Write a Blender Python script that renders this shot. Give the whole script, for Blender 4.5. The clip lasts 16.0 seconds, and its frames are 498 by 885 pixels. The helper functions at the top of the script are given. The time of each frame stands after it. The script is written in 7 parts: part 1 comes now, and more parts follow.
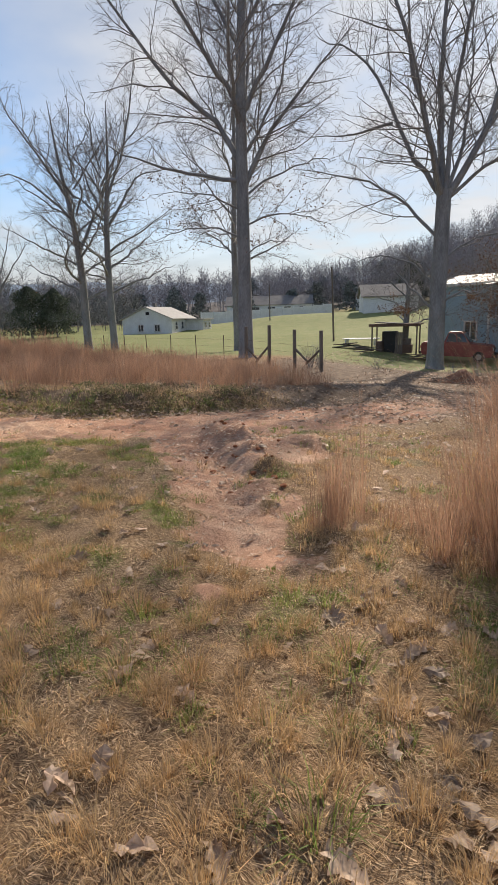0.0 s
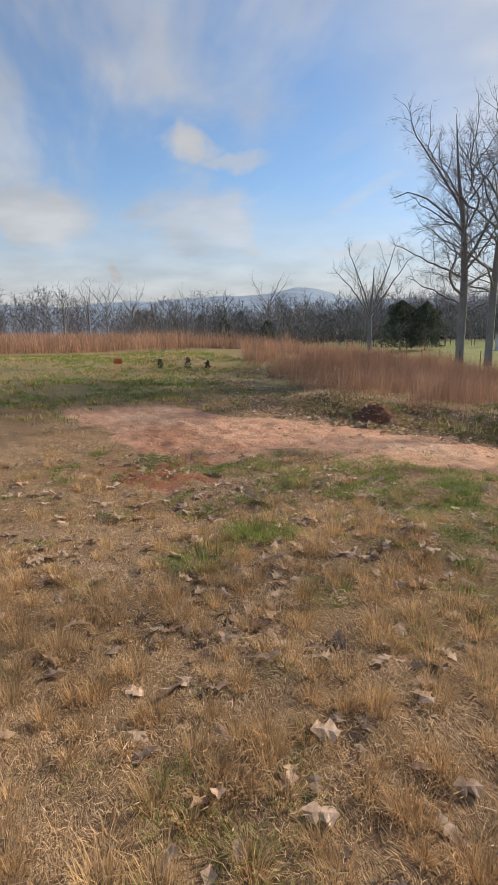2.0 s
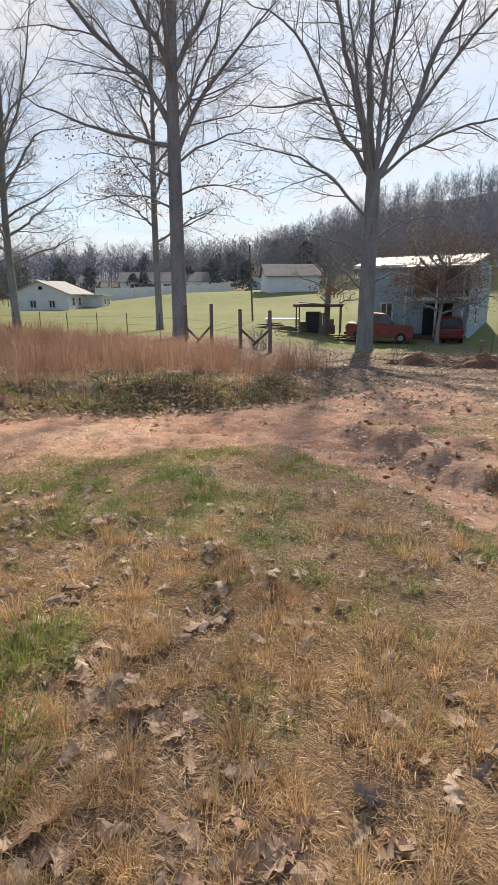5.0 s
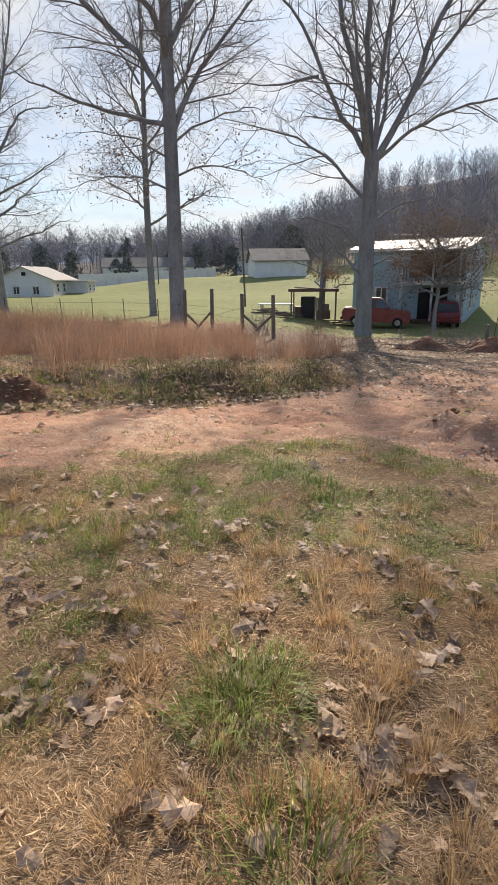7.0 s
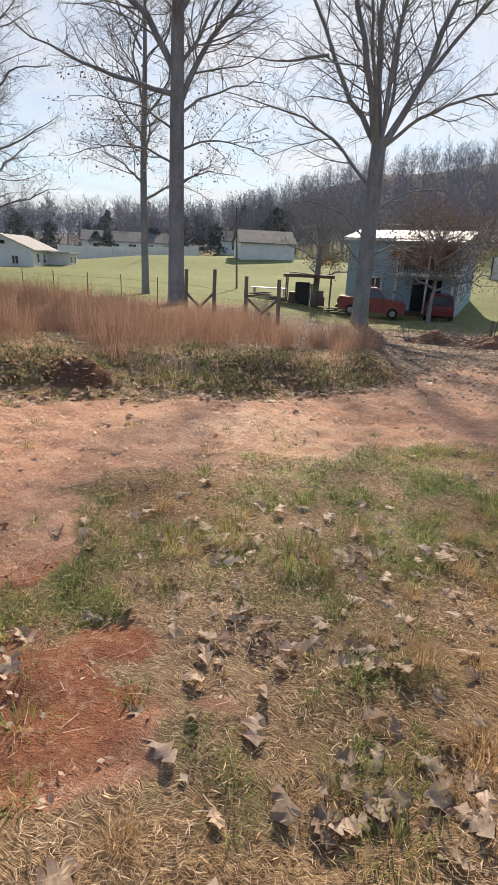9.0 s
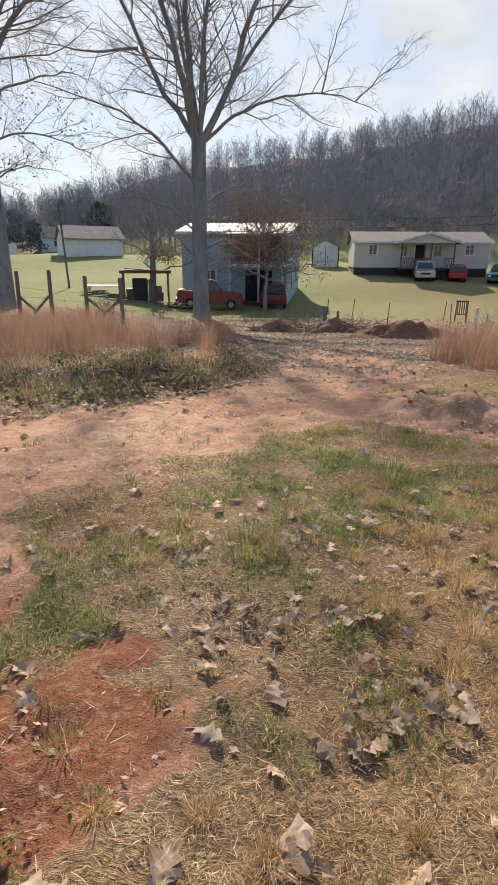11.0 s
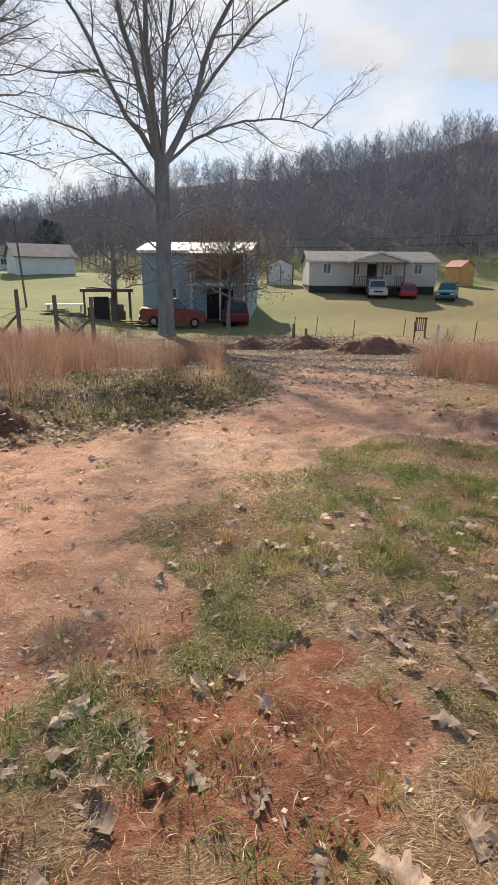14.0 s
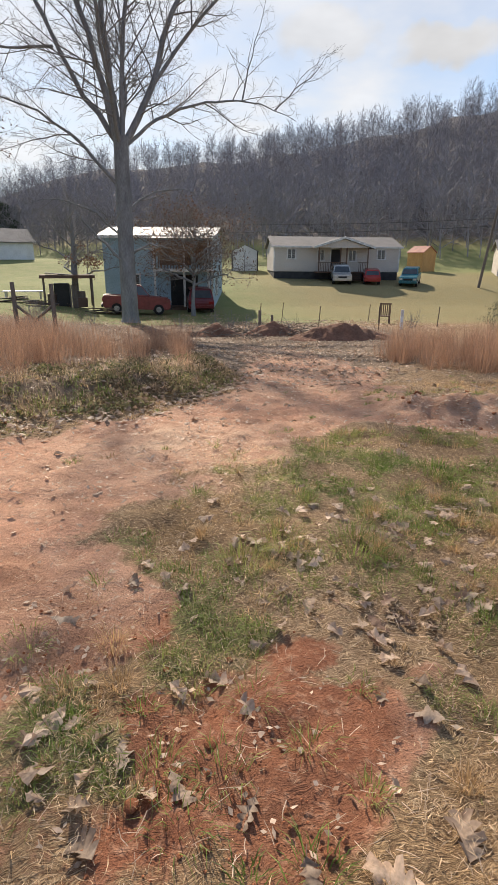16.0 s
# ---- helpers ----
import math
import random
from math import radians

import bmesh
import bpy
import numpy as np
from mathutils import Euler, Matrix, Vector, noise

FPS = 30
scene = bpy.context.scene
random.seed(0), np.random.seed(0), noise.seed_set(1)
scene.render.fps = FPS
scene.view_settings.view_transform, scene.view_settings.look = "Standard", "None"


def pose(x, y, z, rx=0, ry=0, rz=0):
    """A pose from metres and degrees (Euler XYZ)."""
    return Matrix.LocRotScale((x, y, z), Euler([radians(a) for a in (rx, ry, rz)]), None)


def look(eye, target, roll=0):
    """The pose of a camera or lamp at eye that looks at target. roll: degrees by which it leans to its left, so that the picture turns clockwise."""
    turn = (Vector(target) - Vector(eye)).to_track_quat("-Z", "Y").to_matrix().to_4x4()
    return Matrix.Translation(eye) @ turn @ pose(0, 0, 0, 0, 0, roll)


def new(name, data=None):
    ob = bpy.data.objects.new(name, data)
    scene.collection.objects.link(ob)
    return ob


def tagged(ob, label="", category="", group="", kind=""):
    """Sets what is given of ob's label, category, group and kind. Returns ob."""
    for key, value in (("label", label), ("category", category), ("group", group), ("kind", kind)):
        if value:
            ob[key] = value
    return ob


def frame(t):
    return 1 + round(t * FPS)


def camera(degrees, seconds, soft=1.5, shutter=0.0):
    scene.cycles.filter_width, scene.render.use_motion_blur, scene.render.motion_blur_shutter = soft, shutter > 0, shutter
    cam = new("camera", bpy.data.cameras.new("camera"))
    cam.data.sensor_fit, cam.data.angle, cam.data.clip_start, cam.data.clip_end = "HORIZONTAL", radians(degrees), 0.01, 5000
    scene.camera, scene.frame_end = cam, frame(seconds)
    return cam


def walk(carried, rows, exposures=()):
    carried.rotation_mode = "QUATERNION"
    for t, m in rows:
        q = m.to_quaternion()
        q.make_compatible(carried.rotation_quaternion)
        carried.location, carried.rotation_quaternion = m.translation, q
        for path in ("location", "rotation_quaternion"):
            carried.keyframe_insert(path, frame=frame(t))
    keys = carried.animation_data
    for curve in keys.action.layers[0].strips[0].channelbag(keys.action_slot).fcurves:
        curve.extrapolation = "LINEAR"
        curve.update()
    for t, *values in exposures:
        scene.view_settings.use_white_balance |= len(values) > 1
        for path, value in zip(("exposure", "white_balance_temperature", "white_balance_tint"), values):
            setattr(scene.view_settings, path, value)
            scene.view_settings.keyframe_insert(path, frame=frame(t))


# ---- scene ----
cam = camera(49.6, 16.0)
PATH = [
    (0, (0.133, 0.573, 1.304), (-0.895, 2.226, 0.846), -1.7),
    (0.5, (-0.1, 0.571, 1.317), (-1.308, 2.109, 0.9), -2.3),
    (1, (-0.366, 0.462, 1.364), (-1.745, 1.865, 1.007), -2.6),
    (1.1, (-0.406, 0.449, 1.369), (-1.824, 1.815, 1.019), -2.7),
    (1.5, (-0.571, 0.408, 1.368), (-2.158, 1.572, 1.017), -2.1),
    (2, (-0.967, 0.423, 1.339), (-2.786, 1.158, 0.949), -0.4),
    (2.5, (-1.275, 0.387, 1.318), (-3.111, 1.057, 0.894), 3.3),
    (3, (-1.595, 0.339, 1.347), (-3.28, 1.314, 0.889), 4.5),
    (3.5, (-1.969, 0.382, 1.335), (-3.554, 1.51, 0.871), 3.1),
    (4, (-2.286, 0.387, 1.336), (-3.672, 1.742, 0.846), 1.4),
    (4.4, (-2.507, 0.377, 1.38), (-3.534, 2.017, 0.872), 0.3),
    (4.5, (-2.532, 0.364, 1.376), (-3.449, 2.064, 0.858), 0.7),
    (4.7, (-2.597, 0.373, 1.367), (-3.322, 2.16, 0.836), 0.2),
    (6.8, (-3.58, 0.428, 1.321), (-4.109, 2.271, 0.753), -1.6),
    (7, (-3.679, 0.434, 1.319), (-4.269, 2.252, 0.731), -0.7),
    (7.5, (-4.023, 0.52, 1.322), (-4.784, 2.265, 0.709), 0.5),
    (8, (-4.337, 0.487, 1.306), (-5.153, 2.21, 0.7), 2.5),
    (8.5, (-4.642, 0.434, 1.339), (-5.349, 2.198, 0.717), 3.9),
    (9, (-4.924, 0.46, 1.335), (-5.404, 2.292, 0.689), 2.6),
    (9.5, (-5.153, 0.379, 1.367), (-5.393, 2.25, 0.703), 0.9),
    (10, (-5.226, 0.24, 1.417), (-5.237, 2.119, 0.73), -0.5),
    (10.2, (-5.213, 0.232, 1.411), (-5.2, 2.107, 0.716), -0.4),
    (12.3, (-5.712, 0.159, 1.463), (-5.615, 2.075, 0.896), 1.2),
    (12.5, (-5.759, 0.15, 1.456), (-5.71, 2.061, 0.868), 1.1),
    (13, (-5.978, 0.191, 1.429), (-6.079, 2.09, 0.81), -0.4),
    (13.5, (-6.139, 0.206, 1.463), (-6.09, 2.11, 0.852), -0.3),
    (14, (-6.284, 0.12, 1.481), (-6.047, 2.015, 0.885), 0.5),
    (14.5, (-6.33, 0.154, 1.479), (-6.006, 2.028, 0.86), 1.0),
    (15, (-6.33, 0.175, 1.487), (-5.958, 2.034, 0.85), 1.0),
    (15.5, (-6.316, 0.188, 1.49), (-5.908, 2.037, 0.845), 0.9),
    (16, (-6.308, 0.206, 1.497), (-5.954, 2.066, 0.856), 0.5),
]
walk(cam, [(t, look(eye, target, roll)) for t, eye, target, roll in PATH],
     [(0.0, 0.32), (0.5, 0.46), (1.0, 0.38), (2.0, 0.25), (2.6, 0.22), (3.2, 0.2), (3.7, 0.26), (4.4, 0.44), (5.2, 0.5), (16.0, 0.5)])

# ---- world and sun ----
SUN_YAW, SUN_UP = 7.0, 33.0          # degrees left of +y, degrees above the horizon
sun_way = Vector((-math.sin(radians(SUN_YAW)) * math.cos(radians(SUN_UP)), math.cos(radians(SUN_YAW)) * math.cos(radians(SUN_UP)), math.sin(radians(SUN_UP))))
world = bpy.data.worlds.new("sky")
scene.world = world
world.use_nodes = True


def node(tree, kind, **sets):
    n = tree.nodes.new(kind)
    for k, v in sets.items():
        if k == "operation":
            n.operation = v
        elif k == "data_type":
            n.data_type = v
        elif k == "blend_type":
            n.blend_type = v
        elif k == "attribute_name":
            n.attribute_name = v
        elif k == "feature":
            n.feature = v
    return n


def build_sky():
    t = world.node_tree
    t.nodes.clear()
    out = t.nodes.new("ShaderNodeOutputWorld")
    bg = t.nodes.new("ShaderNodeBackground")
    sky = t.nodes.new("ShaderNodeTexSky")
    sky.sky_type = "NISHITA"
    sky.sun_disc = False
    sky.sun_elevation = radians(SUN_UP)
    sky.sun_rotation = radians(-SUN_YAW)
    sky.air_density, sky.dust_density, sky.ozone_density = 1.0, 0.3, 1.6
    co = t.nodes.new("ShaderNodeTexCoord")
    # thin cirrus streaks and low cumulus, over all the sky
    sep = t.nodes.new("ShaderNodeSeparateXYZ")
    t.links.new(co.outputs["Generated"], sep.inputs[0])
    zz = node(t, "ShaderNodeMath", operation="MAXIMUM")
    zz.inputs[1].default_value = 0.0
    t.links.new(sep.outputs["Z"], zz.inputs[0])
    za = node(t, "ShaderNodeMath", operation="ADD")
    za.inputs[1].default_value = 0.16
    t.links.new(zz.outputs[0], za.inputs[0])
    dome = node(t, "ShaderNodeVectorMath", operation="DIVIDE")
    comb = t.nodes.new("ShaderNodeCombineXYZ")
    for k in ("X", "Y", "Z"):
        t.links.new(za.outputs[0], comb.inputs[k])
    t.links.new(co.outputs["Generated"], dome.inputs[0])
    t.links.new(comb.outputs[0], dome.inputs[1])
    mp = t.nodes.new("ShaderNodeMapping")
    mp.inputs["Rotation"].default_value = (0, 0, radians(-35))
    mp.inputs["Scale"].default_value = (0.75, 1.7, 0.4)
    t.links.new(dome.outputs[0], mp.inputs[0])
    n1 = t.nodes.new("ShaderNodeTexNoise")
    n1.inputs["Scale"].default_value = 1.1
    n1.inputs["Detail"].default_value = 5.0
    n1.inputs["Roughness"].default_value = 0.52
    n1.inputs["Distortion"].default_value = 0.35
    t.links.new(mp.outputs[0], n1.inputs["Vector"])
    r1 = t.nodes.new("ShaderNodeMapRange")
    r1.interpolation_type = "SMOOTHSTEP"
    r1.inputs["From Min"].default_value, r1.inputs["From Max"].default_value = 0.40, 0.66
    r1.inputs["To Min"].default_value, r1.inputs["To Max"].default_value = 0.03, 0.72
    t.links.new(n1.outputs["Fac"], r1.inputs["Value"])
    # the veil of thin cloud thickens towards the sun
    dot = node(t, "ShaderNodeVectorMath", operation="DOT_PRODUCT")
    dot.inputs[1].default_value = sun_way
    nrm = node(t, "ShaderNodeVectorMath", operation="NORMALIZE")
    t.links.new(co.outputs["Generated"], nrm.inputs[0])
    t.links.new(nrm.outputs[0], dot.inputs[0])
    r2 = t.nodes.new("ShaderNodeMapRange")
    r2.interpolation_type = "SMOOTHSTEP"
    r2.inputs["From Min"].default_value, r2.inputs["From Max"].default_value = 0.62, 0.87
    r2.inputs["To Min"].default_value, r2.inputs["To Max"].default_value = 0.0, 0.94
    t.links.new(dot.outputs["Value"], r2.inputs["Value"])
    # haze low over the land
    r3 = t.nodes.new("ShaderNodeMapRange")
    r3.inputs["From Min"].default_value, r3.inputs["From Max"].default_value = 0.07, 0.25
    r3.inputs["To Min"].default_value, r3.inputs["To Max"].default_value = 0.9, 0.0
    t.links.new(sep.outputs["Z"], r3.inputs["Value"])
    # soft lumps within the cloud
    n2 = t.nodes.new("ShaderNodeTexNoise")
    n2.inputs["Scale"].default_value, n2.inputs["Detail"].default_value = 2.6, 4.0
    t.links.new(dome.outputs[0], n2.inputs["Vector"])
    r4 = t.nodes.new("ShaderNodeMapRange")
    r4.inputs["From Min"].default_value, r4.inputs["From Max"].default_value = 0.35, 0.65
    r4.inputs["To Min"].default_value, r4.inputs["To Max"].default_value = 0.70, 1.0
    t.links.new(n2.outputs["Fac"], r4.inputs["Value"])
    veil = node(t, "ShaderNodeMath", operation="MULTIPLY")
    t.links.new(r2.outputs[0], veil.inputs[0])
    t.links.new(r4.outputs[0], veil.inputs[1])
    m1 = node(t, "ShaderNodeMath", operation="MAXIMUM")
    t.links.new(r1.outputs[0], m1.inputs[0])
    t.links.new(veil.outputs[0], m1.inputs[1])
    # single heaped clouds: bearing, height, half width and half height in degrees, thickness
    last = m1.outputs[0]
    ragged = node(t, "ShaderNodeVectorMath", operation="MULTIPLY_ADD")
    ragged.inputs[1].default_value, ragged.inputs[2].default_value = (0.11, 0.11, 0.08), (-0.055, -0.055, -0.04)
    n3 = t.nodes.new("ShaderNodeTexNoise")
    n3.inputs["Scale"].default_value, n3.inputs["Detail"].default_value = 15.0, 6.0
    t.links.new(nrm.outputs[0], n3.inputs["Vector"])
    t.links.new(n3.outputs["Color"], ragged.inputs[0])
    bent = node(t, "ShaderNodeVectorMath", operation="ADD")
    t.links.new(nrm.outputs[0], bent.inputs[0])
    t.links.new(ragged.outputs[0], bent.inputs[1])
    for bearing, up, wide, tall, thick in CLOUDS:
        a, e = radians(bearing), radians(up)
        mid = Vector((math.sin(a) * math.cos(e), math.cos(a) * math.cos(e), math.sin(e)))
        off = node(t, "ShaderNodeVectorMath", operation="SUBTRACT")
        off.inputs[1].default_value = mid
        t.links.new(bent.outputs[0], off.inputs[0])
        flat = node(t, "ShaderNodeVectorMath", operation="MULTIPLY")
        flat.inputs[1].default_value = (1 / radians(wide), 1 / radians(wide), 1 / radians(tall))
        t.links.new(off.outputs[0], flat.inputs[0])
        far = node(t, "ShaderNodeVectorMath", operation="LENGTH")
        t.links.new(flat.outputs[0], far.inputs[0])
        fade = t.nodes.new("ShaderNodeMapRange")
        fade.interpolation_type = "SMOOTHSTEP"
        fade.inputs["From Min"].default_value, fade.inputs["From Max"].default_value = 1.25, 0.35
        fade.inputs["To Max"].default_value = thick
        t.links.new(far.outputs["Value"], fade.inputs["Value"])
        more = node(t, "ShaderNodeMath", operation="MAXIMUM")
        t.links.new(last, more.inputs[0])
        t.links.new(fade.outputs[0], more.inputs[1])
        last = more.outputs[0]
    m2 = node(t, "ShaderNodeMath", operation="MAXIMUM")
    t.links.new(last, m2.inputs[0])
    t.links.new(r3.outputs[0], m2.inputs[1])
    cl = t.nodes.new("ShaderNodeMapRange")
    cl.inputs["From Min"].default_value, cl.inputs["From Max"].default_value = 0.35, 1.0
    cl.inputs["To Min"].default_value, cl.inputs["To Max"].default_value = SKY_CLOUD, SKY_CLOUD * 1.22
    t.links.new(dot.outputs["Value"], cl.inputs["Value"])
    cw = node(t, "ShaderNodeVectorMath", operation="SCALE")
    cw.inputs[0].default_value = (0.985, 0.98, 0.99)
    r5 = t.nodes.new("ShaderNodeMapRange")
    r5.inputs["From Min"].default_value, r5.inputs["From Max"].default_value = 0.3, 0.7
    r5.inputs["To Min"].default_value, r5.inputs["To Max"].default_value = 0.8, 1.1
    t.links.new(n2.outputs["Fac"], r5.inputs["Value"])
    lump = node(t, "ShaderNodeMath", operation="MULTIPLY")
    t.links.new(cl.outputs[0], lump.inputs[0])
    t.links.new(r5.outputs[0], lump.inputs[1])
    t.links.new(lump.outputs[0], cw.inputs["Scale"])
    sc = node(t, "ShaderNodeVectorMath", operation="MULTIPLY")
    sc.inputs[1].default_value = (0.85, 0.97, 1.07)
    t.links.new(sky.outputs[0], sc.inputs[0])
    mix = node(t, "ShaderNodeMix", data_type="RGBA")
    t.links.new(m2.outputs[0], mix.inputs["Factor"])
    t.links.new(sc.outputs[0], mix.inputs["A"])
    t.links.new(cw.outputs[0], mix.inputs["B"])
    t.links.new(mix.outputs["Result"], bg.inputs["Color"])
    bg.inputs["Strength"].default_value = SKY_STRENGTH
    t.links.new(bg.outputs[0], out.inputs[0])


SKY_STRENGTH, SKY_CLOUD = 0.115, 4.4
CLOUDS = ((-74, 17.8, 2.6, 1.9, 0.9), (-70, 16.6, 5.0, 1.1, 0.6), (-88.5, 10.7, 7.5, 3.6, 0.85), (-81, 6.2, 2.0, 1.8, 0.95), (-68.5, 8.3, 3.0, 1.2, 0.7), (-93, 18, 5, 4, 0.6), (-56, 8, 7, 1.8, 0.75), (28, 17.3, 8, 2.2, 1.0), (18, 18.5, 7, 3.5, 0.95))
build_sky()
sun = new("sun", bpy.data.lights.new("sun", "SUN"))
sun.data.energy, sun.data.angle, sun.data.color = 5.0, radians(0.8), (1.0, 0.865, 0.70)
sun.matrix_world = look(sun_way * 100, (0, 0, 0))

# ---- materials ----


def material(name, base=(0.5, 0.5, 0.5), rough=0.8, metal=0.0, spots=None, scale=8.0, fine=60.0, bump=0.3, spec=0.3, each=0.0, island=0.0, thin=0.0, stretch=(1, 1, 1)):
    """A surface with stains at one scale, grain at another, relief, and a shift of tone from piece to piece."""
    m = bpy.data.materials.new(name)
    m.use_nodes = True
    t = m.node_tree
    b = t.nodes["Principled BSDF"]
    b.inputs["Roughness"].default_value, b.inputs["Metallic"].default_value = rough, metal
    b.inputs["Specular IOR Level"].default_value = spec
    co = t.nodes.new("ShaderNodeTexCoord")
    mp = t.nodes.new("ShaderNodeMapping")
    mp.inputs["Scale"].default_value = stretch
    t.links.new(co.outputs["Object"], mp.inputs[0])
    big, small = t.nodes.new("ShaderNodeTexNoise"), t.nodes.new("ShaderNodeTexNoise")
    big.inputs["Scale"].default_value, small.inputs["Scale"].default_value = scale, fine
    big.inputs["Detail"].default_value = small.inputs["Detail"].default_value = 4.0
    t.links.new(mp.outputs[0], big.inputs["Vector"])
    t.links.new(mp.outputs[0], small.inputs["Vector"])
    spots = spots or tuple(c * 0.6 for c in base)
    mix = node(t, "ShaderNodeMix", data_type="RGBA")
    ra = t.nodes.new("ShaderNodeMapRange")
    ra.inputs["From Min"].default_value, ra.inputs["From Max"].default_value = 0.35, 0.7
    t.links.new(big.outputs["Fac"], ra.inputs["Value"])
    t.links.new(ra.outputs[0], mix.inputs["Factor"])
    mix.inputs["A"].default_value, mix.inputs["B"].default_value = (*base, 1), (*spots, 1)
    mul = node(t, "ShaderNodeMix", data_type="RGBA", blend_type="MULTIPLY")
    mul.inputs["Factor"].default_value = 1.0
    rb = t.nodes.new("ShaderNodeMapRange")
    rb.inputs["From Min"].default_value, rb.inputs["From Max"].default_value = 0.3, 0.7
    rb.inputs["To Min"].default_value, rb.inputs["To Max"].default_value = 0.78, 1.18
    t.links.new(small.outputs["Fac"], rb.inputs["Value"])
    t.links.new(mix.outputs["Result"], mul.inputs["A"])
    t.links.new(rb.outputs[0], mul.inputs["B"])
    last = mul.outputs["Result"]
    for amount, kind in ((each, "o"), (island, "i")):
        if amount:
            src = t.nodes.new("ShaderNodeObjectInfo").outputs["Random"] if kind == "o" else t.nodes.new("ShaderNodeNewGeometry").outputs["Random Per Island"]
            rr = t.nodes.new("ShaderNodeMapRange")
            rr.inputs["To Min"].default_value, rr.inputs["To Max"].default_value = 1 - amount, 1 + amount
            t.links.new(src, rr.inputs["Value"])
            mm = node(t, "ShaderNodeMix", data_type="RGBA", blend_type="MULTIPLY")
            mm.inputs["Factor"].default_value = 1.0
            t.links.new(last, mm.inputs["A"])
            t.links.new(rr.outputs[0], mm.inputs["B"])
            last = mm.outputs["Result"]
    t.links.new(last, b.inputs["Base Color"])
    if bump:
        bp = t.nodes.new("ShaderNodeBump")
        bp.inputs["Strength"].default_value = bump
        bp.inputs["Distance"].default_value = 0.02
        t.links.new(small.outputs["Fac"], bp.inputs["Height"])
        t.links.new(bp.outputs[0], b.inputs["Normal"])
    if thin:
        tr = t.nodes.new("ShaderNodeBsdfTranslucent")
        t.links.new(last, tr.inputs["Color"])
        ms = t.nodes.new("ShaderNodeMixShader")
        ms.inputs[0].default_value = thin
        t.links.new(b.outputs[0], ms.inputs[1])
        t.links.new(tr.outputs[0], ms.inputs[2])
        t.links.new(ms.outputs[0], t.nodes["Material Output"].inputs[0])
    return m


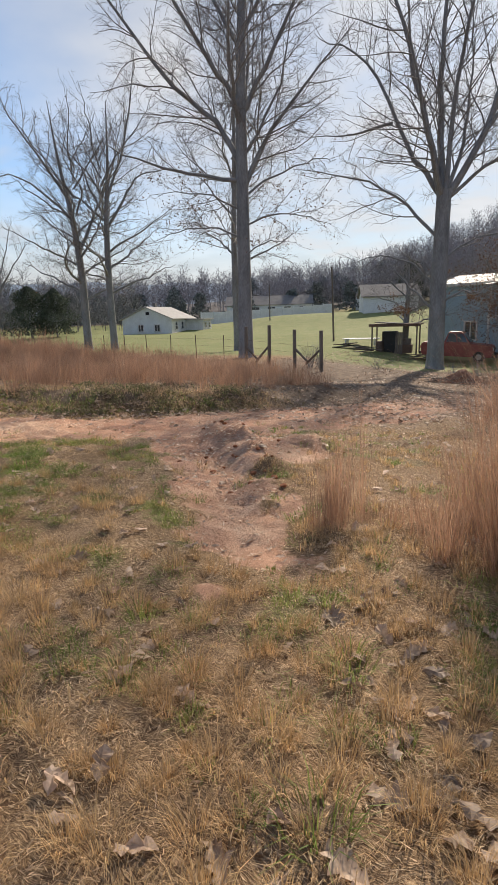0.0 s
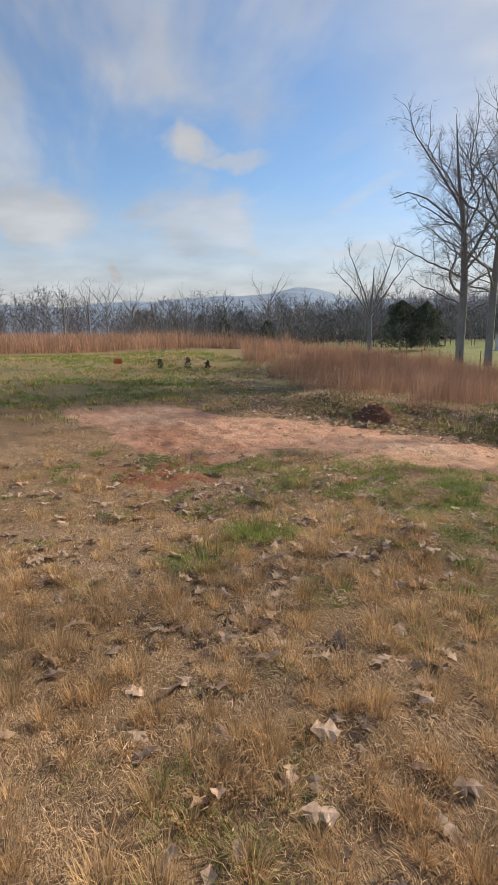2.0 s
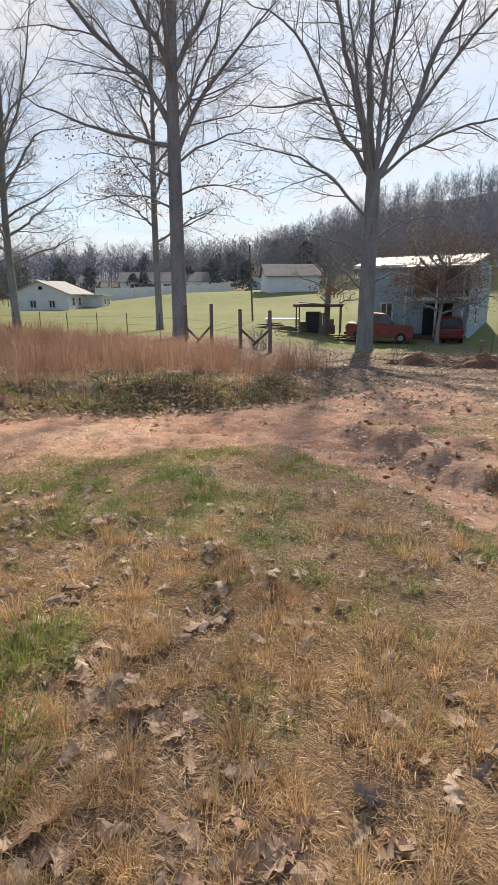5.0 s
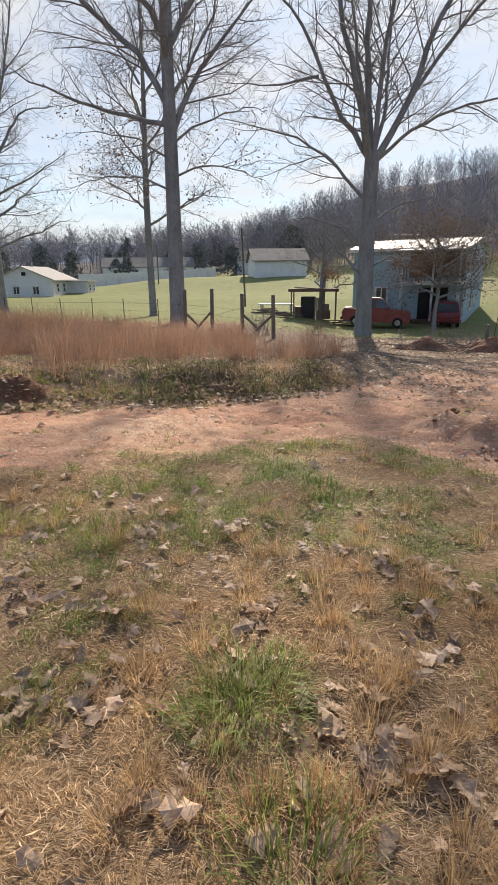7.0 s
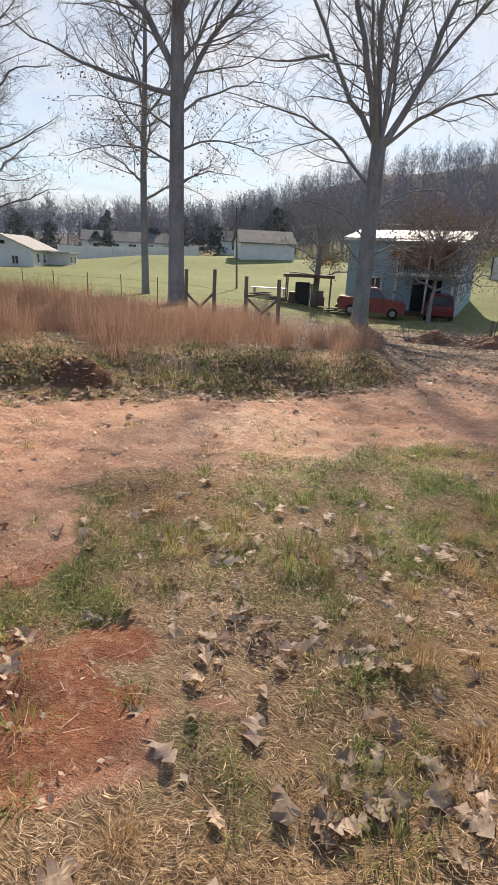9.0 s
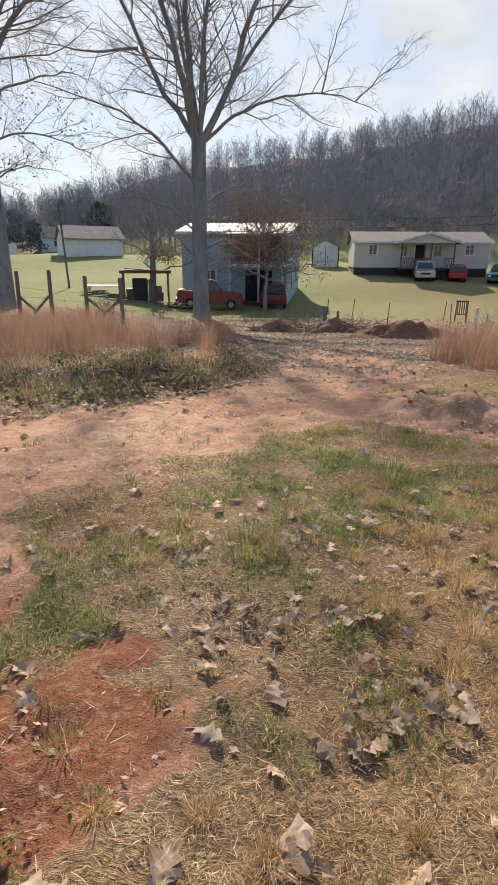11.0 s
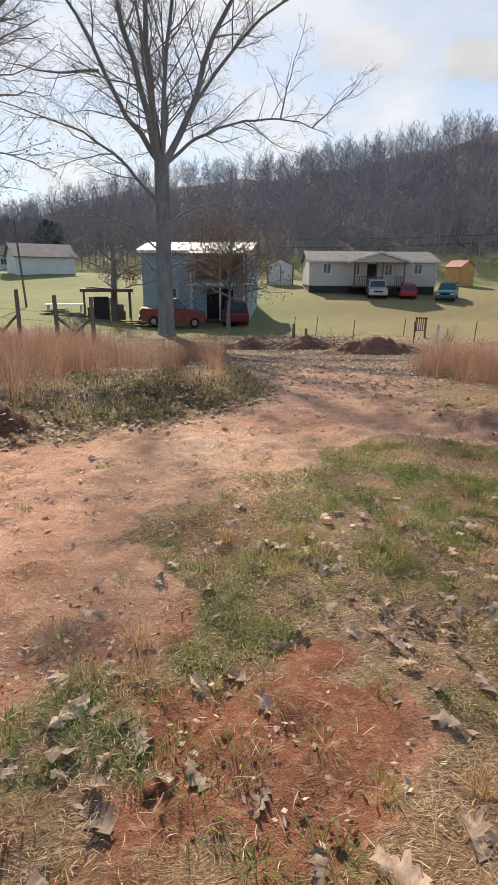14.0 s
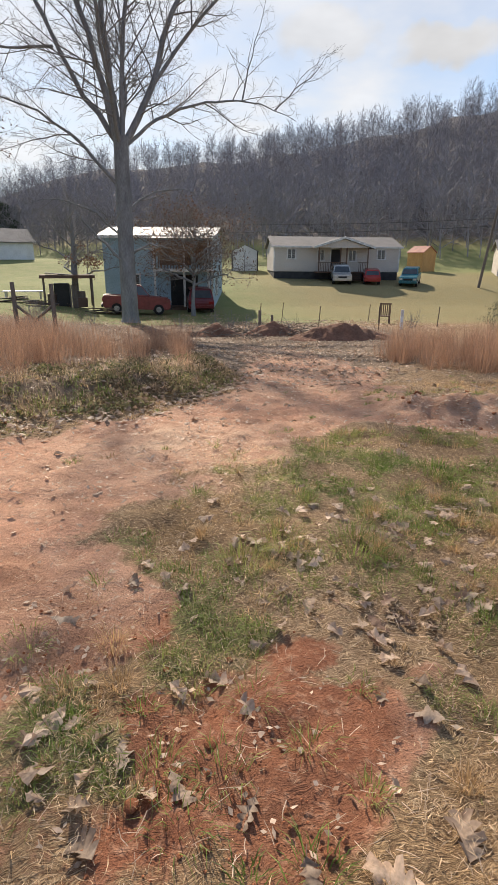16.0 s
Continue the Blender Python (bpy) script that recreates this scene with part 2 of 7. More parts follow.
def ground_material():
    m = bpy.data.materials.new("ground")
    m.use_nodes = True
    t = m.node_tree
    b = t.nodes["Principled BSDF"]
    b.inputs["Roughness"].default_value = 0.92
    b.inputs["Specular IOR Level"].default_value = 0.15
    co = t.nodes.new("ShaderNodeTexCoord")

    def noise_at(scale, detail=5.0, rough=0.6):
        n = t.nodes.new("ShaderNodeTexNoise")
        n.inputs["Scale"].default_value, n.inputs["Detail"].default_value, n.inputs["Roughness"].default_value = scale, detail, rough
        t.links.new(co.outputs["Object"], n.inputs["Vector"])
        return n.outputs["Fac"]

    def ramp(src, lo, hi, a=0.0, c=1.0):
        r = t.nodes.new("ShaderNodeMapRange")
        r.inputs["From Min"].default_value, r.inputs["From Max"].default_value = lo, hi
        r.inputs["To Min"].default_value, r.inputs["To Max"].default_value = a, c
        t.links.new(src, r.inputs["Value"])
        return r.outputs[0]

    def blend(f, a, c):
        x = node(t, "ShaderNodeMix", data_type="RGBA")
        t.links.new(f, x.inputs["Factor"])
        for k, v in (("A", a), ("B", c)):
            if isinstance(v, tuple):
                x.inputs[k].default_value = (*v, 1)
            else:
                t.links.new(v, x.inputs[k])
        return x.outputs["Result"]

    at = node(t, "ShaderNodeAttribute", attribute_name="cover")
    sp = t.nodes.new("ShaderNodeSeparateColor")
    t.links.new(at.outputs["Color"], sp.inputs[0])
    coarse, mid, fine, grit = noise_at(0.7), noise_at(4.0), noise_at(24.0), noise_at(130.0, 3.0)
    clay = blend(ramp(coarse, 0.35, 0.68), (0.565, 0.297, 0.19), (0.60, 0.41, 0.285))
    clay = blend(ramp(mid, 0.42, 0.68), clay, (0.42, 0.235, 0.15))
    clay = blend(ramp(fine, 0.58, 0.70), clay, (0.62, 0.46, 0.33))
    raw = blend(ramp(mid, 0.35, 0.65), (0.335, 0.142, 0.078), (0.215, 0.088, 0.050))
    raw = blend(ramp(coarse, 0.5, 0.68), raw, (0.23, 0.105, 0.06))
    raw = blend(ramp(fine, 0.52, 0.7), raw, (0.42, 0.235, 0.15))
    clay = blend(ramp(node(t, "ShaderNodeAttribute", attribute_name="raw").outputs["Fac"], 0.25, 0.75), clay, raw)
    # dug earth, toned darker to carry the shade of a backlit heap
    dug = blend(ramp(fine, 0.4, 0.65), (0.13, 0.066, 0.04), (0.22, 0.115, 0.07))
    clay = blend(ramp(node(t, "ShaderNodeAttribute", attribute_name="raw").outputs["Fac"], 1.2, 1.8), clay, dug)
    # matted stems crossing each other in three ways
    warp = node(t, "ShaderNodeVectorMath", operation="MULTIPLY_ADD")
    wn = t.nodes.new("ShaderNodeTexNoise")
    wn.inputs["Scale"].default_value = 7.0
    t.links.new(co.outputs["Object"], wn.inputs["Vector"])
    t.links.new(wn.outputs["Color"], warp.inputs[0])
    warp.inputs[1].default_value = (0.16, 0.16, 0.0)
    t.links.new(co.outputs["Object"], warp.inputs[2])
    stems = None
    for turn in (15, 75, 140):
        mp = t.nodes.new("ShaderNodeMapping")
        mp.inputs["Rotation"].default_value = (0, 0, radians(turn))
        mp.inputs["Scale"].default_value = (22.0, 260.0, 1.0)
        t.links.new(warp.outputs[0], mp.inputs[0])
        fn = t.nodes.new("ShaderNodeTexNoise")
        fn.inputs["Scale"].default_value, fn.inputs["Detail"].default_value = 1.0, 2.0
        t.links.new(mp.outputs[0], fn.inputs["Vector"])
        one = ramp(fn.outputs["Fac"], 0.50, 0.68)
        if stems is None:
            stems = one
        else:
            mx = node(t, "ShaderNodeMath", operation="MAXIMUM")
            t.links.new(stems, mx.inputs[0])
            t.links.new(one, mx.inputs[1])
            stems = mx.outputs[0]
    straw = blend(ramp(mid, 0.35, 0.65), (0.20, 0.124, 0.070), (0.115, 0.070, 0.040))
    stem = blend(ramp(coarse, 0.38, 0.62), (0.52, 0.375, 0.24), (0.43, 0.28, 0.14))
    straw = blend(stems, straw, stem)
    green = blend(ramp(mid, 0.35, 0.7), (0.125, 0.105, 0.052), (0.20, 0.145, 0.08))
    green = blend(stems, green, blend(ramp(mid, 0.4, 0.6), (0.24, 0.245, 0.09), (0.45, 0.335, 0.195)))
    lawn = blend(ramp(coarse, 0.3, 0.7), (0.185, 0.215, 0.08), (0.25, 0.25, 0.11))
    litter = blend(ramp(mid, 0.4, 0.65), (0.15, 0.105, 0.072), (0.27, 0.20, 0.145))
    # floor of the woods: tree shade darkened and greyed into the litter colour
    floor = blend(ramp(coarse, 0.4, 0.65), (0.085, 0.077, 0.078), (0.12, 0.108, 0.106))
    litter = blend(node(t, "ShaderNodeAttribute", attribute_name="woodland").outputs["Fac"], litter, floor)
    # ragged edges between the covers
    edge = node(t, "ShaderNodeMath", operation="MULTIPLY_ADD")
    both = node(t, "ShaderNodeMath", operation="ADD")
    t.links.new(mid, both.inputs[0])
    t.links.new(fine, both.inputs[1])
    t.links.new(both.outputs[0], edge.inputs[0])
    edge.inputs[1].default_value, edge.inputs[2].default_value = 0.8, -0.8

    def ragged(channel):
        a = node(t, "ShaderNodeMath", operation="ADD")
        t.links.new(channel, a.inputs[0])
        t.links.new(edge.outputs[0], a.inputs[1])
        return ramp(a.outputs[0], 0.38, 0.62)

    col = blend(ragged(sp.outputs[1]), straw, green)
    col = blend(ragged(sp.outputs[2]), col, litter)
    col = blend(ragged(sp.outputs[0]), col, clay)
    al = node(t, "ShaderNodeAttribute", attribute_name="lawn")
    col = blend(ramp(al.outputs["Fac"], 0.2, 0.8), col, lawn)
    g = node(t, "ShaderNodeMix", data_type="RGBA", blend_type="MULTIPLY")
    g.inputs["Factor"].default_value = 1.0
    t.links.new(col, g.inputs["A"])
    t.links.new(ramp(grit, 0.3, 0.7, 0.72, 1.22), g.inputs["B"])
    t.links.new(g.outputs["Result"], b.inputs["Base Color"])
    b1, b2 = t.nodes.new("ShaderNodeBump"), t.nodes.new("ShaderNodeBump")
    b1.inputs["Strength"].default_value, b1.inputs["Distance"].default_value = 0.7, 0.03
    b2.inputs["Strength"].default_value, b2.inputs["Distance"].default_value = 0.6, 0.008
    t.links.new(fine, b1.inputs["Height"])
    b3 = t.nodes.new("ShaderNodeBump")
    b3.inputs["Strength"].default_value, b3.inputs["Distance"].default_value = 0.5, 0.01
    t.links.new(stems, b3.inputs["Height"])
    t.links.new(b1.outputs[0], b3.inputs["Normal"])
    t.links.new(grit, b2.inputs["Height"])
    t.links.new(b3.outputs[0], b2.inputs["Normal"])
    t.links.new(b2.outputs[0], b.inputs["Normal"])
    return m


GROUND = ground_material()
BARK = material("bark", (0.27, 0.272, 0.275), 0.9, spots=(0.175, 0.176, 0.178), scale=2.5, fine=22, bump=0.8, stretch=(1, 1, 0.3))
TWIG = material("twig", (0.25, 0.235, 0.23), 0.85, spots=(0.18, 0.17, 0.165), scale=1, fine=10, bump=0)
BROWN_LEAF = material("brown leaf", (0.18, 0.105, 0.062), 0.7, spots=(0.11, 0.065, 0.042), scale=3, fine=30, bump=0, island=0.4, thin=0.35)
DEAD_LEAF = material("dead leaf", (0.60, 0.45, 0.33), 0.55, spots=(0.42, 0.28, 0.19), scale=18, fine=90, bump=0, each=0.35, island=0.4, thin=0.25)
STRAW = material("dry grass", (0.63, 0.435, 0.225), 0.6, spots=(0.48, 0.305, 0.15), scale=1.3, fine=9, bump=0, island=0.42, thin=0.4)
THATCH = material("straw thatch", (0.74, 0.56, 0.36), 0.6, spots=(0.54, 0.37, 0.215), scale=1.7, fine=9, bump=0, island=0.45, thin=0.35)
GRASS = material("green grass", (0.19, 0.265, 0.058), 0.55, spots=(0.34, 0.33, 0.11), scale=1.5, fine=9, bump=0, island=0.45, thin=0.5)
SEDGE = material("broom sedge", (0.46, 0.275, 0.18), 0.7, spots=(0.37, 0.235, 0.16), scale=0.9, fine=5, bump=0, island=0.35, thin=0.45)
IVY = material("ground cover", (0.20, 0.20, 0.095), 0.6, spots=(0.40, 0.28, 0.18), scale=2, fine=12, bump=0, island=0.45, thin=0.5)
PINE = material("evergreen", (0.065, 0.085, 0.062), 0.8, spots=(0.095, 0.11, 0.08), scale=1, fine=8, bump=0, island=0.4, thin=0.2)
# paler, bluer copy of the evergreen colour, imitating haze with distance
HAZED_PINE = material("hazed evergreen", (0.15, 0.17, 0.17), 0.9, spots=(0.19, 0.195, 0.185), scale=0.1, fine=1, bump=0, island=0.35)
# twig colour raised and blued to carry the aerial haze
HAZED_WOODS = material("far woods", (0.30, 0.285, 0.305), 0.9, spots=(0.25, 0.235, 0.25), scale=0.05, fine=1, bump=0, island=0.15)
# blue distance haze is mixed into this base colour
RIDGE = material("haze-coloured hills", (0.22, 0.29, 0.38), 1.0, spots=(0.17, 0.235, 0.32), scale=0.004, fine=0.03, bump=0)
# darker copy of the woods colour, standing in for thinner haze on the left
LESS_HAZED_WOODS = material("less hazed woods", (0.20, 0.195, 0.205), 0.9, spots=(0.155, 0.15, 0.155), scale=0.08, fine=1, bump=0, island=0.3)
POST = material("weathered post", (0.20, 0.165, 0.135), 0.9, spots=(0.12, 0.10, 0.085), scale=6, fine=40, bump=0.6, stretch=(1, 1, 0.15))
STEEL = material("rusty steel", (0.16, 0.12, 0.10), 0.6, 0.6, scale=9, fine=50)
WHITE = material("white boards", (0.74, 0.75, 0.76), 0.6, spots=(0.64, 0.645, 0.65), scale=1.2, fine=18, bump=0.1)
CREAM = material("beige siding", (0.60, 0.545, 0.49), 0.6, spots=(0.54, 0.49, 0.44), scale=1.0, fine=14, bump=0.1)
BLUE = material("pale blue boards", (0.37, 0.50, 0.59), 0.7, spots=(0.31, 0.43, 0.52), scale=1.2, fine=12, bump=0.15)
TIN = material("tin roof", (0.34, 0.35, 0.36), 0.6, 0.3, spots=(0.45, 0.45, 0.45), scale=0.8, fine=12, bump=0.05)
SHINGLE = material("grey shingles", (0.20, 0.19, 0.185), 0.9, spots=(0.15, 0.143, 0.14), scale=1.0, fine=16, bump=0.5)
PALE_ROOF = material("pale shingles", (0.40, 0.385, 0.365), 0.85, spots=(0.33, 0.315, 0.30), scale=0.9, fine=12, bump=0.4)
SKIRT = material("dark skirting", (0.055, 0.055, 0.058), 0.8, scale=2, fine=20)
TRIM = material("white trim", (0.80, 0.79, 0.77), 0.5, scale=3, fine=30, bump=0.05)
DARK = material("dark opening", (0.03, 0.03, 0.032), 0.8, scale=3, fine=20)
GLASS = material("window glass", (0.06, 0.07, 0.08), 0.08, spots=(0.05, 0.055, 0.065), scale=1, fine=4, bump=0, spec=0.6)
DECK = material("brown deck wood", (0.17, 0.105, 0.075), 0.8, spots=(0.11, 0.07, 0.052), scale=3, fine=30)
ORANGE = material("raw wood boards", (0.58, 0.34, 0.13), 0.7, spots=(0.47, 0.26, 0.10), scale=2, fine=24, stretch=(1, 1, 0.2))
REDROOF = material("red roof", (0.40, 0.13, 0.09), 0.6, scale=2, fine=20)
RED_CAR = material("red car paint", (0.36, 0.045, 0.04), 0.25, 0.1, spots=(0.36, 0.026, 0.025), scale=1, fine=5, bump=0, spec=0.5)
MAROON = material("maroon car paint", (0.17, 0.02, 0.025), 0.28, 0.1, spots=(0.14, 0.018, 0.022), scale=1, fine=5, bump=0, spec=0.5)
SILVER = material("silver car paint", (0.56, 0.55, 0.53), 0.3, 0.5, spots=(0.52, 0.51, 0.49), scale=1, fine=5, bump=0, spec=0.5)
TEAL = material("teal car paint", (0.035, 0.18, 0.23), 0.28, 0.2, spots=(0.03, 0.15, 0.19), scale=1, fine=5, bump=0, spec=0.5)
RUBBER = material("tyre rubber", (0.025, 0.025, 0.025), 0.85, scale=10, fine=60)
RIM = material("wheel rim", (0.45, 0.45, 0.45), 0.35, 0.8, scale=4, fine=20, bump=0)
LAMP = material("lamp lens", (0.65, 0.62, 0.58), 0.2, scale=4, fine=20, bump=0, spec=0.6)
TAIL = material("tail lamp", (0.35, 0.02, 0.02), 0.2, scale=4, fine=20, bump=0, spec=0.6)
CLAY = material("clay clod", (0.42, 0.165, 0.08), 0.95, spots=(0.30, 0.11, 0.05), scale=9, fine=70, bump=0.7, each=0.25)
BLACK = material("black plastic", (0.03, 0.03, 0.03), 0.5, scale=5, fine=30)

# ---- shape helpers ----
rng = np.random.default_rng(7)


def mesh_from(name, verts, faces, mat, smooth=False):
    """A mesh from arrays: verts (n, 3), faces (m, 3) or (m, 4)."""
    verts, faces = np.asarray(verts, np.float32), np.asarray(faces, np.int32)
    me = bpy.data.meshes.new(name)
    me.vertices.add(len(verts))
    me.vertices.foreach_set("co", verts.ravel())
    k = faces.shape[1]
    me.loops.add(faces.size)
    me.loops.foreach_set("vertex_index", faces.ravel())
    me.polygons.add(len(faces))
    me.polygons.foreach_set("loop_start", np.arange(0, faces.size, k, dtype=np.int32))
    me.polygons.foreach_set("use_smooth", np.full(len(faces), smooth))
    me.update(calc_edges=True)
    me.materials.append(mat)
    return me


def part(name, bm, mat, parent=None, label=""):
    """Links a bmesh, or a ready mesh, as one object under a thing or a part."""
    if isinstance(bm, bmesh.types.BMesh):
        me = bpy.data.meshes.new(name)
        bm.to_mesh(me)
        bm.free()
        me.materials.append(mat)
    else:
        me = bm
    ob = new(name, me)
    if parent:
        ob.parent = parent
    if label:
        ob["label"] = label
    return ob


def thing(name, label, category, m=None, group="", kind=""):
    ob = tagged(new(name), label, category, group, kind)
    ob.matrix_basis = m or Matrix()
    return ob


def box(bm, cx, cy, cz, sx, sy, sz, rot=None, bevel=0.0):
    m = Matrix.Translation((cx, cy, cz)) @ (rot or Matrix()) @ Matrix.Diagonal((sx, sy, sz, 1))
    made = bmesh.ops.create_cube(bm, size=1, matrix=m)["verts"]
    if bevel:
        bmesh.ops.bevel(bm, geom=list({e for v in made for e in v.link_edges}), offset=bevel, segments=2, affect="EDGES")
    return bm


def boxes(*specs, bevel=0.0):
    bm = bmesh.new()
    for s in specs:
        box(bm, *s, bevel=bevel)
    return bm


def prism(profile, x0, x1):
    """A solid with its profile in y, z drawn along x."""
    bm = bmesh.new()
    a, b = [bm.verts.new((x0, y, z)) for y, z in profile], [bm.verts.new((x1, y, z)) for y, z in profile]
    n = len(profile)
    for i in range(n):
        bm.faces.new((a[i], a[(i + 1) % n], b[(i + 1) % n], b[i]))
    bm.faces.new(a[::-1])
    bm.faces.new(b)
    bmesh.ops.recalc_face_normals(bm, faces=bm.faces)
    return bm


def rod(bm, p, q, r0, r1=None, sides=6):
    p, q = Vector(p), Vector(q)
    m = Matrix.Translation((p + q) / 2) @ (q - p).to_track_quat("Z", "Y").to_matrix().to_4x4()
    bmesh.ops.create_cone(bm, cap_ends=True, segments=sides, radius1=r0, radius2=r0 if r1 is None else r1, depth=(q - p).length, matrix=m)
    return bm


# ---- terrain ----


def lattice(x, y, seed):
    h = np.sin(x * 127.1 + y * 311.7 + seed * 74.7) * 43758.5453
    return h - np.floor(h)


def value_noise(x, y, seed=0):
    xi, yi = np.floor(x), np.floor(y)
    fx, fy = x - xi, y - yi
    fx, fy = fx * fx * (3 - 2 * fx), fy * fy * (3 - 2 * fy)
    a, b = lattice(xi, yi, seed), lattice(xi + 1, yi, seed)
    c, d = lattice(xi, yi + 1, seed), lattice(xi + 1, yi + 1, seed)
    return (a * (1 - fx) + b * fx) * (1 - fy) + (c * (1 - fx) + d * fx) * fy


def fbm(x, y, seed=0, octaves=4):
    s, amp, tot = 0.0, 1.0, 0.0
    for o in range(octaves):
        s = s + amp * value_noise(x * 2 ** o, y * 2 ** o, seed + o * 13)
        tot += amp
        amp *= 0.5
    return s / tot


def ss(a, b, x):
    t = np.clip((x - a) / (b - a), 0, 1)
    return t * t * (3 - 2 * t)


def clumped(x, y, scale, seed, lo=0.45, hi=0.7):
    return ss(lo, hi, fbm(x * scale, y * scale, seed))


def foot_y(x):
    """Where the bank behind the drive begins, by x."""
    return np.interp(x, [-40, -14, -11, -9, -7.6, -6.4, -5.4, -4.8], [7.5, 5.4, 4.7, 4.5, 5.6, 6.4, 7.3, 8.6])


def bank(x, y):
    """1 on the low bank, 0 off it."""
    return ss(0.0, 1.5, y - foot_y(x) + 0.5 * (fbm(x * 1.3, y * 1.3, 17) - 0.5)) * ss(-4.6, -5.5, x) * ss(-12.5, -10, x) * (1 - ss(15, 21, y))


def hill(x, y):
    px, py = x + 6, y
    r = np.hypot(px, py)
    az = np.degrees(np.arctan2(px, py))
    amp = np.interp(az, [-100, -70, -48, -33, -20, -8, 0, 10, 20, 35, 60, 100, 150], [-5, -4, 3, 6, 11, 26, 31, 32, 36, 45, 48, 24, 0])
    start = np.interp(az, [-90, -45, -20, 0, 15, 40, 90], [150, 150, 125, 100, 82, 82, 82])
    u = (r - start) / 110.0
    rise = np.clip(u, 0, 1) ** 1.25
    return amp * np.where(u < 1, rise, np.maximum(1 - 0.5 * (u - 1), 0.0))


def height(x, y):
    x, y = np.asarray(x, float), np.asarray(y, float)
    z = np.interp(y, [-60, 4, 7, 10, 17, 24, 33, 42, 50, 56, 63, 70, 120], [0, 0, -0.22, -0.5, -1.2, -1.4, -2.05, -1.9, -0.65, -0.2, 0.35, 0.6, 1.0])
    left = ss(-6, -17, x)
    z = z + left * np.interp(y, [4, 17, 24, 33, 42, 57, 66, 78, 104, 130], [0.0, 0.55, 0.55, 1.0, 0.9, -0.65, -0.75, 0.65, 0.6, 1.0])
    z = z + 0.55 * ss(-9, -24, x) * (1 - ss(8, 22, y)) * ss(-30, -2, y + 30)
    z = z + ss(-11, -22, x) * np.interp(y, [4, 10, 17, 24], [0.0, 0.38, 0.5, 0.0]) * ss(-60, -40, x)
    z = z - 1.35 * ss(-38, -58, x) * ss(62, 76, y) * (1 - ss(104, 130, y))
    b = bank(x, y)
    z = z + 0.32 * b * (0.75 + 0.5 * fbm(x * 0.9, y * 0.9, 3))
    near = 1 - ss(14, 40, np.hypot(x + 4, y - 4))
    z = z + near * (0.10 * (fbm(x * 0.8, y * 0.8, 1) - 0.5) + 0.05 * (1 - ss(6, 11, np.hypot(x + 4, y - 3))) * (fbm(x * 4, y * 4, 2) - 0.5))
    # mounds of dug clay
    for mx, my, r, h in ((-3.4, 5.6, 0.36, 0.17), (-3.0, 5.35, 0.3, 0.17), (-2.7, 5.1, 0.22, 0.13), (-2.45, 4.75, 0.22, 0.11), (-2.0, 4.2, 0.2, 0.09), (-2.4, 5.9, 0.4, 0.1), (-1.75, 3.85, 0.14, 0.07), (-2.2, 4.7, 0.14, 0.07), (-1.5, 3.5, 0.12, 0.06), (-8.2, 5.55, 0.4, 0.26)):
        d = np.hypot(x - mx, (y - my) * 1.2) / r
        z = z + h * np.exp(-d * d) * (0.45 + 1.1 * fbm(x * 5, y * 5, 9, 3))
    # the rain-cut strip of bare soil
    cut = np.exp(-((x + 2.1 + 0.75 * (y - 4.0)) / 0.45) ** 2) * ss(2.6, 3.2, y) * (1 - ss(4.6, 5.4, y))
    z = z - 0.10 * cut * (0.4 + fbm(x * 3, y * 3, 6))
    return z + hill(x, y)


def ground_z(x, y):
    return float(height(np.array([x]), np.array([y]))[0])


def segment_distance(x, y, pts):
    best = np.full(np.shape(x), 1e9)
    for (ax, ay), (bx, by) in zip(pts[:-1], pts[1:]):
        t = np.clip(((x - ax) * (bx - ax) + (y - ay) * (by - ay)) / ((bx - ax) ** 2 + (by - ay) ** 2), 0, 1)
        best = np.minimum(best, np.hypot(x - ax - t * (bx - ax), y - ay - t * (by - ay)))
    return best


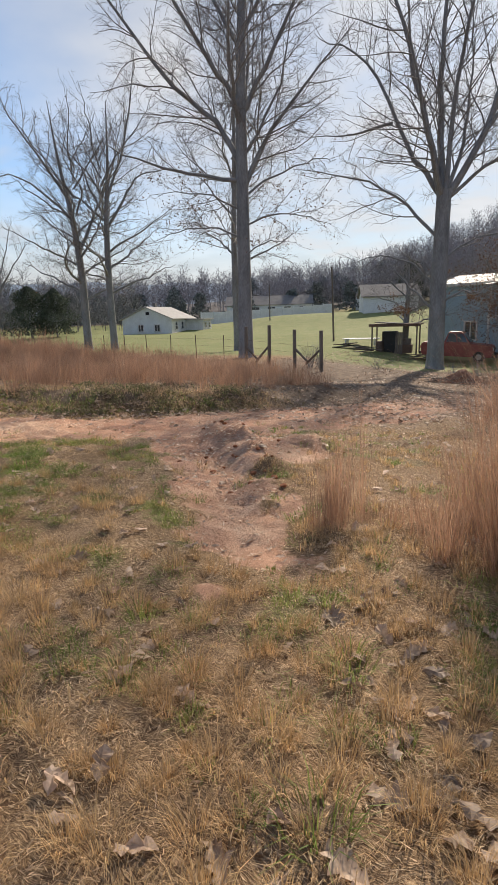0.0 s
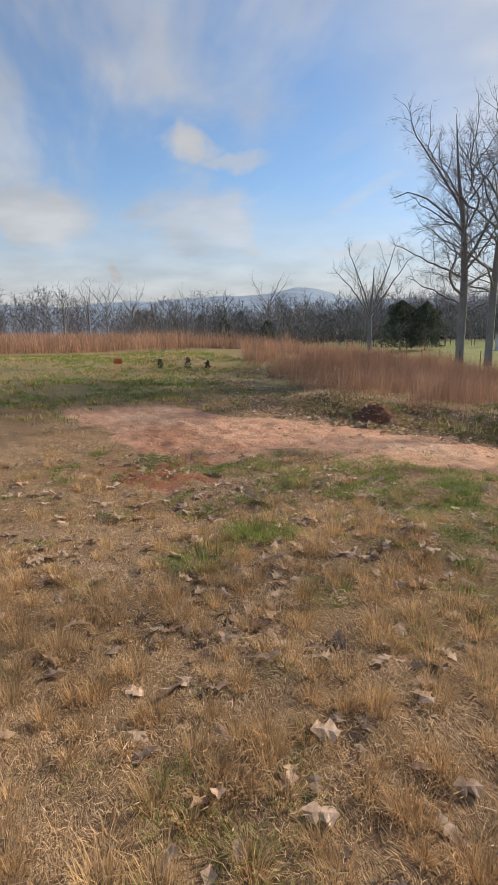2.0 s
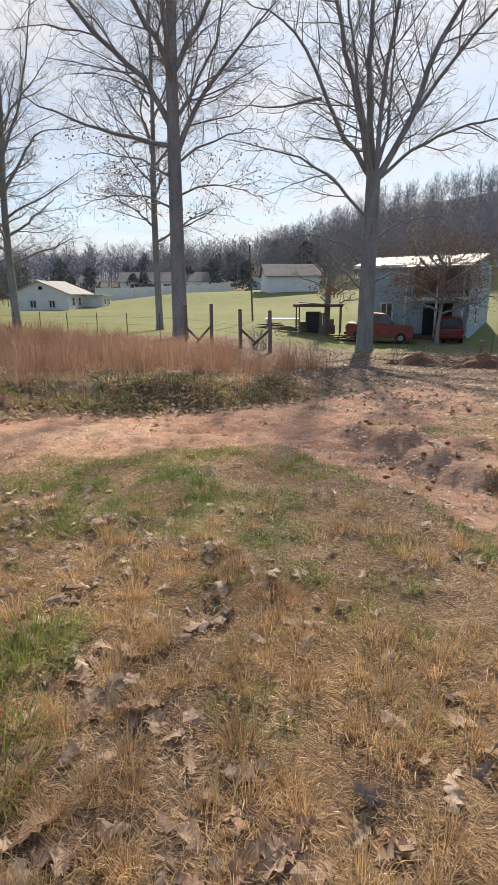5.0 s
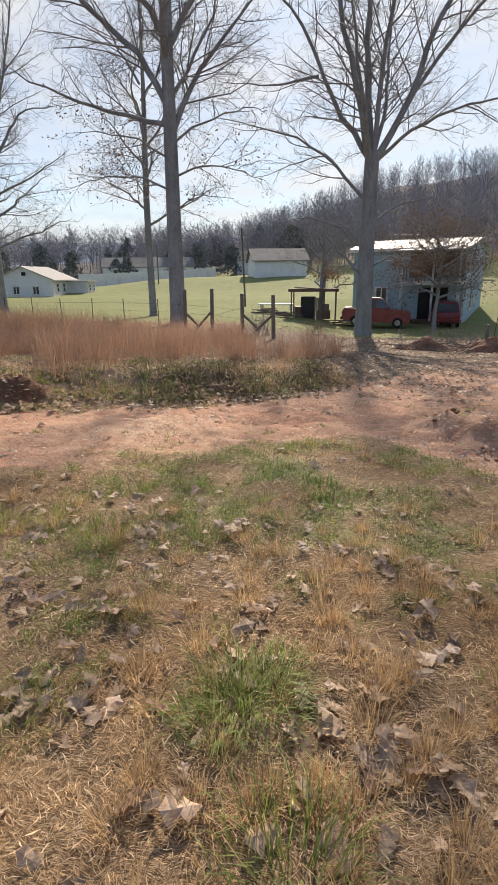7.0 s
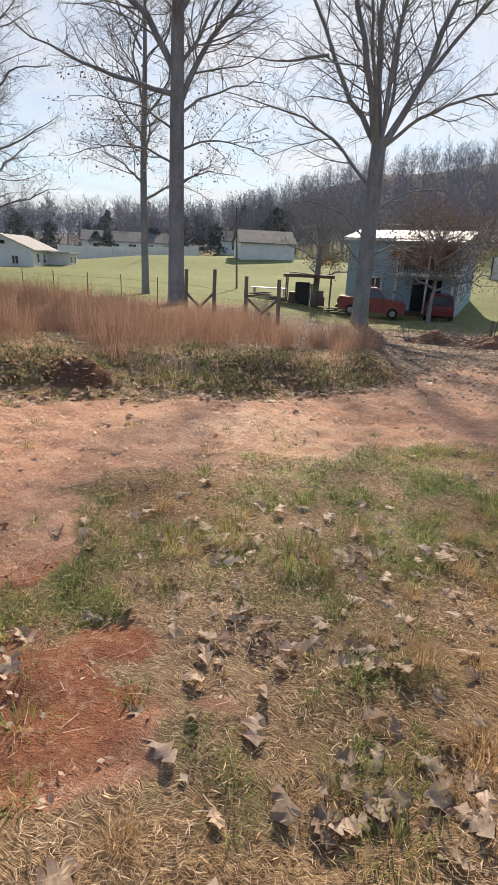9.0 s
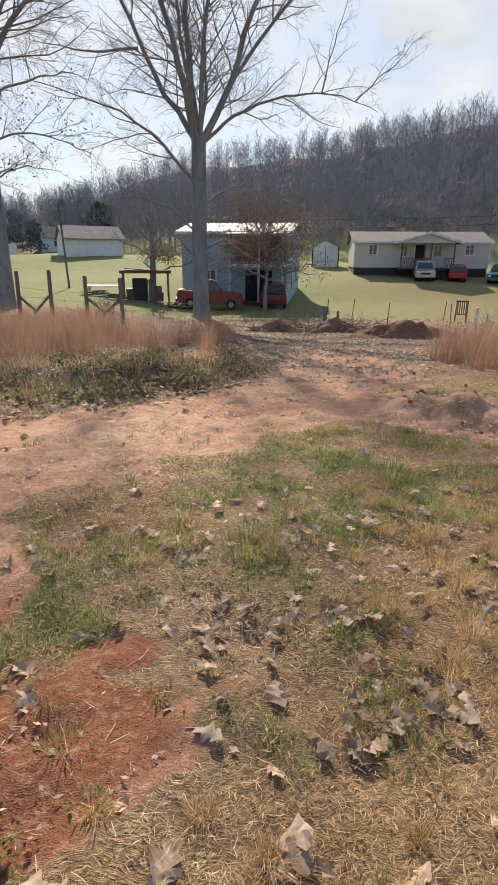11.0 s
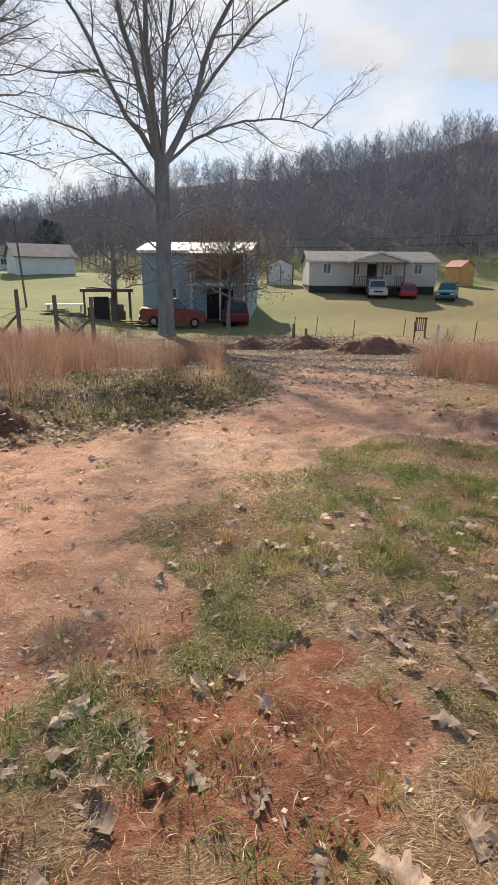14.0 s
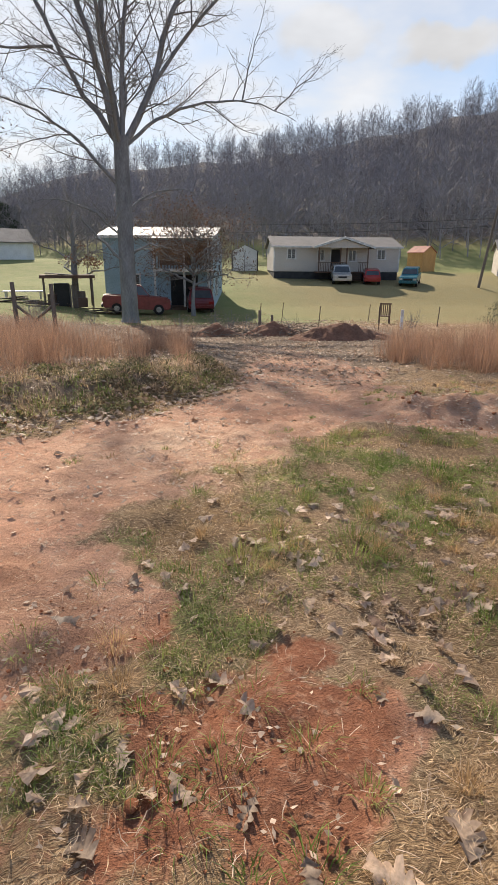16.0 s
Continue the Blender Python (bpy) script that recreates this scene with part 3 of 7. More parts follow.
def soil(x, y):
    """How bare the clay is: the drive, its spur to the gate, the worn patches."""
    w = 0.7 * (fbm(x * 1.1, y * 1.1, 21) - 0.5) + 0.55 * (fbm(x * 4, y * 4, 22, 3) - 0.5)
    drive = ss(1.35, 0.75, segment_distance(x, y, [(-13, 1.2), (-9.2, 2.6), (-7.4, 3.8), (-5.6, 5.5), (-4.2, 7.0)]) + w) * (0.25 + 0.75 * ss(-12.0, -9.6, x))
    spur = ss(1.6, 0.8, segment_distance(x, y, [(-4.3, 6.6), (-3.4, 9.5), (-2.9, 13.5), (-2.6, 17)]) + w) * (1 - 0.55 * ss(9, 15, y))
    patch = ss(0.36, 0.12, np.hypot((x + 6.0) * 0.85, y - 1.55) - 0.18 + w * 0.85) * (0.75 + 0.5 * fbm(x * 5, y * 5, 25, 3))
    patch = np.maximum(patch, 0.42 * ss(0.5, 0.2, segment_distance(x, y, [(-6.9, 1.5), (-6.3, 1.1)]) + w * 1.2))
    patch = np.maximum(patch, ss(0.55, 0.2, segment_distance(x, y, [(-6.55, 2.35), (-6.9, 2.7), (-7.3, 3.2)]) + w * 0.5))
    patch = np.maximum(patch, 0.95 * ss(0.75, 0.35, segment_distance(x, y, [(-8.1, 2.0), (-7.6, 2.0), (-7.1, 2.5)]) + w * 0.7))
    strip = ss(0.7, 0.25, segment_distance(x, y, [(-3.3, 5.2), (-2.6, 4.4), (-1.9, 3.6), (-1.4, 3.0)]) + w * 1.3)
    dug = 0.9 * ss(0.9, 0.4, segment_distance(x, y, [(-3.4, 5.6), (-2.5, 5.3)]) + w) + ss(0.5, 0.25, np.hypot(x + 8.2, y - 5.5))
    return np.clip(np.maximum.reduce([drive, spur, patch, strip * (0.55 + 0.75 * fbm(x * 3.3, y * 3.3, 26, 3)), dug]), 0, 1) * (1 - 0.92 * bank(x, y) * (np.hypot(x + 8.2, y - 5.5) > 0.5))


def verdure(x, y):
    """Where the winter grass is green: along the drive's near side."""
    n = 0.6 * fbm(x * 1.3, y * 1.3, 31) + 0.4 * fbm(x * 3.6, y * 3.6, 32, 3)
    d = segment_distance(x, y, [(-6.3, 2.6), (-5.7, 3.1), (-5.1, 3.5), (-4.3, 3.55), (-3.5, 3.35), (-2.8, 3.15), (-2.2, 3.0), (-1.6, 2.8), (-1.1, 2.65), (-0.8, 2.6)])
    band = ss(0.85, 0.2, d * np.where(x < -3.2, 0.70, 1.15) + (n - 0.5) * 2.4)
    back = ss(0.75, 0.25, np.minimum(segment_distance(x, y, [(-2.4, 5.5), (-1.6, 5.9)]), segment_distance(x, y, [(-4.0, 5.7), (-3.8, 6.3), (-3.5, 7.0)])) + (n - 0.5) * 1.6)
    low = ss(0.5, 0.2, np.hypot(x + 6.15, y - 2.1) + (n - 0.5) * 1.2) + 0.7 * ss(0.45, 0.2, np.hypot(x + 6.75, y - 1.75) + (n - 0.5) * 1.4)
    return np.clip(0.85 * band + 0.8 * back + low + ss(0.52, 0.62, n) * 0.6 * ss(-0.5, -2.5, x), 0, 1)


def build_ground():
    def axis(fine, lo, hi, far_lo, far_hi, step):
        mid = list(np.arange(lo, hi, fine))
        out, s, v = [], fine, hi
        while v < far_hi:
            out.append(v)
            s = min(s * step, 90)
            v += s
        low, s, v = [], fine, lo - fine
        while v > far_lo:
            low.append(v)
            s = min(s * step, 90)
            v -= s
        return np.array(low[::-1] + mid + out + [far_hi])

    xs, ys = axis(0.07, -9.0, 0.8, -3500, 3500, 1.06), axis(0.06, -0.6, 7.6, -1500, 3500, 1.065)
    X, Y = np.meshgrid(xs, ys, indexing="ij")
    Z = height(X, Y)
    s = soil(X, Y)
    near = 1 - ss(9, 18, np.hypot(X + 4, Y - 3))
    Z = Z + near * ((0.03 * s + 0.07) * (fbm(X * 9, Y * 9, 41, 3) - 0.5) + 0.05 * s * (fbm(X * 3.4, Y * 3.4, 43, 3) - 0.5))
    n, k = len(xs), len(ys)
    idx = np.arange(n * k).reshape(n, k)
    faces = np.stack([idx[:-1, :-1], idx[1:, :-1], idx[1:, 1:], idx[:-1, 1:]], -1).reshape(-1, 4)
    me = mesh_from("ground", np.stack([X, Y, Z], -1).reshape(-1, 3), faces, GROUND, True)
    g = 0.8 * verdure(X, Y) * (0.35 + 0.65 * clumped(X, Y, 3.4, 73, 0.42, 0.6)) * (1 - ss(10, 16, np.hypot(X + 4, Y - 3)))
    r = np.hypot(X + 6, Y)
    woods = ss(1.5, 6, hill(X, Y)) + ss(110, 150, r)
    lit = np.clip(bank(X, Y) * 0.9 + woods + 0.9 * ss(8.5, 12, Y) * ss(37, 33, Y) * ss(-16, -12, X) * ss(7, 2, X), 0, 1)
    cover = np.stack([s, g, lit, np.ones_like(s)], -1).reshape(-1, 4)
    me.color_attributes.new("cover", "FLOAT_COLOR", "POINT").data.foreach_set("color", cover.astype(np.float32).ravel())
    raw = np.maximum(ss(0.9, 0.3, segment_distance(X, Y, [(-6.3, 1.0), (-6.0, 1.9)]) + 0.5 * (fbm(X * 2, Y * 2, 23) - 0.5)), 0.52 * ss(1.0, 0.45, segment_distance(X, Y, [(-8.3, 2.2), (-7.3, 2.3)]) + (fbm(X, Y, 24) - 0.5)))
    raw = np.maximum(raw, 0.2 * ss(1.3, 0.6, np.hypot(X + 2.9, Y - 5.4)))
    # the heap by the bank takes the shade-darkened earth colour
    raw = np.maximum(raw, 2.0 * ss(0.75, 0.5, np.hypot(X + 8.2, Y - 5.5)))
    me.attributes.new("raw", "FLOAT", "POINT").data.foreach_set("value", raw.astype(np.float32).ravel())
    # where the ground colour is darkened as shade beneath the woods
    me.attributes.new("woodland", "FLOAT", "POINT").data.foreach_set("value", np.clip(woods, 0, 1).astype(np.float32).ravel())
    lawn = np.clip(ss(26, 33, Y) * ss(10, -6, X) + ss(-14, -18, X) * ss(24, 30, Y) + 0.45 * ss(-10.5, -13, X) * ss(9.5, 6, Y + 0.3 * (X + 12)) + 0.5 * ss(22, 30, Y) * ss(-5, 10, X) + ss(60, 66, Y) * ss(0, 8, X) * 0.6, 0, 1) * (1 - np.clip(woods, 0, 1))
    me.attributes.new("lawn", "FLOAT", "POINT").data.foreach_set("value", lawn.astype(np.float32).ravel())
    tagged(new("ground", me), "red clay and dry winter grass ground", "ground", kind="structure")


build_ground()

# ---- trees ----


class Tubes:
    """Collects tapered tubes into one mesh."""

    def __init__(self):
        self.v, self.f, self.n = [], [], 0

    def add(self, pts, radii, sides):
        pts, radii = np.asarray(pts, float), np.asarray(radii, float)
        n = len(pts)
        way = np.gradient(pts, axis=0)
        way /= np.linalg.norm(way, axis=1, keepdims=True) + 1e-9
        ref = np.array([0.31, 0.95, 0.05]) if abs(way[0, 2]) > 0.8 else np.array([0, 0, 1.0])
        u = np.cross(way, ref)
        u /= np.linalg.norm(u, axis=1, keepdims=True) + 1e-9
        w = np.cross(way, u)
        a = np.arange(sides) * 2 * np.pi / sides
        ring = pts[:, None] + radii[:, None, None] * (np.cos(a)[None, :, None] * u[:, None] + np.sin(a)[None, :, None] * w[:, None])
        self.v.append(ring.reshape(-1, 3))
        i = np.arange(n - 1)[:, None] * sides + np.arange(sides)[None]
        j = np.arange(n - 1)[:, None] * sides + (np.arange(sides)[None] + 1) % sides
        self.f.append(np.stack([i, j, j + sides, i + sides], -1).reshape(-1, 4) + self.n)
        self.n += n * sides

    def ribbon(self, pts, radii):
        """A flat strip, for twigs too far off to show their roundness."""
        pts, radii = np.asarray(pts, float), np.asarray(radii, float)
        way = pts[-1] - pts[0]
        side = np.cross(way, np.array([math.sin(self.n * 1.7), math.cos(self.n * 1.7), 0.3]))
        side = side / (np.linalg.norm(side) + 1e-9)
        self.v.append(np.stack([pts - side * radii[:, None], pts + side * radii[:, None]], 1).reshape(-1, 3))
        i = np.arange(len(pts) - 1)[:, None] * 2
        self.f.append(i + np.array([[0, 1, 3, 2]]) + self.n)
        self.n += 2 * len(pts)

    def mesh(self, name, mat):
        return mesh_from(name, np.concatenate(self.v), np.concatenate(self.f), mat, True)


def turn_about(d, tilt, spin):
    """The way d tipped by tilt, to the side that spin names."""
    d = Vector(d).normalized()
    side = d.orthogonal().normalized()
    side.rotate(Matrix.Rotation(spin, 3, d))
    out = d.copy()
    out.rotate(Matrix.Rotation(tilt, 3, side))
    return out


def limb(rnd, p, d, length, bend, up, steps):
    """A crooked line from p along d that bends by chance and towards the light."""
    pts, d, p = [Vector(p)], Vector(d).normalized(), Vector(p)
    for _ in range(steps):
        d = (d + Vector((rnd.gauss(0, bend), rnd.gauss(0, bend), rnd.gauss(0, bend) + up))).normalized()
        p = p + d * (length / steps)
        pts.append(p.copy())
    return pts


def smooth_line(way, per=4):
    """A round curve through the waypoints."""
    w = [Vector(p) for p in way]
    w = [w[0] * 2 - w[1]] + w + [w[-1] * 2 - w[-2]]
    out = []
    for a, b, c, d in zip(w, w[1:], w[2:], w[3:]):
        for i in range(per):
            t = i / per
            out.append(0.5 * (2 * b + (c - a) * t + (2 * a - 5 * b + 4 * c - d) * t * t + (3 * b - a - 3 * c + d) * t ** 3))
    return out + [w[-2].copy()]


def point_on(pts, s):
    k = min(int(s * (len(pts) - 1)), len(pts) - 2)
    return pts[k].lerp(pts[k + 1], s * (len(pts) - 1) - k), (pts[k + 1] - pts[k]).normalized()


def limbs_round(seed, n, low, high, top, reach, lift):
    """Limbs set round a stem from low to high, the lower ones longer and flatter."""
    rnd = random.Random(seed)
    out = []
    for i in range(n):
        s = i / max(n - 1, 1)
        z, a = low + (high - low) * s, i * 2.4 + rnd.uniform(-0.5, 0.5)
        r = reach * (1 - 0.38 * s) * rnd.uniform(0.75, 1.15)
        h = min(top - z, r * lift * (0.45 + 1.3 * s) * rnd.uniform(0.8, 1.2))
        c, k = math.cos(a), math.sin(a)
        b = rnd.uniform(-0.12, 0.12) * r
        out.append((0.035 + 0.012 * r, (0, 0, z), (c * r * 0.3 - k * b, k * r * 0.3 + c * b, z + h * 0.3), (c * r * 0.68 + k * b, k * r * 0.68 - c * b, z + h * 0.66), (c * r, k * r, z + h)))
    return out


def bare_tree(name, x, y, seed, label, turn, stem, limbs, leaves=0, fine=1.0, low_leaves=0.45):
    """A leafless tree. stem: (u, v, z, radius); limbs: (radius, waypoints); u runs along turn in degrees. Branches, twigs and shoots fill in by chance."""
    rnd = random.Random(seed)
    root = thing(name, label, "tree", pose(x, y, ground_z(x, y) - 0.1, 0, 0, turn))
    trunk, crown, tips = Tubes(), Tubes(), []
    top = max(p[2] for p in stem)

    def clothe(pts, radius, level, start, share=1.0):
        long = sum((b - a).length for a, b in zip(pts, pts[1:]))
        count = max(2, int(long / (0.40, 0.235, 0.125)[level] * fine * share * (1 - start)))
        for i in range(count):
            s = start + (0.99 - start) * (i + rnd.random()) / count
            q, w = point_on(pts, min(s, 0.99))
            d = turn_about(w, radians(rnd.uniform(28, 66)), rnd.uniform(0, 6.3))
            d = (d + Vector((0, 0, 0.10 if level < 2 else -0.02))).normalized()
            reach = min((0.42 * long * (1.1 - s) + (0.8, 0.3, 0.3)[level]) * rnd.uniform(0.55, 1.2), (4.6, 2.2, 0.95)[level])
            thick = max(min(radius * (1 - 0.75 * s) * 0.55, 0.005 + 0.0085 * reach), 0.0055)
            steps = (6, 4, 2)[level]
            line = limb(rnd, q, d, reach, (0.15, 0.19, 0.22)[level], (0.03, 0.015, -0.02)[level], steps)
            rr = np.linspace(thick, max(thick * 0.25, 0.004), steps + 1)
            if level == 2:
                crown.ribbon(line, rr)
                tips.append(line[-1])
            else:
                crown.add(line, rr, 4 if level == 0 else 3)
                clothe(line, thick, level + 1, 0.12)

    line = smooth_line([p[:3] for p in stem])
    rad = np.interp(np.linspace(0, len(stem) - 1, len(line)), np.arange(len(stem)), [p[3] for p in stem])
    trunk.add(line, rad, 14)
    for radius, *way in limbs:
        pts = [p + Vector((rnd.gauss(0, 0.05), rnd.gauss(0, 0.05), rnd.gauss(0, 0.05))) * min(1, i / 3) for i, p in enumerate(smooth_line(way))]
        n = len(pts)
        trunk.add(pts, [max(radius * (1 - 0.88 * i / (n - 1)), 0.01) for i in range(n)], 7)
        clothe(pts, radius, 0, 0.12)
    if rad[-1] < 0.06:
        upper = line[int(len(line) * 0.45):]
        clothe(upper, rad[int(len(line) * 0.6)] * 0.6, 0, 0.1, 0.6)
    part("trunk", trunk.mesh("trunk", BARK), BARK, root, "grey-brown furrowed bark")
    part("crown", crown.mesh("crown", TWIG), TWIG, root, "bare crown of fine dark twigs")
    if leaves:
        low = [p for p in tips if p.z < top * low_leaves] or tips
        pick = [rnd.choice(low) for _ in range(leaves)]
        part("withered_leaves", leaf_cloud(pick, 0.065, 0.16, rnd.randint(0, 9999)), BROWN_LEAF, root, "few withered brown leaves still hanging")
    return root


def leaf_cloud(points, size, spread, seed, mat=None):
    """One small folded leaf at each point."""
    g = np.random.default_rng(seed)
    n = len(points)
    c = np.array([tuple(p) for p in points]) + g.normal(0, spread, (n, 3))
    u = g.normal(0, 1, (n, 3))
    u /= np.linalg.norm(u, axis=1, keepdims=True)
    w = np.cross(u, g.normal(0, 1, (n, 3)))
    w /= np.linalg.norm(w, axis=1, keepdims=True)
    k = np.cross(u, w)
    s = (size * g.uniform(0.6, 1.3, n))[:, None]
    v = np.stack([c - u * s, c + w * s * 0.5 + k * s * 0.25, c + u * s, c - w * s * 0.5 + k * s * 0.25], 1).reshape(-1, 3)
    i = np.arange(n)[:, None] * 4
    f = np.concatenate([i + np.array([[0, 1, 2]]), i + np.array([[0, 2, 3]])])
    return mesh_from("leaves", v, f, mat or BROWN_LEAF)


bare_tree("hardwood_tree", -15.62, 25.9, 11, "tall leafless hardwood tree with ascending limbs, beside the wire fence", 30,
          [(0, 0, 0, 0.54), (0, 0, 0.7, 0.40), (0.02, 0, 5, 0.35), (0.05, 0, 9, 0.31), (0.1, 0, 13, 0.26), (0.3, 0, 18, 0.17), (0.5, 0, 23, 0.08), (0.6, 0, 27, 0.02)],
          [(0.13, (0, 0, 9.0), (-2, -0.3, 9.3), (-4.5, -0.6, 9.8), (-7, -0.8, 10.9)), (0.16, (0.1, 0, 8.6), (1.2, 0.3, 10.8), (3.4, 0.6, 13.6), (5.8, 0.8, 16.2)),
           (0.17, (0, 0, 9.8), (-1.2, 0.4, 11.8), (-4, 0.8, 14.5), (-6.5, 1, 18), (-7.5, 1, 20)), (0.15, (0, 0, 12.4), (-1.4, -0.6, 14.4), (-3.8, -1.2, 18), (-5.2, -1.5, 22)),
           (0.15, (0.1, 0, 12), (1.3, -0.4, 14), (3.2, -0.9, 17.5), (4.2, -1, 21.5)), (0.10, (0.1, 0, 10.2), (1.0, -0.3, 11.2), (2.2, -0.7, 13.8), (2.6, -1, 17)),
           (0.12, (0.1, 0, 15), (-1, 0.6, 17), (-2.6, 1, 20.5), (-3.2, 1.1, 25)), (0.12, (0.2, 0, 15.5), (1.2, 0.6, 17.5), (2.4, 1, 21), (3, 1, 25)),
           (0.13, (0, 0, 11), (0.3, 2, 13.5), (0.5, 4, 17), (0.3, 5, 21)), (0.13, (0, 0, 11.5), (-0.3, -2, 13.5), (-0.3, -4, 17), (0, -4.6, 20)),
           (0.06, (0, 0, 6.8), (1.5, 0.2, 7.4), (3.2, 0.3, 7.3), (4.6, 0.2, 6.9)), (0.06, (0, 0, 6.2), (-1.6, 0.3, 6.9), (-3.4, 0.5, 6.7), (-5, 0.4, 6.2)),
           (0.06, (0, 0, 7.6), (-2, -1, 8.3), (-4.5, -1.5, 8.2)), (0.045, (0, 0, 5.4), (1.4, -0.8, 6), (2.8, -1.2, 5.8)), (0.07, (0, 0, 8.2), (1.6, 0.8, 9.3), (3.8, 1.2, 10.2), (5, 1.3, 10.2))],
          leaves=700, low_leaves=0.36, fine=0.9)
bare_tree("hardwood_tree", -20.5, 32.6, 12, "slender leafless hardwood tree close behind a thicker one", 30,
          [(0, 0, 0, 0.3), (0, 0, 1, 0.23), (0, 0, 7, 0.19), (0.2, 0, 13, 0.12), (0.3, 0, 20, 0.02)], limbs_round(61, 11, 5.5, 14, 19, 4.6, 1.1), leaves=240, fine=0.8)
bare_tree("hardwood_tree", -34.0, 31.4, 13, "leafless hardwood tree leaning beside its twin", 46,
          [(0, 0, 0, 0.42), (0, 0, 1, 0.32), (0, 0, 6, 0.28), (-0.3, 0, 10, 0.2), (-0.9, 0, 14, 0.11), (-1.3, 0, 18, 0.02)],
          [(0.15, (0, 0, 7.6), (1.2, 0.2, 10), (2.8, 0.5, 13.5), (4, 0.6, 17.5)), (0.11, (-0.2, 0, 9.8), (-2, -0.3, 11.6), (-4, -0.5, 12.8), (-5.6, -0.5, 12.6)), (0.12, (-0.3, 0, 11), (-2, 0.3, 14), (-4, 0.5, 17), (-4.8, 0.6, 19.5))] + limbs_round(62, 17, 4.0, 14, 21.5, 6.2, 0.8), leaves=320, fine=0.75)
bare_tree("hardwood_tree", -31.9, 32.2, 14, "leafless hardwood tree standing close to its twin", 46,
          [(0, 0, 0, 0.38), (0, 0, 1, 0.29), (0, 0, 6, 0.25), (0.2, 0, 10, 0.19), (0.6, 0, 14, 0.1), (0.8, 0, 18, 0.02)],
          [(0.13, (0.1, 0, 9), (1.6, 0.4, 11.4), (3, 0.6, 13.2), (5.4, 0.7, 13.8)), (0.12, (0.2, 0, 11), (1.5, -0.3, 14), (2.6, -0.6, 18), (3, -0.8, 21)), (0.1, (0.1, 0, 10), (-1.2, 0.5, 13), (-2.2, 0.8, 17))] + limbs_round(63, 17, 4.4, 14, 21.5, 6.0, 0.8), leaves=320, fine=0.75)
bare_tree("hardwood_tree", -7.15, 32.8, 15, "large leafless tree forking into long spreading leaders", 0,
          [(0, 0, 0, 0.62), (0, 0, 0.8, 0.47), (0, 0, 5, 0.42), (0.05, 0, 9.7, 0.38)],
          [(0.17, (0, 0, 9.2), (-2.1, 0.3, 12.3), (-4.6, 0.6, 17), (-7.6, 0.8, 18.9)), (0.09, (-3.0, 0.45, 13.6), (-5.2, 0, 13.3), (-8.5, -0.4, 13.7)),
           (0.10, (-0.1, 0, 7.2), (-2.5, -0.5, 9.6), (-5.5, -0.9, 11), (-8.5, -1, 11.8)), (0.2, (-0.1, 0, 9.2), (-1.2, -0.5, 14), (-2.6, -0.9, 19), (-3.8, -1.2, 24)),
           (0.21, (0, 0, 9.3), (-0.5, 0.6, 15), (-0.4, 1, 20), (-0.2, 1.2, 26)), (0.15, (0.1, 0, 9.2), (0.5, -0.4, 14.5), (1.5, -0.8, 19.5), (2.2, -1, 25)),
           (0.21, (0.1, 0, 9.1), (1.8, 0.4, 12.2), (3.4, 0.7, 16.5), (6, 1, 19.6), (8, 1.2, 23)), (0.11, (1.7, 0.35, 12), (4.6, -0.2, 15.4), (8.2, -0.7, 17.8), (10.2, -0.9, 19.8)),
           (0.11, (0.2, 0.1, 9.2), (2, 0.4, 10.6), (4.6, 0.8, 11.6), (7.2, 1.2, 11.9), (9.9, 1.4, 11.1)), (0.05, (6.7, 1.1, 11.9), (7.2, 1, 14), (8, 0.9, 16.8)), (0.045, (8.6, 1.3, 11.6), (10.2, 1.3, 13), (12, 1.2, 14.7)),
           (0.14, (0, 0.1, 9.2), (0.4, 2.6, 12.5), (0.2, 4.6, 16.5), (0, 5.6, 21)), (0.13, (0, -0.1, 9.2), (-0.4, -2.4, 12.2), (-0.8, -4.2, 15.5), (-1, -5, 19)),
           (0.09, (0, -0.2, 3.3), (-1.2, -0.5, 4.4), (-2.2, -0.7, 5.6), (-2.8, -0.7, 6.4)), (0.08, (0, 0, 3.6), (1.1, 0, 4.3), (2.2, 0, 4.2), (3, 0, 3.6)), (0.07, (0, 0.2, 4.6), (-2, 0.5, 6.2), (-4, 0.6, 6.6), (-5.6, 0.6, 6.3)), (0.06, (0, 0, 6), (1.8, 0.4, 7.2), (3.6, 0.6, 7.2), (5, 0.6, 6.6))],
          leaves=900, fine=0.7)
bare_tree("yard_tree", -10.9, 39.9, 16, "small leafless yard tree beside the lean-to", 0, [(0, 0, 0, 0.3), (0, 0, 0.5, 0.23), (0.05, 0, 2.6, 0.2), (0.1, 0, 4.2, 0.12), (0.1, 0, 6.8, 0.02)], limbs_round(64, 11, 1.9, 4.8, 6.8, 3.4, 0.6), leaves=160)
bare_tree("yard_tree", -3.2, 36.3, 18, "small spreading tree with withered brown leaves before the porch", 0, [(0, 0, 0, 0.16), (0, 0, 1.2, 0.11), (0.1, 0, 2.4, 0.09), (0.15, 0, 4.2, 0.05), (0.15, 0, 6.0, 0.02)], limbs_round(65, 15, 2.0, 4.8, 6.3, 4.3, 0.7), leaves=4500, low_leaves=2.0)
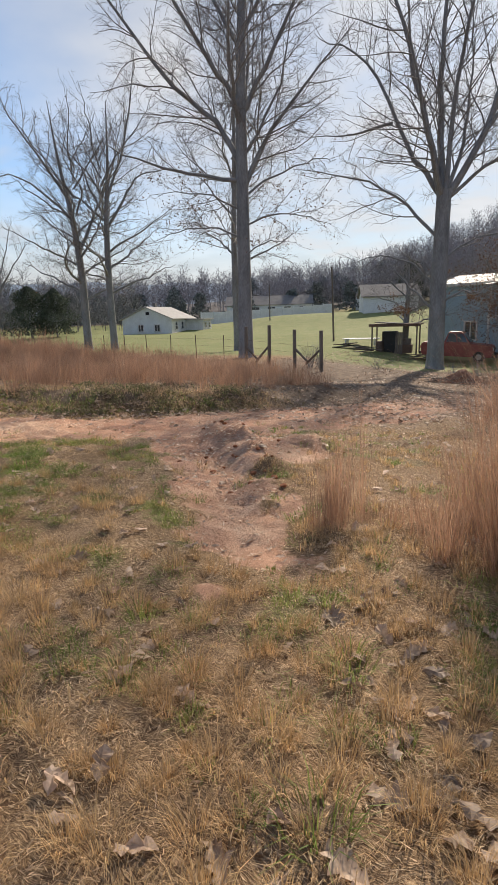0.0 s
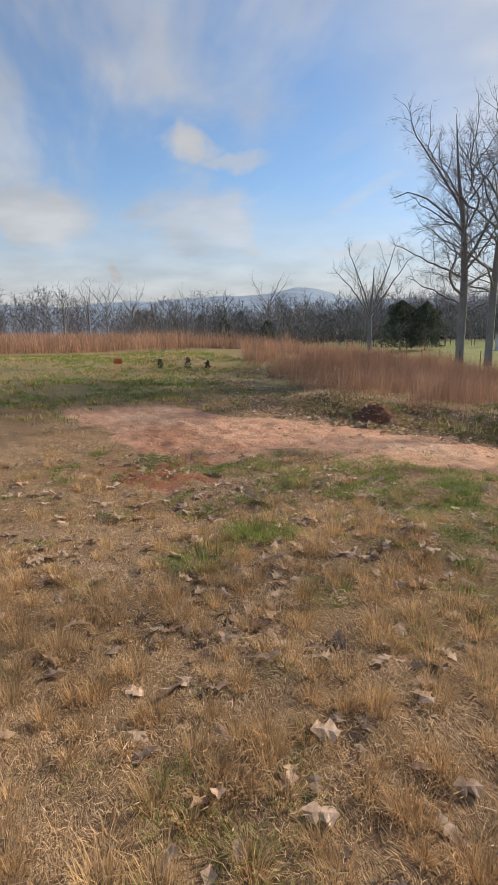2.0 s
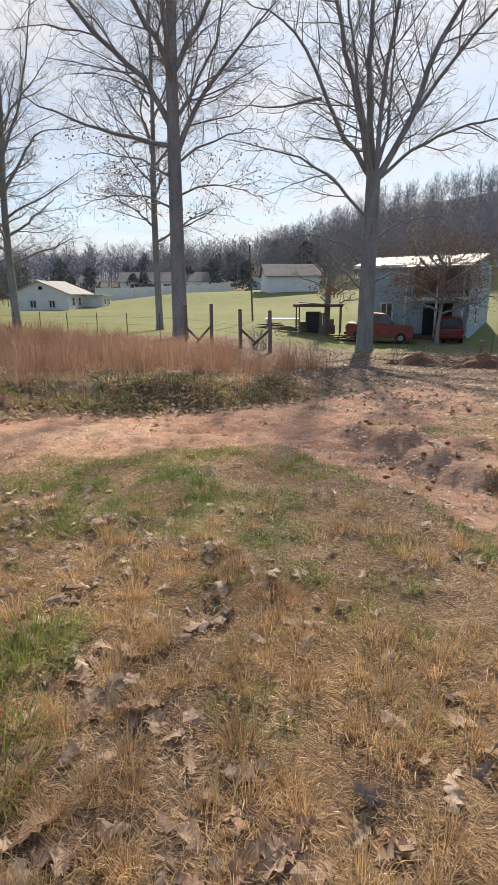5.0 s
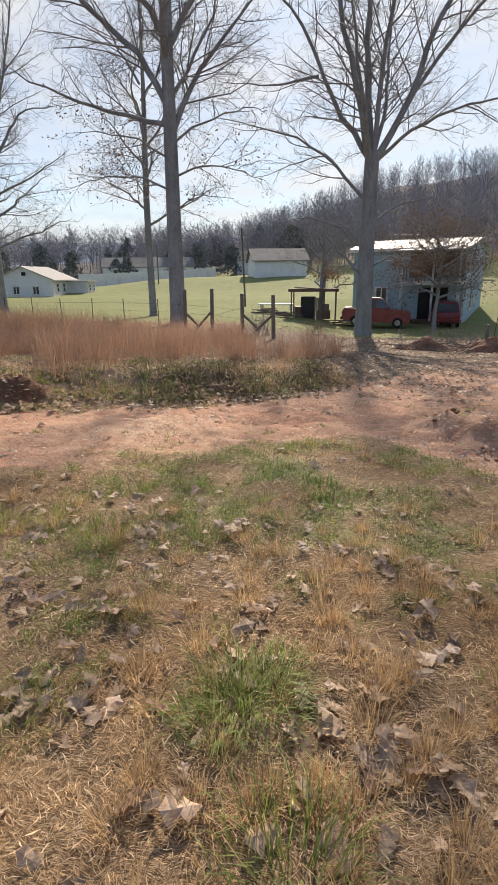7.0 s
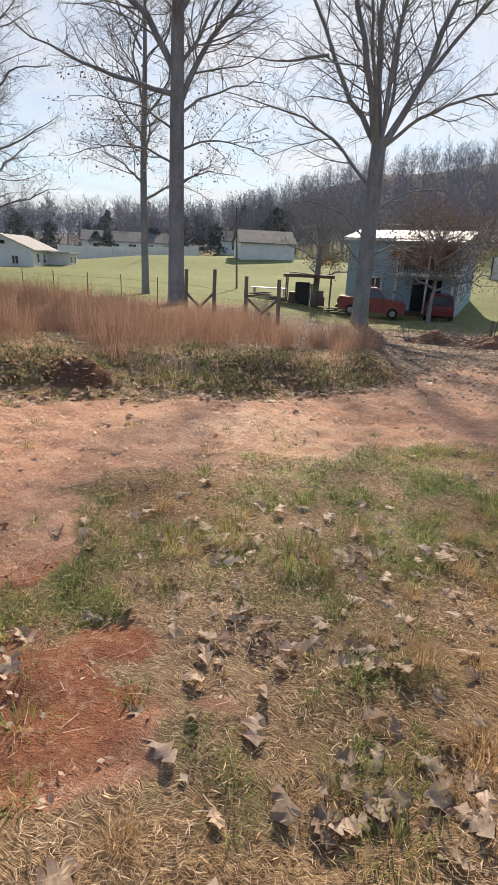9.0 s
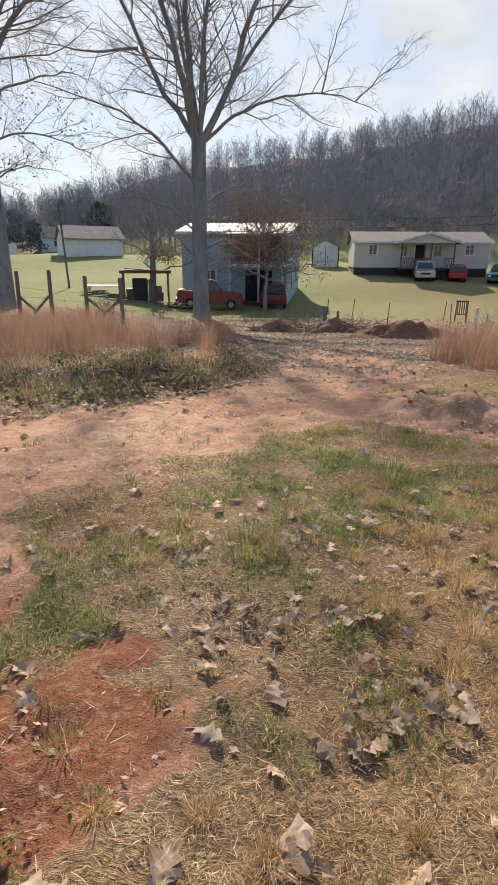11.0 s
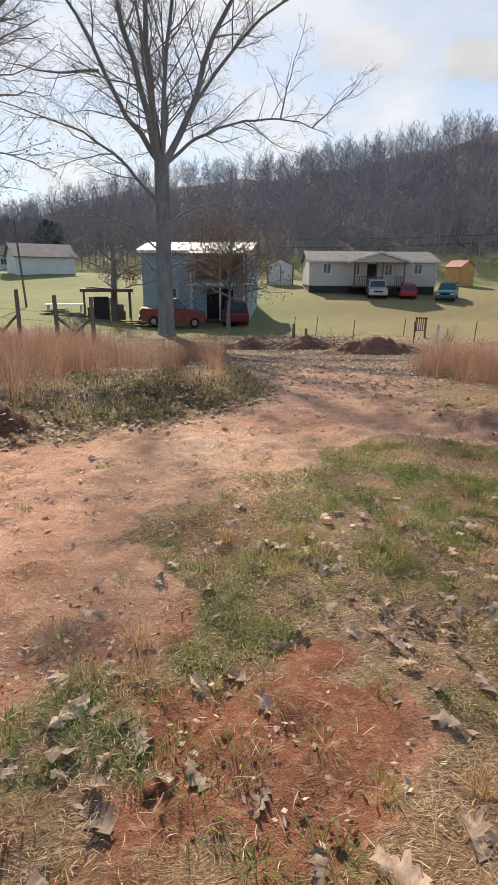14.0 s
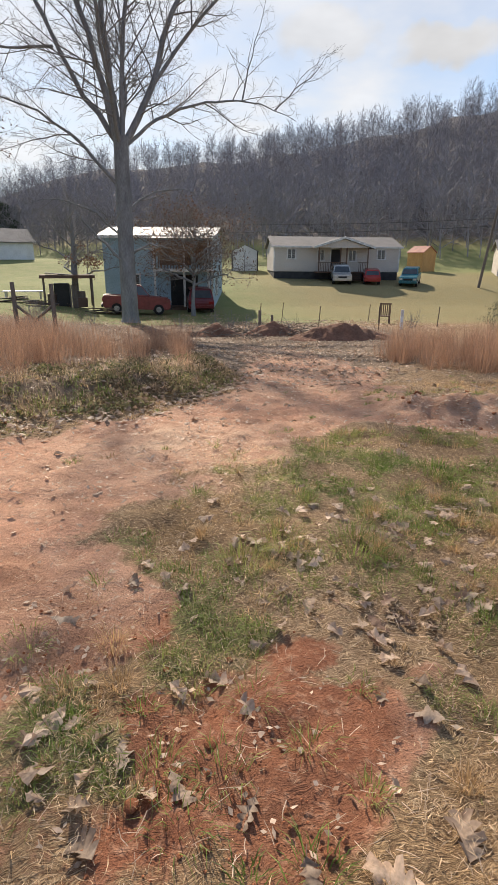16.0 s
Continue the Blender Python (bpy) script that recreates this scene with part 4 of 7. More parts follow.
bare_tree("field_tree", -63, 43, 17, "round-headed leafless tree beyond the sedge field", 35, [(0, 0, 0, 0.36), (0, 0, 2, 0.28), (0, 0, 5, 0.24), (0.2, 0, 8, 0.12), (0.3, 0, 11, 0.03)],
          [(0.13, (0, 0, 4.6), (-2, 0.3, 7.4), (-4.4, 0.5, 10), (-6, 0.6, 11.4)), (0.13, (0, 0, 4.8), (2, -0.3, 7.6), (4.2, -0.5, 10.5), (5.6, -0.6, 12)), (0.12, (0, 0, 5), (-1, -0.6, 8.6), (-2.4, -1, 12), (-3, -1.1, 14.2)), (0.12, (0, 0, 5.2), (1.2, 0.7, 8.8), (2.2, 1, 12), (3, 1.2, 14.6)), (0.1, (0, 0, 4.4), (0.4, 2.4, 7.6), (0.6, 4.4, 10.6)), (0.1, (0, 0, 4.4), (-0.4, -2.4, 7.6), (-0.6, -4.4, 10.6))], fine=0.55)
for i, (x, y, h) in enumerate(((-105, 47, 14.5), (-99, 44, 12), (-128, 36, 14), (-120, 22, 13), (-131, 18, 14.5), (-112, 12, 12), (-138, 9, 13))):
    bare_tree("field_tree", x, y, 19 + i, "leafless tree in the far hedge line", i * 50, [(0, 0, 0, 0.3), (0, 0, 2, 0.24), (0, 0, h * 0.4, 0.15), (0.2, 0, h * 0.75, 0.03)], limbs_round(70 + i, 9, h * 0.22, h * 0.6, h, h * 0.42, 1.3), fine=0.32)


def joined_trees(name, spots, sizes, seed, mat, label):
    """Many small bare trees as one object."""
    rnd = random.Random(seed)
    zs = height(np.array([s[0] for s in spots]), np.array([s[1] for s in spots]))
    shapes = []
    for k in range(6):
        tb = Tubes()
        line = limb(rnd, (0, 0, 0), (0, 0, 1), 1.0, 0.05, 0.05, 3)
        tb.add(line, [0.008, 0.006, 0.0035, 0.001], 3)
        for i in range(16):
            s = 0.16 + 0.80 * i / 16
            k3 = min(int(s * 3), 2)
            p = line[k3].lerp(line[k3 + 1], s * 3 - k3)
            d = turn_about((0, 0, 1), radians(rnd.uniform(34, 68) * (1.05 - 0.45 * s)), i * 2.4)
            size = (0.40 - 0.24 * s) * rnd.uniform(0.75, 1.2)
            q = limb(rnd, p, d, size, 0.1, 0.1, 2)
            tb.ribbon(q, [0.0040, 0.0032, 0.0018])
            for j in range(7):
                tb.ribbon(limb(rnd, q[0].lerp(q[2], 0.22 + 0.125 * j), turn_about(d, rnd.uniform(0.4, 1.0), j * 2.2 + rnd.random()), size * rnd.uniform(0.35, 0.6), 0.1, 0.05, 1), [0.0032, 0.0012])
        shapes.append((np.concatenate(tb.v[:1] + tb.v[1:]), tb.f))
    V, F, n = [], [], 0
    for (x, y), z, h in zip(spots, zs, sizes):
        a = rnd.uniform(0, 6.3)
        v, f = shapes[rnd.randrange(6)]
        f = np.concatenate(f)
        c, s = math.cos(a) * h * 1.15, math.sin(a) * h * 1.15
        V.append(np.stack([v[:, 0] * c - v[:, 1] * s + x, v[:, 0] * s + v[:, 1] * c + y, v[:, 2] * h + z - 0.2], 1))
        F.append(f + n)
        n += len(v)
    tagged(new(name, mesh_from(name, np.concatenate(V), np.concatenate(F), mat)), label, "woods", kind="stuff")


def far_woods():
    rnd = random.Random(5)
    spots, sizes = [], []
    while len(spots) < 1700:
        az, r = radians(rnd.uniform(-52, 52)), rnd.uniform(80, 215)
        x, y = -6 + r * math.sin(az), r * math.cos(az)
        start = np.interp(math.degrees(az), [-45, -20, 0, 15, 40], [150, 128, 104, 88, 88])
        if r > start and r - start < 122:
            spots.append((x, y))
            sizes.append(rnd.uniform(8, 11.5) * (1.25 if rnd.random() < 0.06 else 1.0) * (1 - 0.25 * ss(30, 110, r - start)))
    joined_trees("far_woods", spots, sizes, 6, HAZED_WOODS, "bare winter woods covering the hillside")
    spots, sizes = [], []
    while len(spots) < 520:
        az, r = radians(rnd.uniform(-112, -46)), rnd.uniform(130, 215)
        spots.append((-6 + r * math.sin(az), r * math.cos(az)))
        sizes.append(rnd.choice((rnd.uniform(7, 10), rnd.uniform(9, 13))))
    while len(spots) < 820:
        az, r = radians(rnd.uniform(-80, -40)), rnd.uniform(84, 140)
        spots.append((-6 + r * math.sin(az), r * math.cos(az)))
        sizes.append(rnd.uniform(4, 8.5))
    # the left woods, in the darker copy with less haze put into it
    joined_trees("hedgerow", spots, sizes, 7, LESS_HAZED_WOODS, "bare woods and brush beyond the field, in a less hazed colour")


far_woods()


def far_ridge():
    """Hills along the horizon, with the blue of distance haze put into their colour."""
    az = np.linspace(-130, 60, 160)
    top = 2600 * np.tan(np.radians(np.interp(az, [-130, -95, -85, -75, -69, -58, -45, 60], [2.4, 2.7, 2.6, 3.6, 4.0, 3.7, 3.3, 2.6]))) * (0.8 + 0.4 * fbm(az / 9.0, az * 0, 15, 5))
    rings = ((900, 0.0, -30), (1500, 0.45, 0), (2000, 0.8, 0), (2600, 1.0, 0), (3200, 0.5, 0))
    V = [np.stack([-6 + r * np.sin(np.radians(az)), r * np.cos(np.radians(az)), k * top * (0.9 + 0.2 * fbm(az / 3.0, az * 0 + r, 16)) + o], 1) for r, k, o in rings]
    n = len(az)
    idx = np.arange(n * len(rings)).reshape(len(rings), n)
    f = np.stack([idx[:-1, :-1], idx[:-1, 1:], idx[1:, 1:], idx[1:, :-1]], -1).reshape(-1, 4)
    tagged(new("far_ridge", mesh_from("far_ridge", np.concatenate(V), f, RIDGE, True)), "wooded hills on the horizon, blue haze put into their colour", "hills", kind="structure")


far_ridge()


def far_pines():
    """Evergreens standing among the bare woods, haze painted into their pale colour."""
    g = np.random.default_rng(23)
    pts = []
    for i in range(84):
        az, r = radians(g.uniform(-80, -9)), g.uniform(118, 165)
        x, y, h = -6 + r * math.sin(az), r * math.cos(az), g.uniform(4.5, 8.5)
        n = 480
        k = g.uniform(0.1, 1, n)
        wide = h * 0.42 * (0.8 + 0.3 * np.sin(k * 11 + i)) * np.sqrt(np.clip(1.02 - k ** 1.6, 0, 1)) * np.sqrt(g.uniform(0.15, 1, n))
        a = g.uniform(0, 6.3, n)
        pts.append(np.stack([x + np.cos(a) * wide, y + np.sin(a) * wide, ground_z(x, y) + k * h], 1))
    tagged(new("far_pines", leaf_cloud(np.concatenate(pts), 0.42, 0.2, 24, HAZED_PINE)), "evergreens among the bare far woods, paled with painted haze", "woods", kind="stuff")


far_pines()


def evergreen(x, y, tall, wide, seed, label):
    g = np.random.default_rng(seed)
    root = thing("evergreen_tree", label, "tree", pose(x, y, ground_z(x, y) - 0.1))
    tb = Tubes()
    tb.add([(0, 0, 0), (0, 0, tall * 0.5), (0, 0, tall * 0.95)], [tall * 0.02, tall * 0.014, 0.02], 7)
    part("trunk", tb.mesh("trunk", BARK), BARK, root)
    n = 5600 if tall > 2 else 1500 if tall > 1 else 420
    h = g.uniform(0.06, 1, n) ** 0.9
    prof = wide * np.sqrt(np.clip(1.02 - (h * 1.02) ** 2.2, 0, 1)) * (0.85 + 0.2 * np.sin(h * 17 + seed)) * np.sqrt(g.uniform(0.2, 1, n))
    a = g.uniform(0, 6.3, n)
    lob = 1 + 0.25 * np.sin(a * 3 + h * 9 + seed)
    pts = np.stack([np.cos(a) * prof * lob, np.sin(a) * prof * lob, h * tall], 1)
    part("crown", leaf_cloud(pts, max(tall * 0.021, 0.022), tall * 0.012, seed, PINE), PINE, root, "dense dark green needles")
    return root


for i, (x, y, h, w) in enumerate(((-61, 46.5, 6.5, 3.0), (-58.5, 48.5, 6.0, 2.8), (-96, 34, 5.5, 1.8), (-90, 40, 5.0, 2.0), (-33, 122, 9, 3.5), (-30, 116, 5.5, 1.7))):
    evergreen(x, y, h, w, 50 + i, "dark rounded evergreen tree at the field's edge")
for i, (x, y, h, w) in enumerate(((-17.8, 4.24, 0.40, 0.12), (-17.6, 5.08, 0.46, 0.16), (-17.4, 5.67, 0.34, 0.11), (8.9, 21.6, 1.5, 0.9))):
    evergreen(x, y, h, w, 80 + i, "low dark evergreen sapling in the grass")

# ---- fence, posts and poles ----


def wood_post(x, y, tall, r=0.085, tip=(0.0, 0.0), label="weathered round wooden fence post", group="fence posts"):
    z = ground_z(x, y)
    bm = bmesh.new()
    rod(bm, (0, 0, -0.1), (tip[0], tip[1], tall), r * 1.05, r * 0.95, 10)
    ob = part("fence_post", bm, POST)
    ob.location = (x, y, z)
    return tagged(ob, label, "post", group)


def brace(p, q, label="wooden brace between two fence posts"):
    bm = bmesh.new()
    rod(bm, p, q, 0.06, 0.05, 8)
    return tagged(part("fence_brace", bm, POST), label, "brace", "fence braces")


POSTS = [(-14.2, 23.6, 1.7), (-12.87, 23.58, 1.85), (-11.3, 23.2, 1.75), (-9.8, 22.86, 1.8)]
for x, y, h in POSTS:
    wood_post(x, y, h, tip=(random.uniform(-0.05, 0.05), 0))
zb = ground_z(-13.4, 23.6)
brace((-14.15, 23.6, zb + 0.72), (-13.5, 23.6, zb + 0.12))
brace((-13.62, 23.56, zb + 0.05), (-12.92, 23.58, zb + 0.78))
brace((-11.28, 23.2, zb + 0.72), (-10.5, 23.0, zb + 0.12))
brace((-10.65, 23.05, zb + 0.05), (-9.85, 22.86, zb + 0.72))


def steel_post(x, y, tall, lean=0.0):
    bm = bmesh.new()
    box(bm, 0, 0, tall / 2 - 0.05, 0.035, 0.012, tall + 0.1)
    box(bm, 0, 0.018, tall / 2 - 0.05, 0.01, 0.03, tall + 0.1)
    ob = part("steel_post", bm, STEEL)
    ob.matrix_basis = pose(x, y, ground_z(x, y), 0, lean, 0)
    return tagged(ob, "rusty steel T-post of the wire fence", "post", "steel fence posts")


LINE = []
for i in range(12):
    x = -15.6 - i * 1.9
    y = 23.7 + 0.18 * i
    steel_post(x, y, 1.25, random.uniform(-4, 4))
    LINE.append((x, y))
for x, y, h in ((-0.76, 26.9, 1.1), (1.4, 31.0, 1.1), (1.8, 25.3, 0.95), (5.8, 28.9, 1.0), (3.7, 22.7, 1.0), (7.1, 23.8, 0.9)):
    steel_post(x, y, h, random.uniform(-5, 5))
wood_post(-1.34, 24.0, 0.8, 0.07, label="short weathered fence stump at the yard's edge")
wood_post(-0.58, 24.9, 0.6, 0.06, label="short weathered fence stump at the yard's edge")
pale = wood_post(4.9, 23.0, 0.85, 0.07, label="pale bleached fence post beside the sedge")
pale.data.materials[0] = TRIM


def wire(points, heights, label):
    tb = Tubes()
    for h in heights:
        tb.add([(x, y, ground_z(x, y) + h) for x, y in points], [0.004] * len(points), 3)
    ob = part("fence_wire", tb.mesh("wire", STEEL), STEEL)
    return tagged(ob, label, "wire", "fence wires")


wire([(-9.8, 22.86), (-11.3, 23.2), (-12.87, 23.58), (-14.2, 23.6)] + LINE, (0.35, 0.7, 1.05), "thin strands of wire strung along the fence")


def utility_pole(x, y, tall, r, label, lean=0):
    root = thing("utility_pole", label, "pole", pose(x, y, ground_z(x, y), 0, lean, 0))
    bm = bmesh.new()
    rod(bm, (0, 0, -0.2), (0, 0, tall), r, r * 0.75, 10)
    part("pole", bm, POST, root)
    bm = bmesh.new()
    rod(bm, (0, 0, tall), (0, 0, tall + 0.08), r * 0.9, r * 0.5, 10)
    part("cap", bm, STEEL, root)
    return root


utility_pole(-17.6, 42.8, 5.8, 0.08, "slim weathered pole standing in the lawn", -2)
utility_pole(25.2, 48.9, 9.5, 0.14, "dark leaning utility pole beside the drive", 7)
utility_pole(-40.0, 72.0, 5.0, 0.09, "slim pole beside the pale fence")


def cable(p, q, sag, label):
    tb = Tubes()
    pts = [Vector(p).lerp(Vector(q), i / 14) - Vector((0, 0, sag * 4 * (i / 14) * (1 - i / 14))) for i in range(15)]
    tb.add(pts, [0.02] * 15, 4)
    tagged(part("overhead_cable", tb.mesh("cable", BLACK), BLACK), label, "cable", "overhead cables")


cable((-8, 62, 5.3), (26.1, 48.9, 5.35), 0.45, "thin overhead cable sagging between poles")
cable((-8, 64, 4.6), (26.1, 48.9, 4.7), 0.5, "thin overhead cable sagging between poles")

# ---- houses ----


def window(parent, x, y, z, w, h, face=-1, trim=TRIM):
    """A window in a wall that faces along y."""
    fr = part("window", boxes((x - w / 2 - 0.05, y + face * 0.03, z, 0.1, 0.08, h + 0.2), (x + w / 2 + 0.05, y + face * 0.03, z, 0.1, 0.08, h + 0.2), (x, y + face * 0.03, z + h / 2 + 0.05, w, 0.08, 0.1), (x, y + face * 0.04, z - h / 2 - 0.05, w + 0.3, 0.12, 0.1), (x, y + face * 0.03, z, 0.07, 0.07, h)), trim, parent, "white-framed window")
    part("pane", boxes((x - w / 4, y + face * 0.012, z, w / 2 - 0.07, 0.02, h)), GLASS, fr, "dark glass pane")
    part("pane", boxes((x + w / 4, y + face * 0.012, z, w / 2 - 0.07, 0.02, h)), GLASS, fr, "dark glass pane")
    return fr


def side_window(parent, x, y, z, w, h, face=1):
    fr = part("window", boxes((x + face * 0.03, y - w / 2 - 0.05, z, 0.08, 0.1, h + 0.2), (x + face * 0.03, y + w / 2 + 0.05, z, 0.08, 0.1, h + 0.2), (x + face * 0.03, y, z + h / 2 + 0.05, 0.08, w, 0.1), (x + face * 0.03, y, z - h / 2 - 0.05, 0.1, w + 0.2, 0.1), (x + face * 0.03, y, z, 0.06, w, 0.06)), TRIM, parent, "white-framed window")
    part("pane", boxes((x + face * 0.012, y, z, 0.02, w, h)), GLASS, fr, "dark glass pane")
    return fr


def gable_roof(x0, x1, y0, y1, eave, ridge, over=0.35, thick=0.12):
    """A pitched roof with its ridge along x."""
    ym = (y0 + y1) / 2
    k = (ridge - eave) / (ym - y0)
    a = [(y0 - over, eave - over * k), (ym, ridge), (y1 + over, eave - over * k), (y1 + over, eave - over * k + thick), (ym, ridge + thick), (y0 - over, eave - over * k + thick)]
    return prism(a, x0 - over, x1 + over)


def mobile_home():
    root = thing("mobile_home", "beige mobile home with white trim and dark skirting", "house", pose(6.6, 55.6, -0.3, 0, 0, -7.3))
    L, D, e = 12.7, 7.5, 3.1
    part("wall", prism([(0, 0.75), (D, 0.75), (D, e), (D / 2, e + 0.95), (0, e)], 0, L), CREAM, root, "beige horizontal siding")
    lines = bmesh.new()
    for i in range(11):
        box(lines, L / 2, -0.012, 0.85 + i * 0.215, L, 0.03, 0.012)
    part("siding_lap", lines, CREAM, root)
    part("skirting", boxes((L / 2, D / 2, 0.3, L - 0.1, D - 0.1, 0.95)), SKIRT, root, "dark skirting under the floor")
    part("roof", gable_roof(0, L, 0, D, e, e + 1.0, 0.3, 0.1), SHINGLE, root, "grey shingled low roof")
    part("fascia", boxes((L / 2, -0.31, e - 0.02, L + 0.6, 0.05, 0.16)), TRIM, root, "white eave board")
    part("corner_trim", boxes((0.02, -0.02, 1.95, 0.12, 0.06, 2.4)), TRIM, root)
    part("corner_trim", boxes((L - 0.02, -0.02, 1.95, 0.12, 0.06, 2.4)), TRIM, root)
    window(root, 1.75, 0, 2.42, 0.75, 0.85)
    window(root, 10.85, 0, 2.42, 0.75, 0.85)
    window(root, 4.7, 0, 2.3, 0.6, 0.95)
    window(root, 7.9, 0, 2.3, 0.7, 0.95)
    d = part("door", boxes((6.2, -0.03, 1.85, 0.9, 0.06, 2.0)), DARK, root, "dark front door")
    part("door_frame", boxes((5.7, -0.04, 1.85, 0.1, 0.1, 2.1), (6.7, -0.04, 1.85, 0.1, 0.1, 2.1), (6.2, -0.04, 2.95, 1.1, 0.1, 0.1)), TRIM, d)
    p0, p1, out = 4.1, 9.1, 2.0
    porch = part("porch", boxes(((p0 + p1) / 2, -out / 2, 0.72, p1 - p0, out, 0.12)), DECK, root, "covered front porch with brown rails")
    g = bmesh.new()
    xm = (p0 + p1) / 2
    va = [g.verts.new(c) for c in ((p0 - 0.5, -out - 0.2, e - 0.15), (xm, -out - 0.2, e + 0.75), (p1 + 0.5, -out - 0.2, e - 0.15), (p0 - 0.5, 1.8, e - 0.15), (xm, 2.6, e + 0.75), (p1 + 0.5, 1.8, e - 0.15))]
    vb = [g.verts.new(v.co + Vector((0, 0, 0.12))) for v in va]
    for q in ((0, 1, 4, 3), (1, 2, 5, 4)):
        g.faces.new([va[i] for i in q])
        g.faces.new([vb[i] for i in reversed(q)])
    for q in ((0, 1), (1, 2), (2, 5), (3, 0)):
        g.faces.new((va[q[0]], va[q[1]], vb[q[1]], vb[q[0]]))
    part("porch_roof", g, SHINGLE, porch, "small gabled porch roof")
    tri = bmesh.new()
    f = [tri.verts.new(c) for c in ((p0 - 0.1, -out, e - 0.1), (p1 + 0.1, -out, e - 0.1), (xm, -out, e + 0.68))]
    b = [tri.verts.new(v.co + Vector((0, 0.06, 0))) for v in f]
    tri.faces.new(f), tri.faces.new(b[::-1])
    for i in range(3):
        tri.faces.new((f[i], b[i], b[(i + 1) % 3], f[(i + 1) % 3]))
    part("gable", tri, CREAM, porch)
    for s in (-1, 1):
        ang = math.atan2(0.9, (p1 - p0) / 2 + 0.5)
        part("gable_trim", box(bmesh.new(), xm + s * ((p1 - p0) / 4 + 0.25), -out - 0.22, e + 0.36, (p1 - p0) / 2 + 0.7, 0.05, 0.2, Matrix.Rotation(s * ang, 4, "Y")), TRIM, porch)
    for px in (p0 + 0.1, p0 + 2.2, p1 - 2.2, p1 - 0.1):
        part("porch_post", boxes((px, -out + 0.1, 1.95, 0.11, 0.11, 2.4)), DECK, porch)
    for i in range(30):
        px = p0 + 0.1 + i * (p1 - p0 - 0.2) / 29
        if not 6.9 < px < 8.1:
            part("baluster", boxes((px, -out + 0.1, 1.2, 0.05, 0.04, 0.85)), DECK, porch)
    part("handrail", boxes((p0 + 1.4, -out + 0.1, 1.65, 2.8, 0.09, 0.06)), DECK, porch)
    part("handrail", boxes((p1 - 0.5, -out + 0.1, 1.65, 1.0, 0.09, 0.06)), DECK, porch)
    for i in range(4):
        part("step", boxes((7.5, -out - 0.15 - i * 0.28, 0.58 - i * 0.18, 1.4, 0.3, 0.06)), DECK, porch)
    return root


mobile_home()


def gable_house(name, m, L, D, e, ridge, wall, roof, label, windows=(), door=None, category="house"):
    root = thing(name, label, category, m)
    part("wall", prism([(0, -0.3), (D, -0.3), (D, e), (D / 2, ridge), (0, e)], 0, L), wall, root)
    part("roof", gable_roof(0, L, 0, D, e, ridge), roof, root)
    for x, z, w, h in windows:
        window(root, x, 0, z, w, h)
    if door:
        part("door", boxes((door, -0.03, 1.0, 0.9, 0.06, 2.0)), DARK, root)
    return root


def white_house():
    """The gable end faces the field; a lower wing stands at its far side."""
    m = pose(-46.6, 57.3, -0.8, 0, 0, 16)
    root = thing("white_house", "white single-storey house with pale shingled gable roof", "house", m)
    W, D, e, r = 7.2, 8.0, 2.05, 3.55
    body = prism([(0, -0.4), (W, -0.4), (W, e), (W / 2, r), (0, e)], 0, D)
    body.transform(Matrix.Rotation(radians(90), 4, "Z"))
    part("wall", body, WHITE, root, "white painted boards")
    rf = gable_roof(0, D, 0, W, e, r, 0.35, 0.12)
    rf.transform(Matrix.Rotation(radians(90), 4, "Z"))
    part("roof", rf, PALE_ROOF, root, "pale grey shingles")
    for x in (-4.5, -2.1):
        window(root, x, 0, 0.85, 0.7, 0.8)
    part("vent", boxes((-3.4, -0.03, 2.75, 0.5, 0.06, 0.4)), DARK, root)
    side_window(root, 0, 1.5, 1.1, 0.7, 0.9)
    side_window(root, 0, 3.6, 1.1, 0.7, 0.9)
    wing = part("wing", boxes((1.3, 6.6, 0.6, 2.6, 3.4, 2.4)), WHITE, root, "low white wing")
    part("roof", prism([(4.5, 1.75), (8.7, 1.75), (8.7, 1.9), (4.5, 1.9)], -0.2, 2.9), PALE_ROOF, wing)
    side_window(wing, 2.6, 5.8, 1.0, 0.6, 0.7)
    side_window(wing, 2.6, 7.4, 1.0, 0.6, 0.7)
    part("chimney", boxes((-3.7, 3.0, 3.8, 0.45, 0.45, 0.7)), SHINGLE, root)
    return root


white_house()


def board_fence():
    root = thing("board_fence", "long pale privacy fence closing off the far lawn", "fence", Matrix())
    pts = [(-58.5, 80.0), (-45.3, 108.0)]
    (ax, ay), (bx, by) = pts
    n = 12
    for i in range(n):
        x0, y0 = ax + (bx - ax) * i / n, ay + (by - ay) * i / n
        x1, y1 = ax + (bx - ax) * (i + 1) / n, ay + (by - ay) * (i + 1) / n
        z = ground_z((x0 + x1) / 2, (y0 + y1) / 2)
        bm = box(bmesh.new(), (x0 + x1) / 2, (y0 + y1) / 2, z + 1.0, math.hypot(x1 - x0, y1 - y0) - 0.05, 0.06, 2.2, Matrix.Rotation(math.atan2(y1 - y0, x1 - x0), 4, "Z"))
        part("panel", bm, WHITE, root)
        part("post", boxes((x0, y0, z + 1.05, 0.14, 0.14, 2.4)), WHITE, root)
    return root


board_fence()
gable_house("long_house", pose(-69, 104, ground_z(-60, 106) - 0.6, 0, 0, 28), 19, 8, 4.0, 5.9, WHITE, SHINGLE, "long white house with dark roof behind the fence", [(3, 2.9, 1.6, 1.1), (6.5, 2.9, 1.6, 1.1), (10, 2.9, 1.6, 1.1), (13.5, 2.9, 1.6, 1.1), (17, 2.9, 1.6, 1.1)], 11)
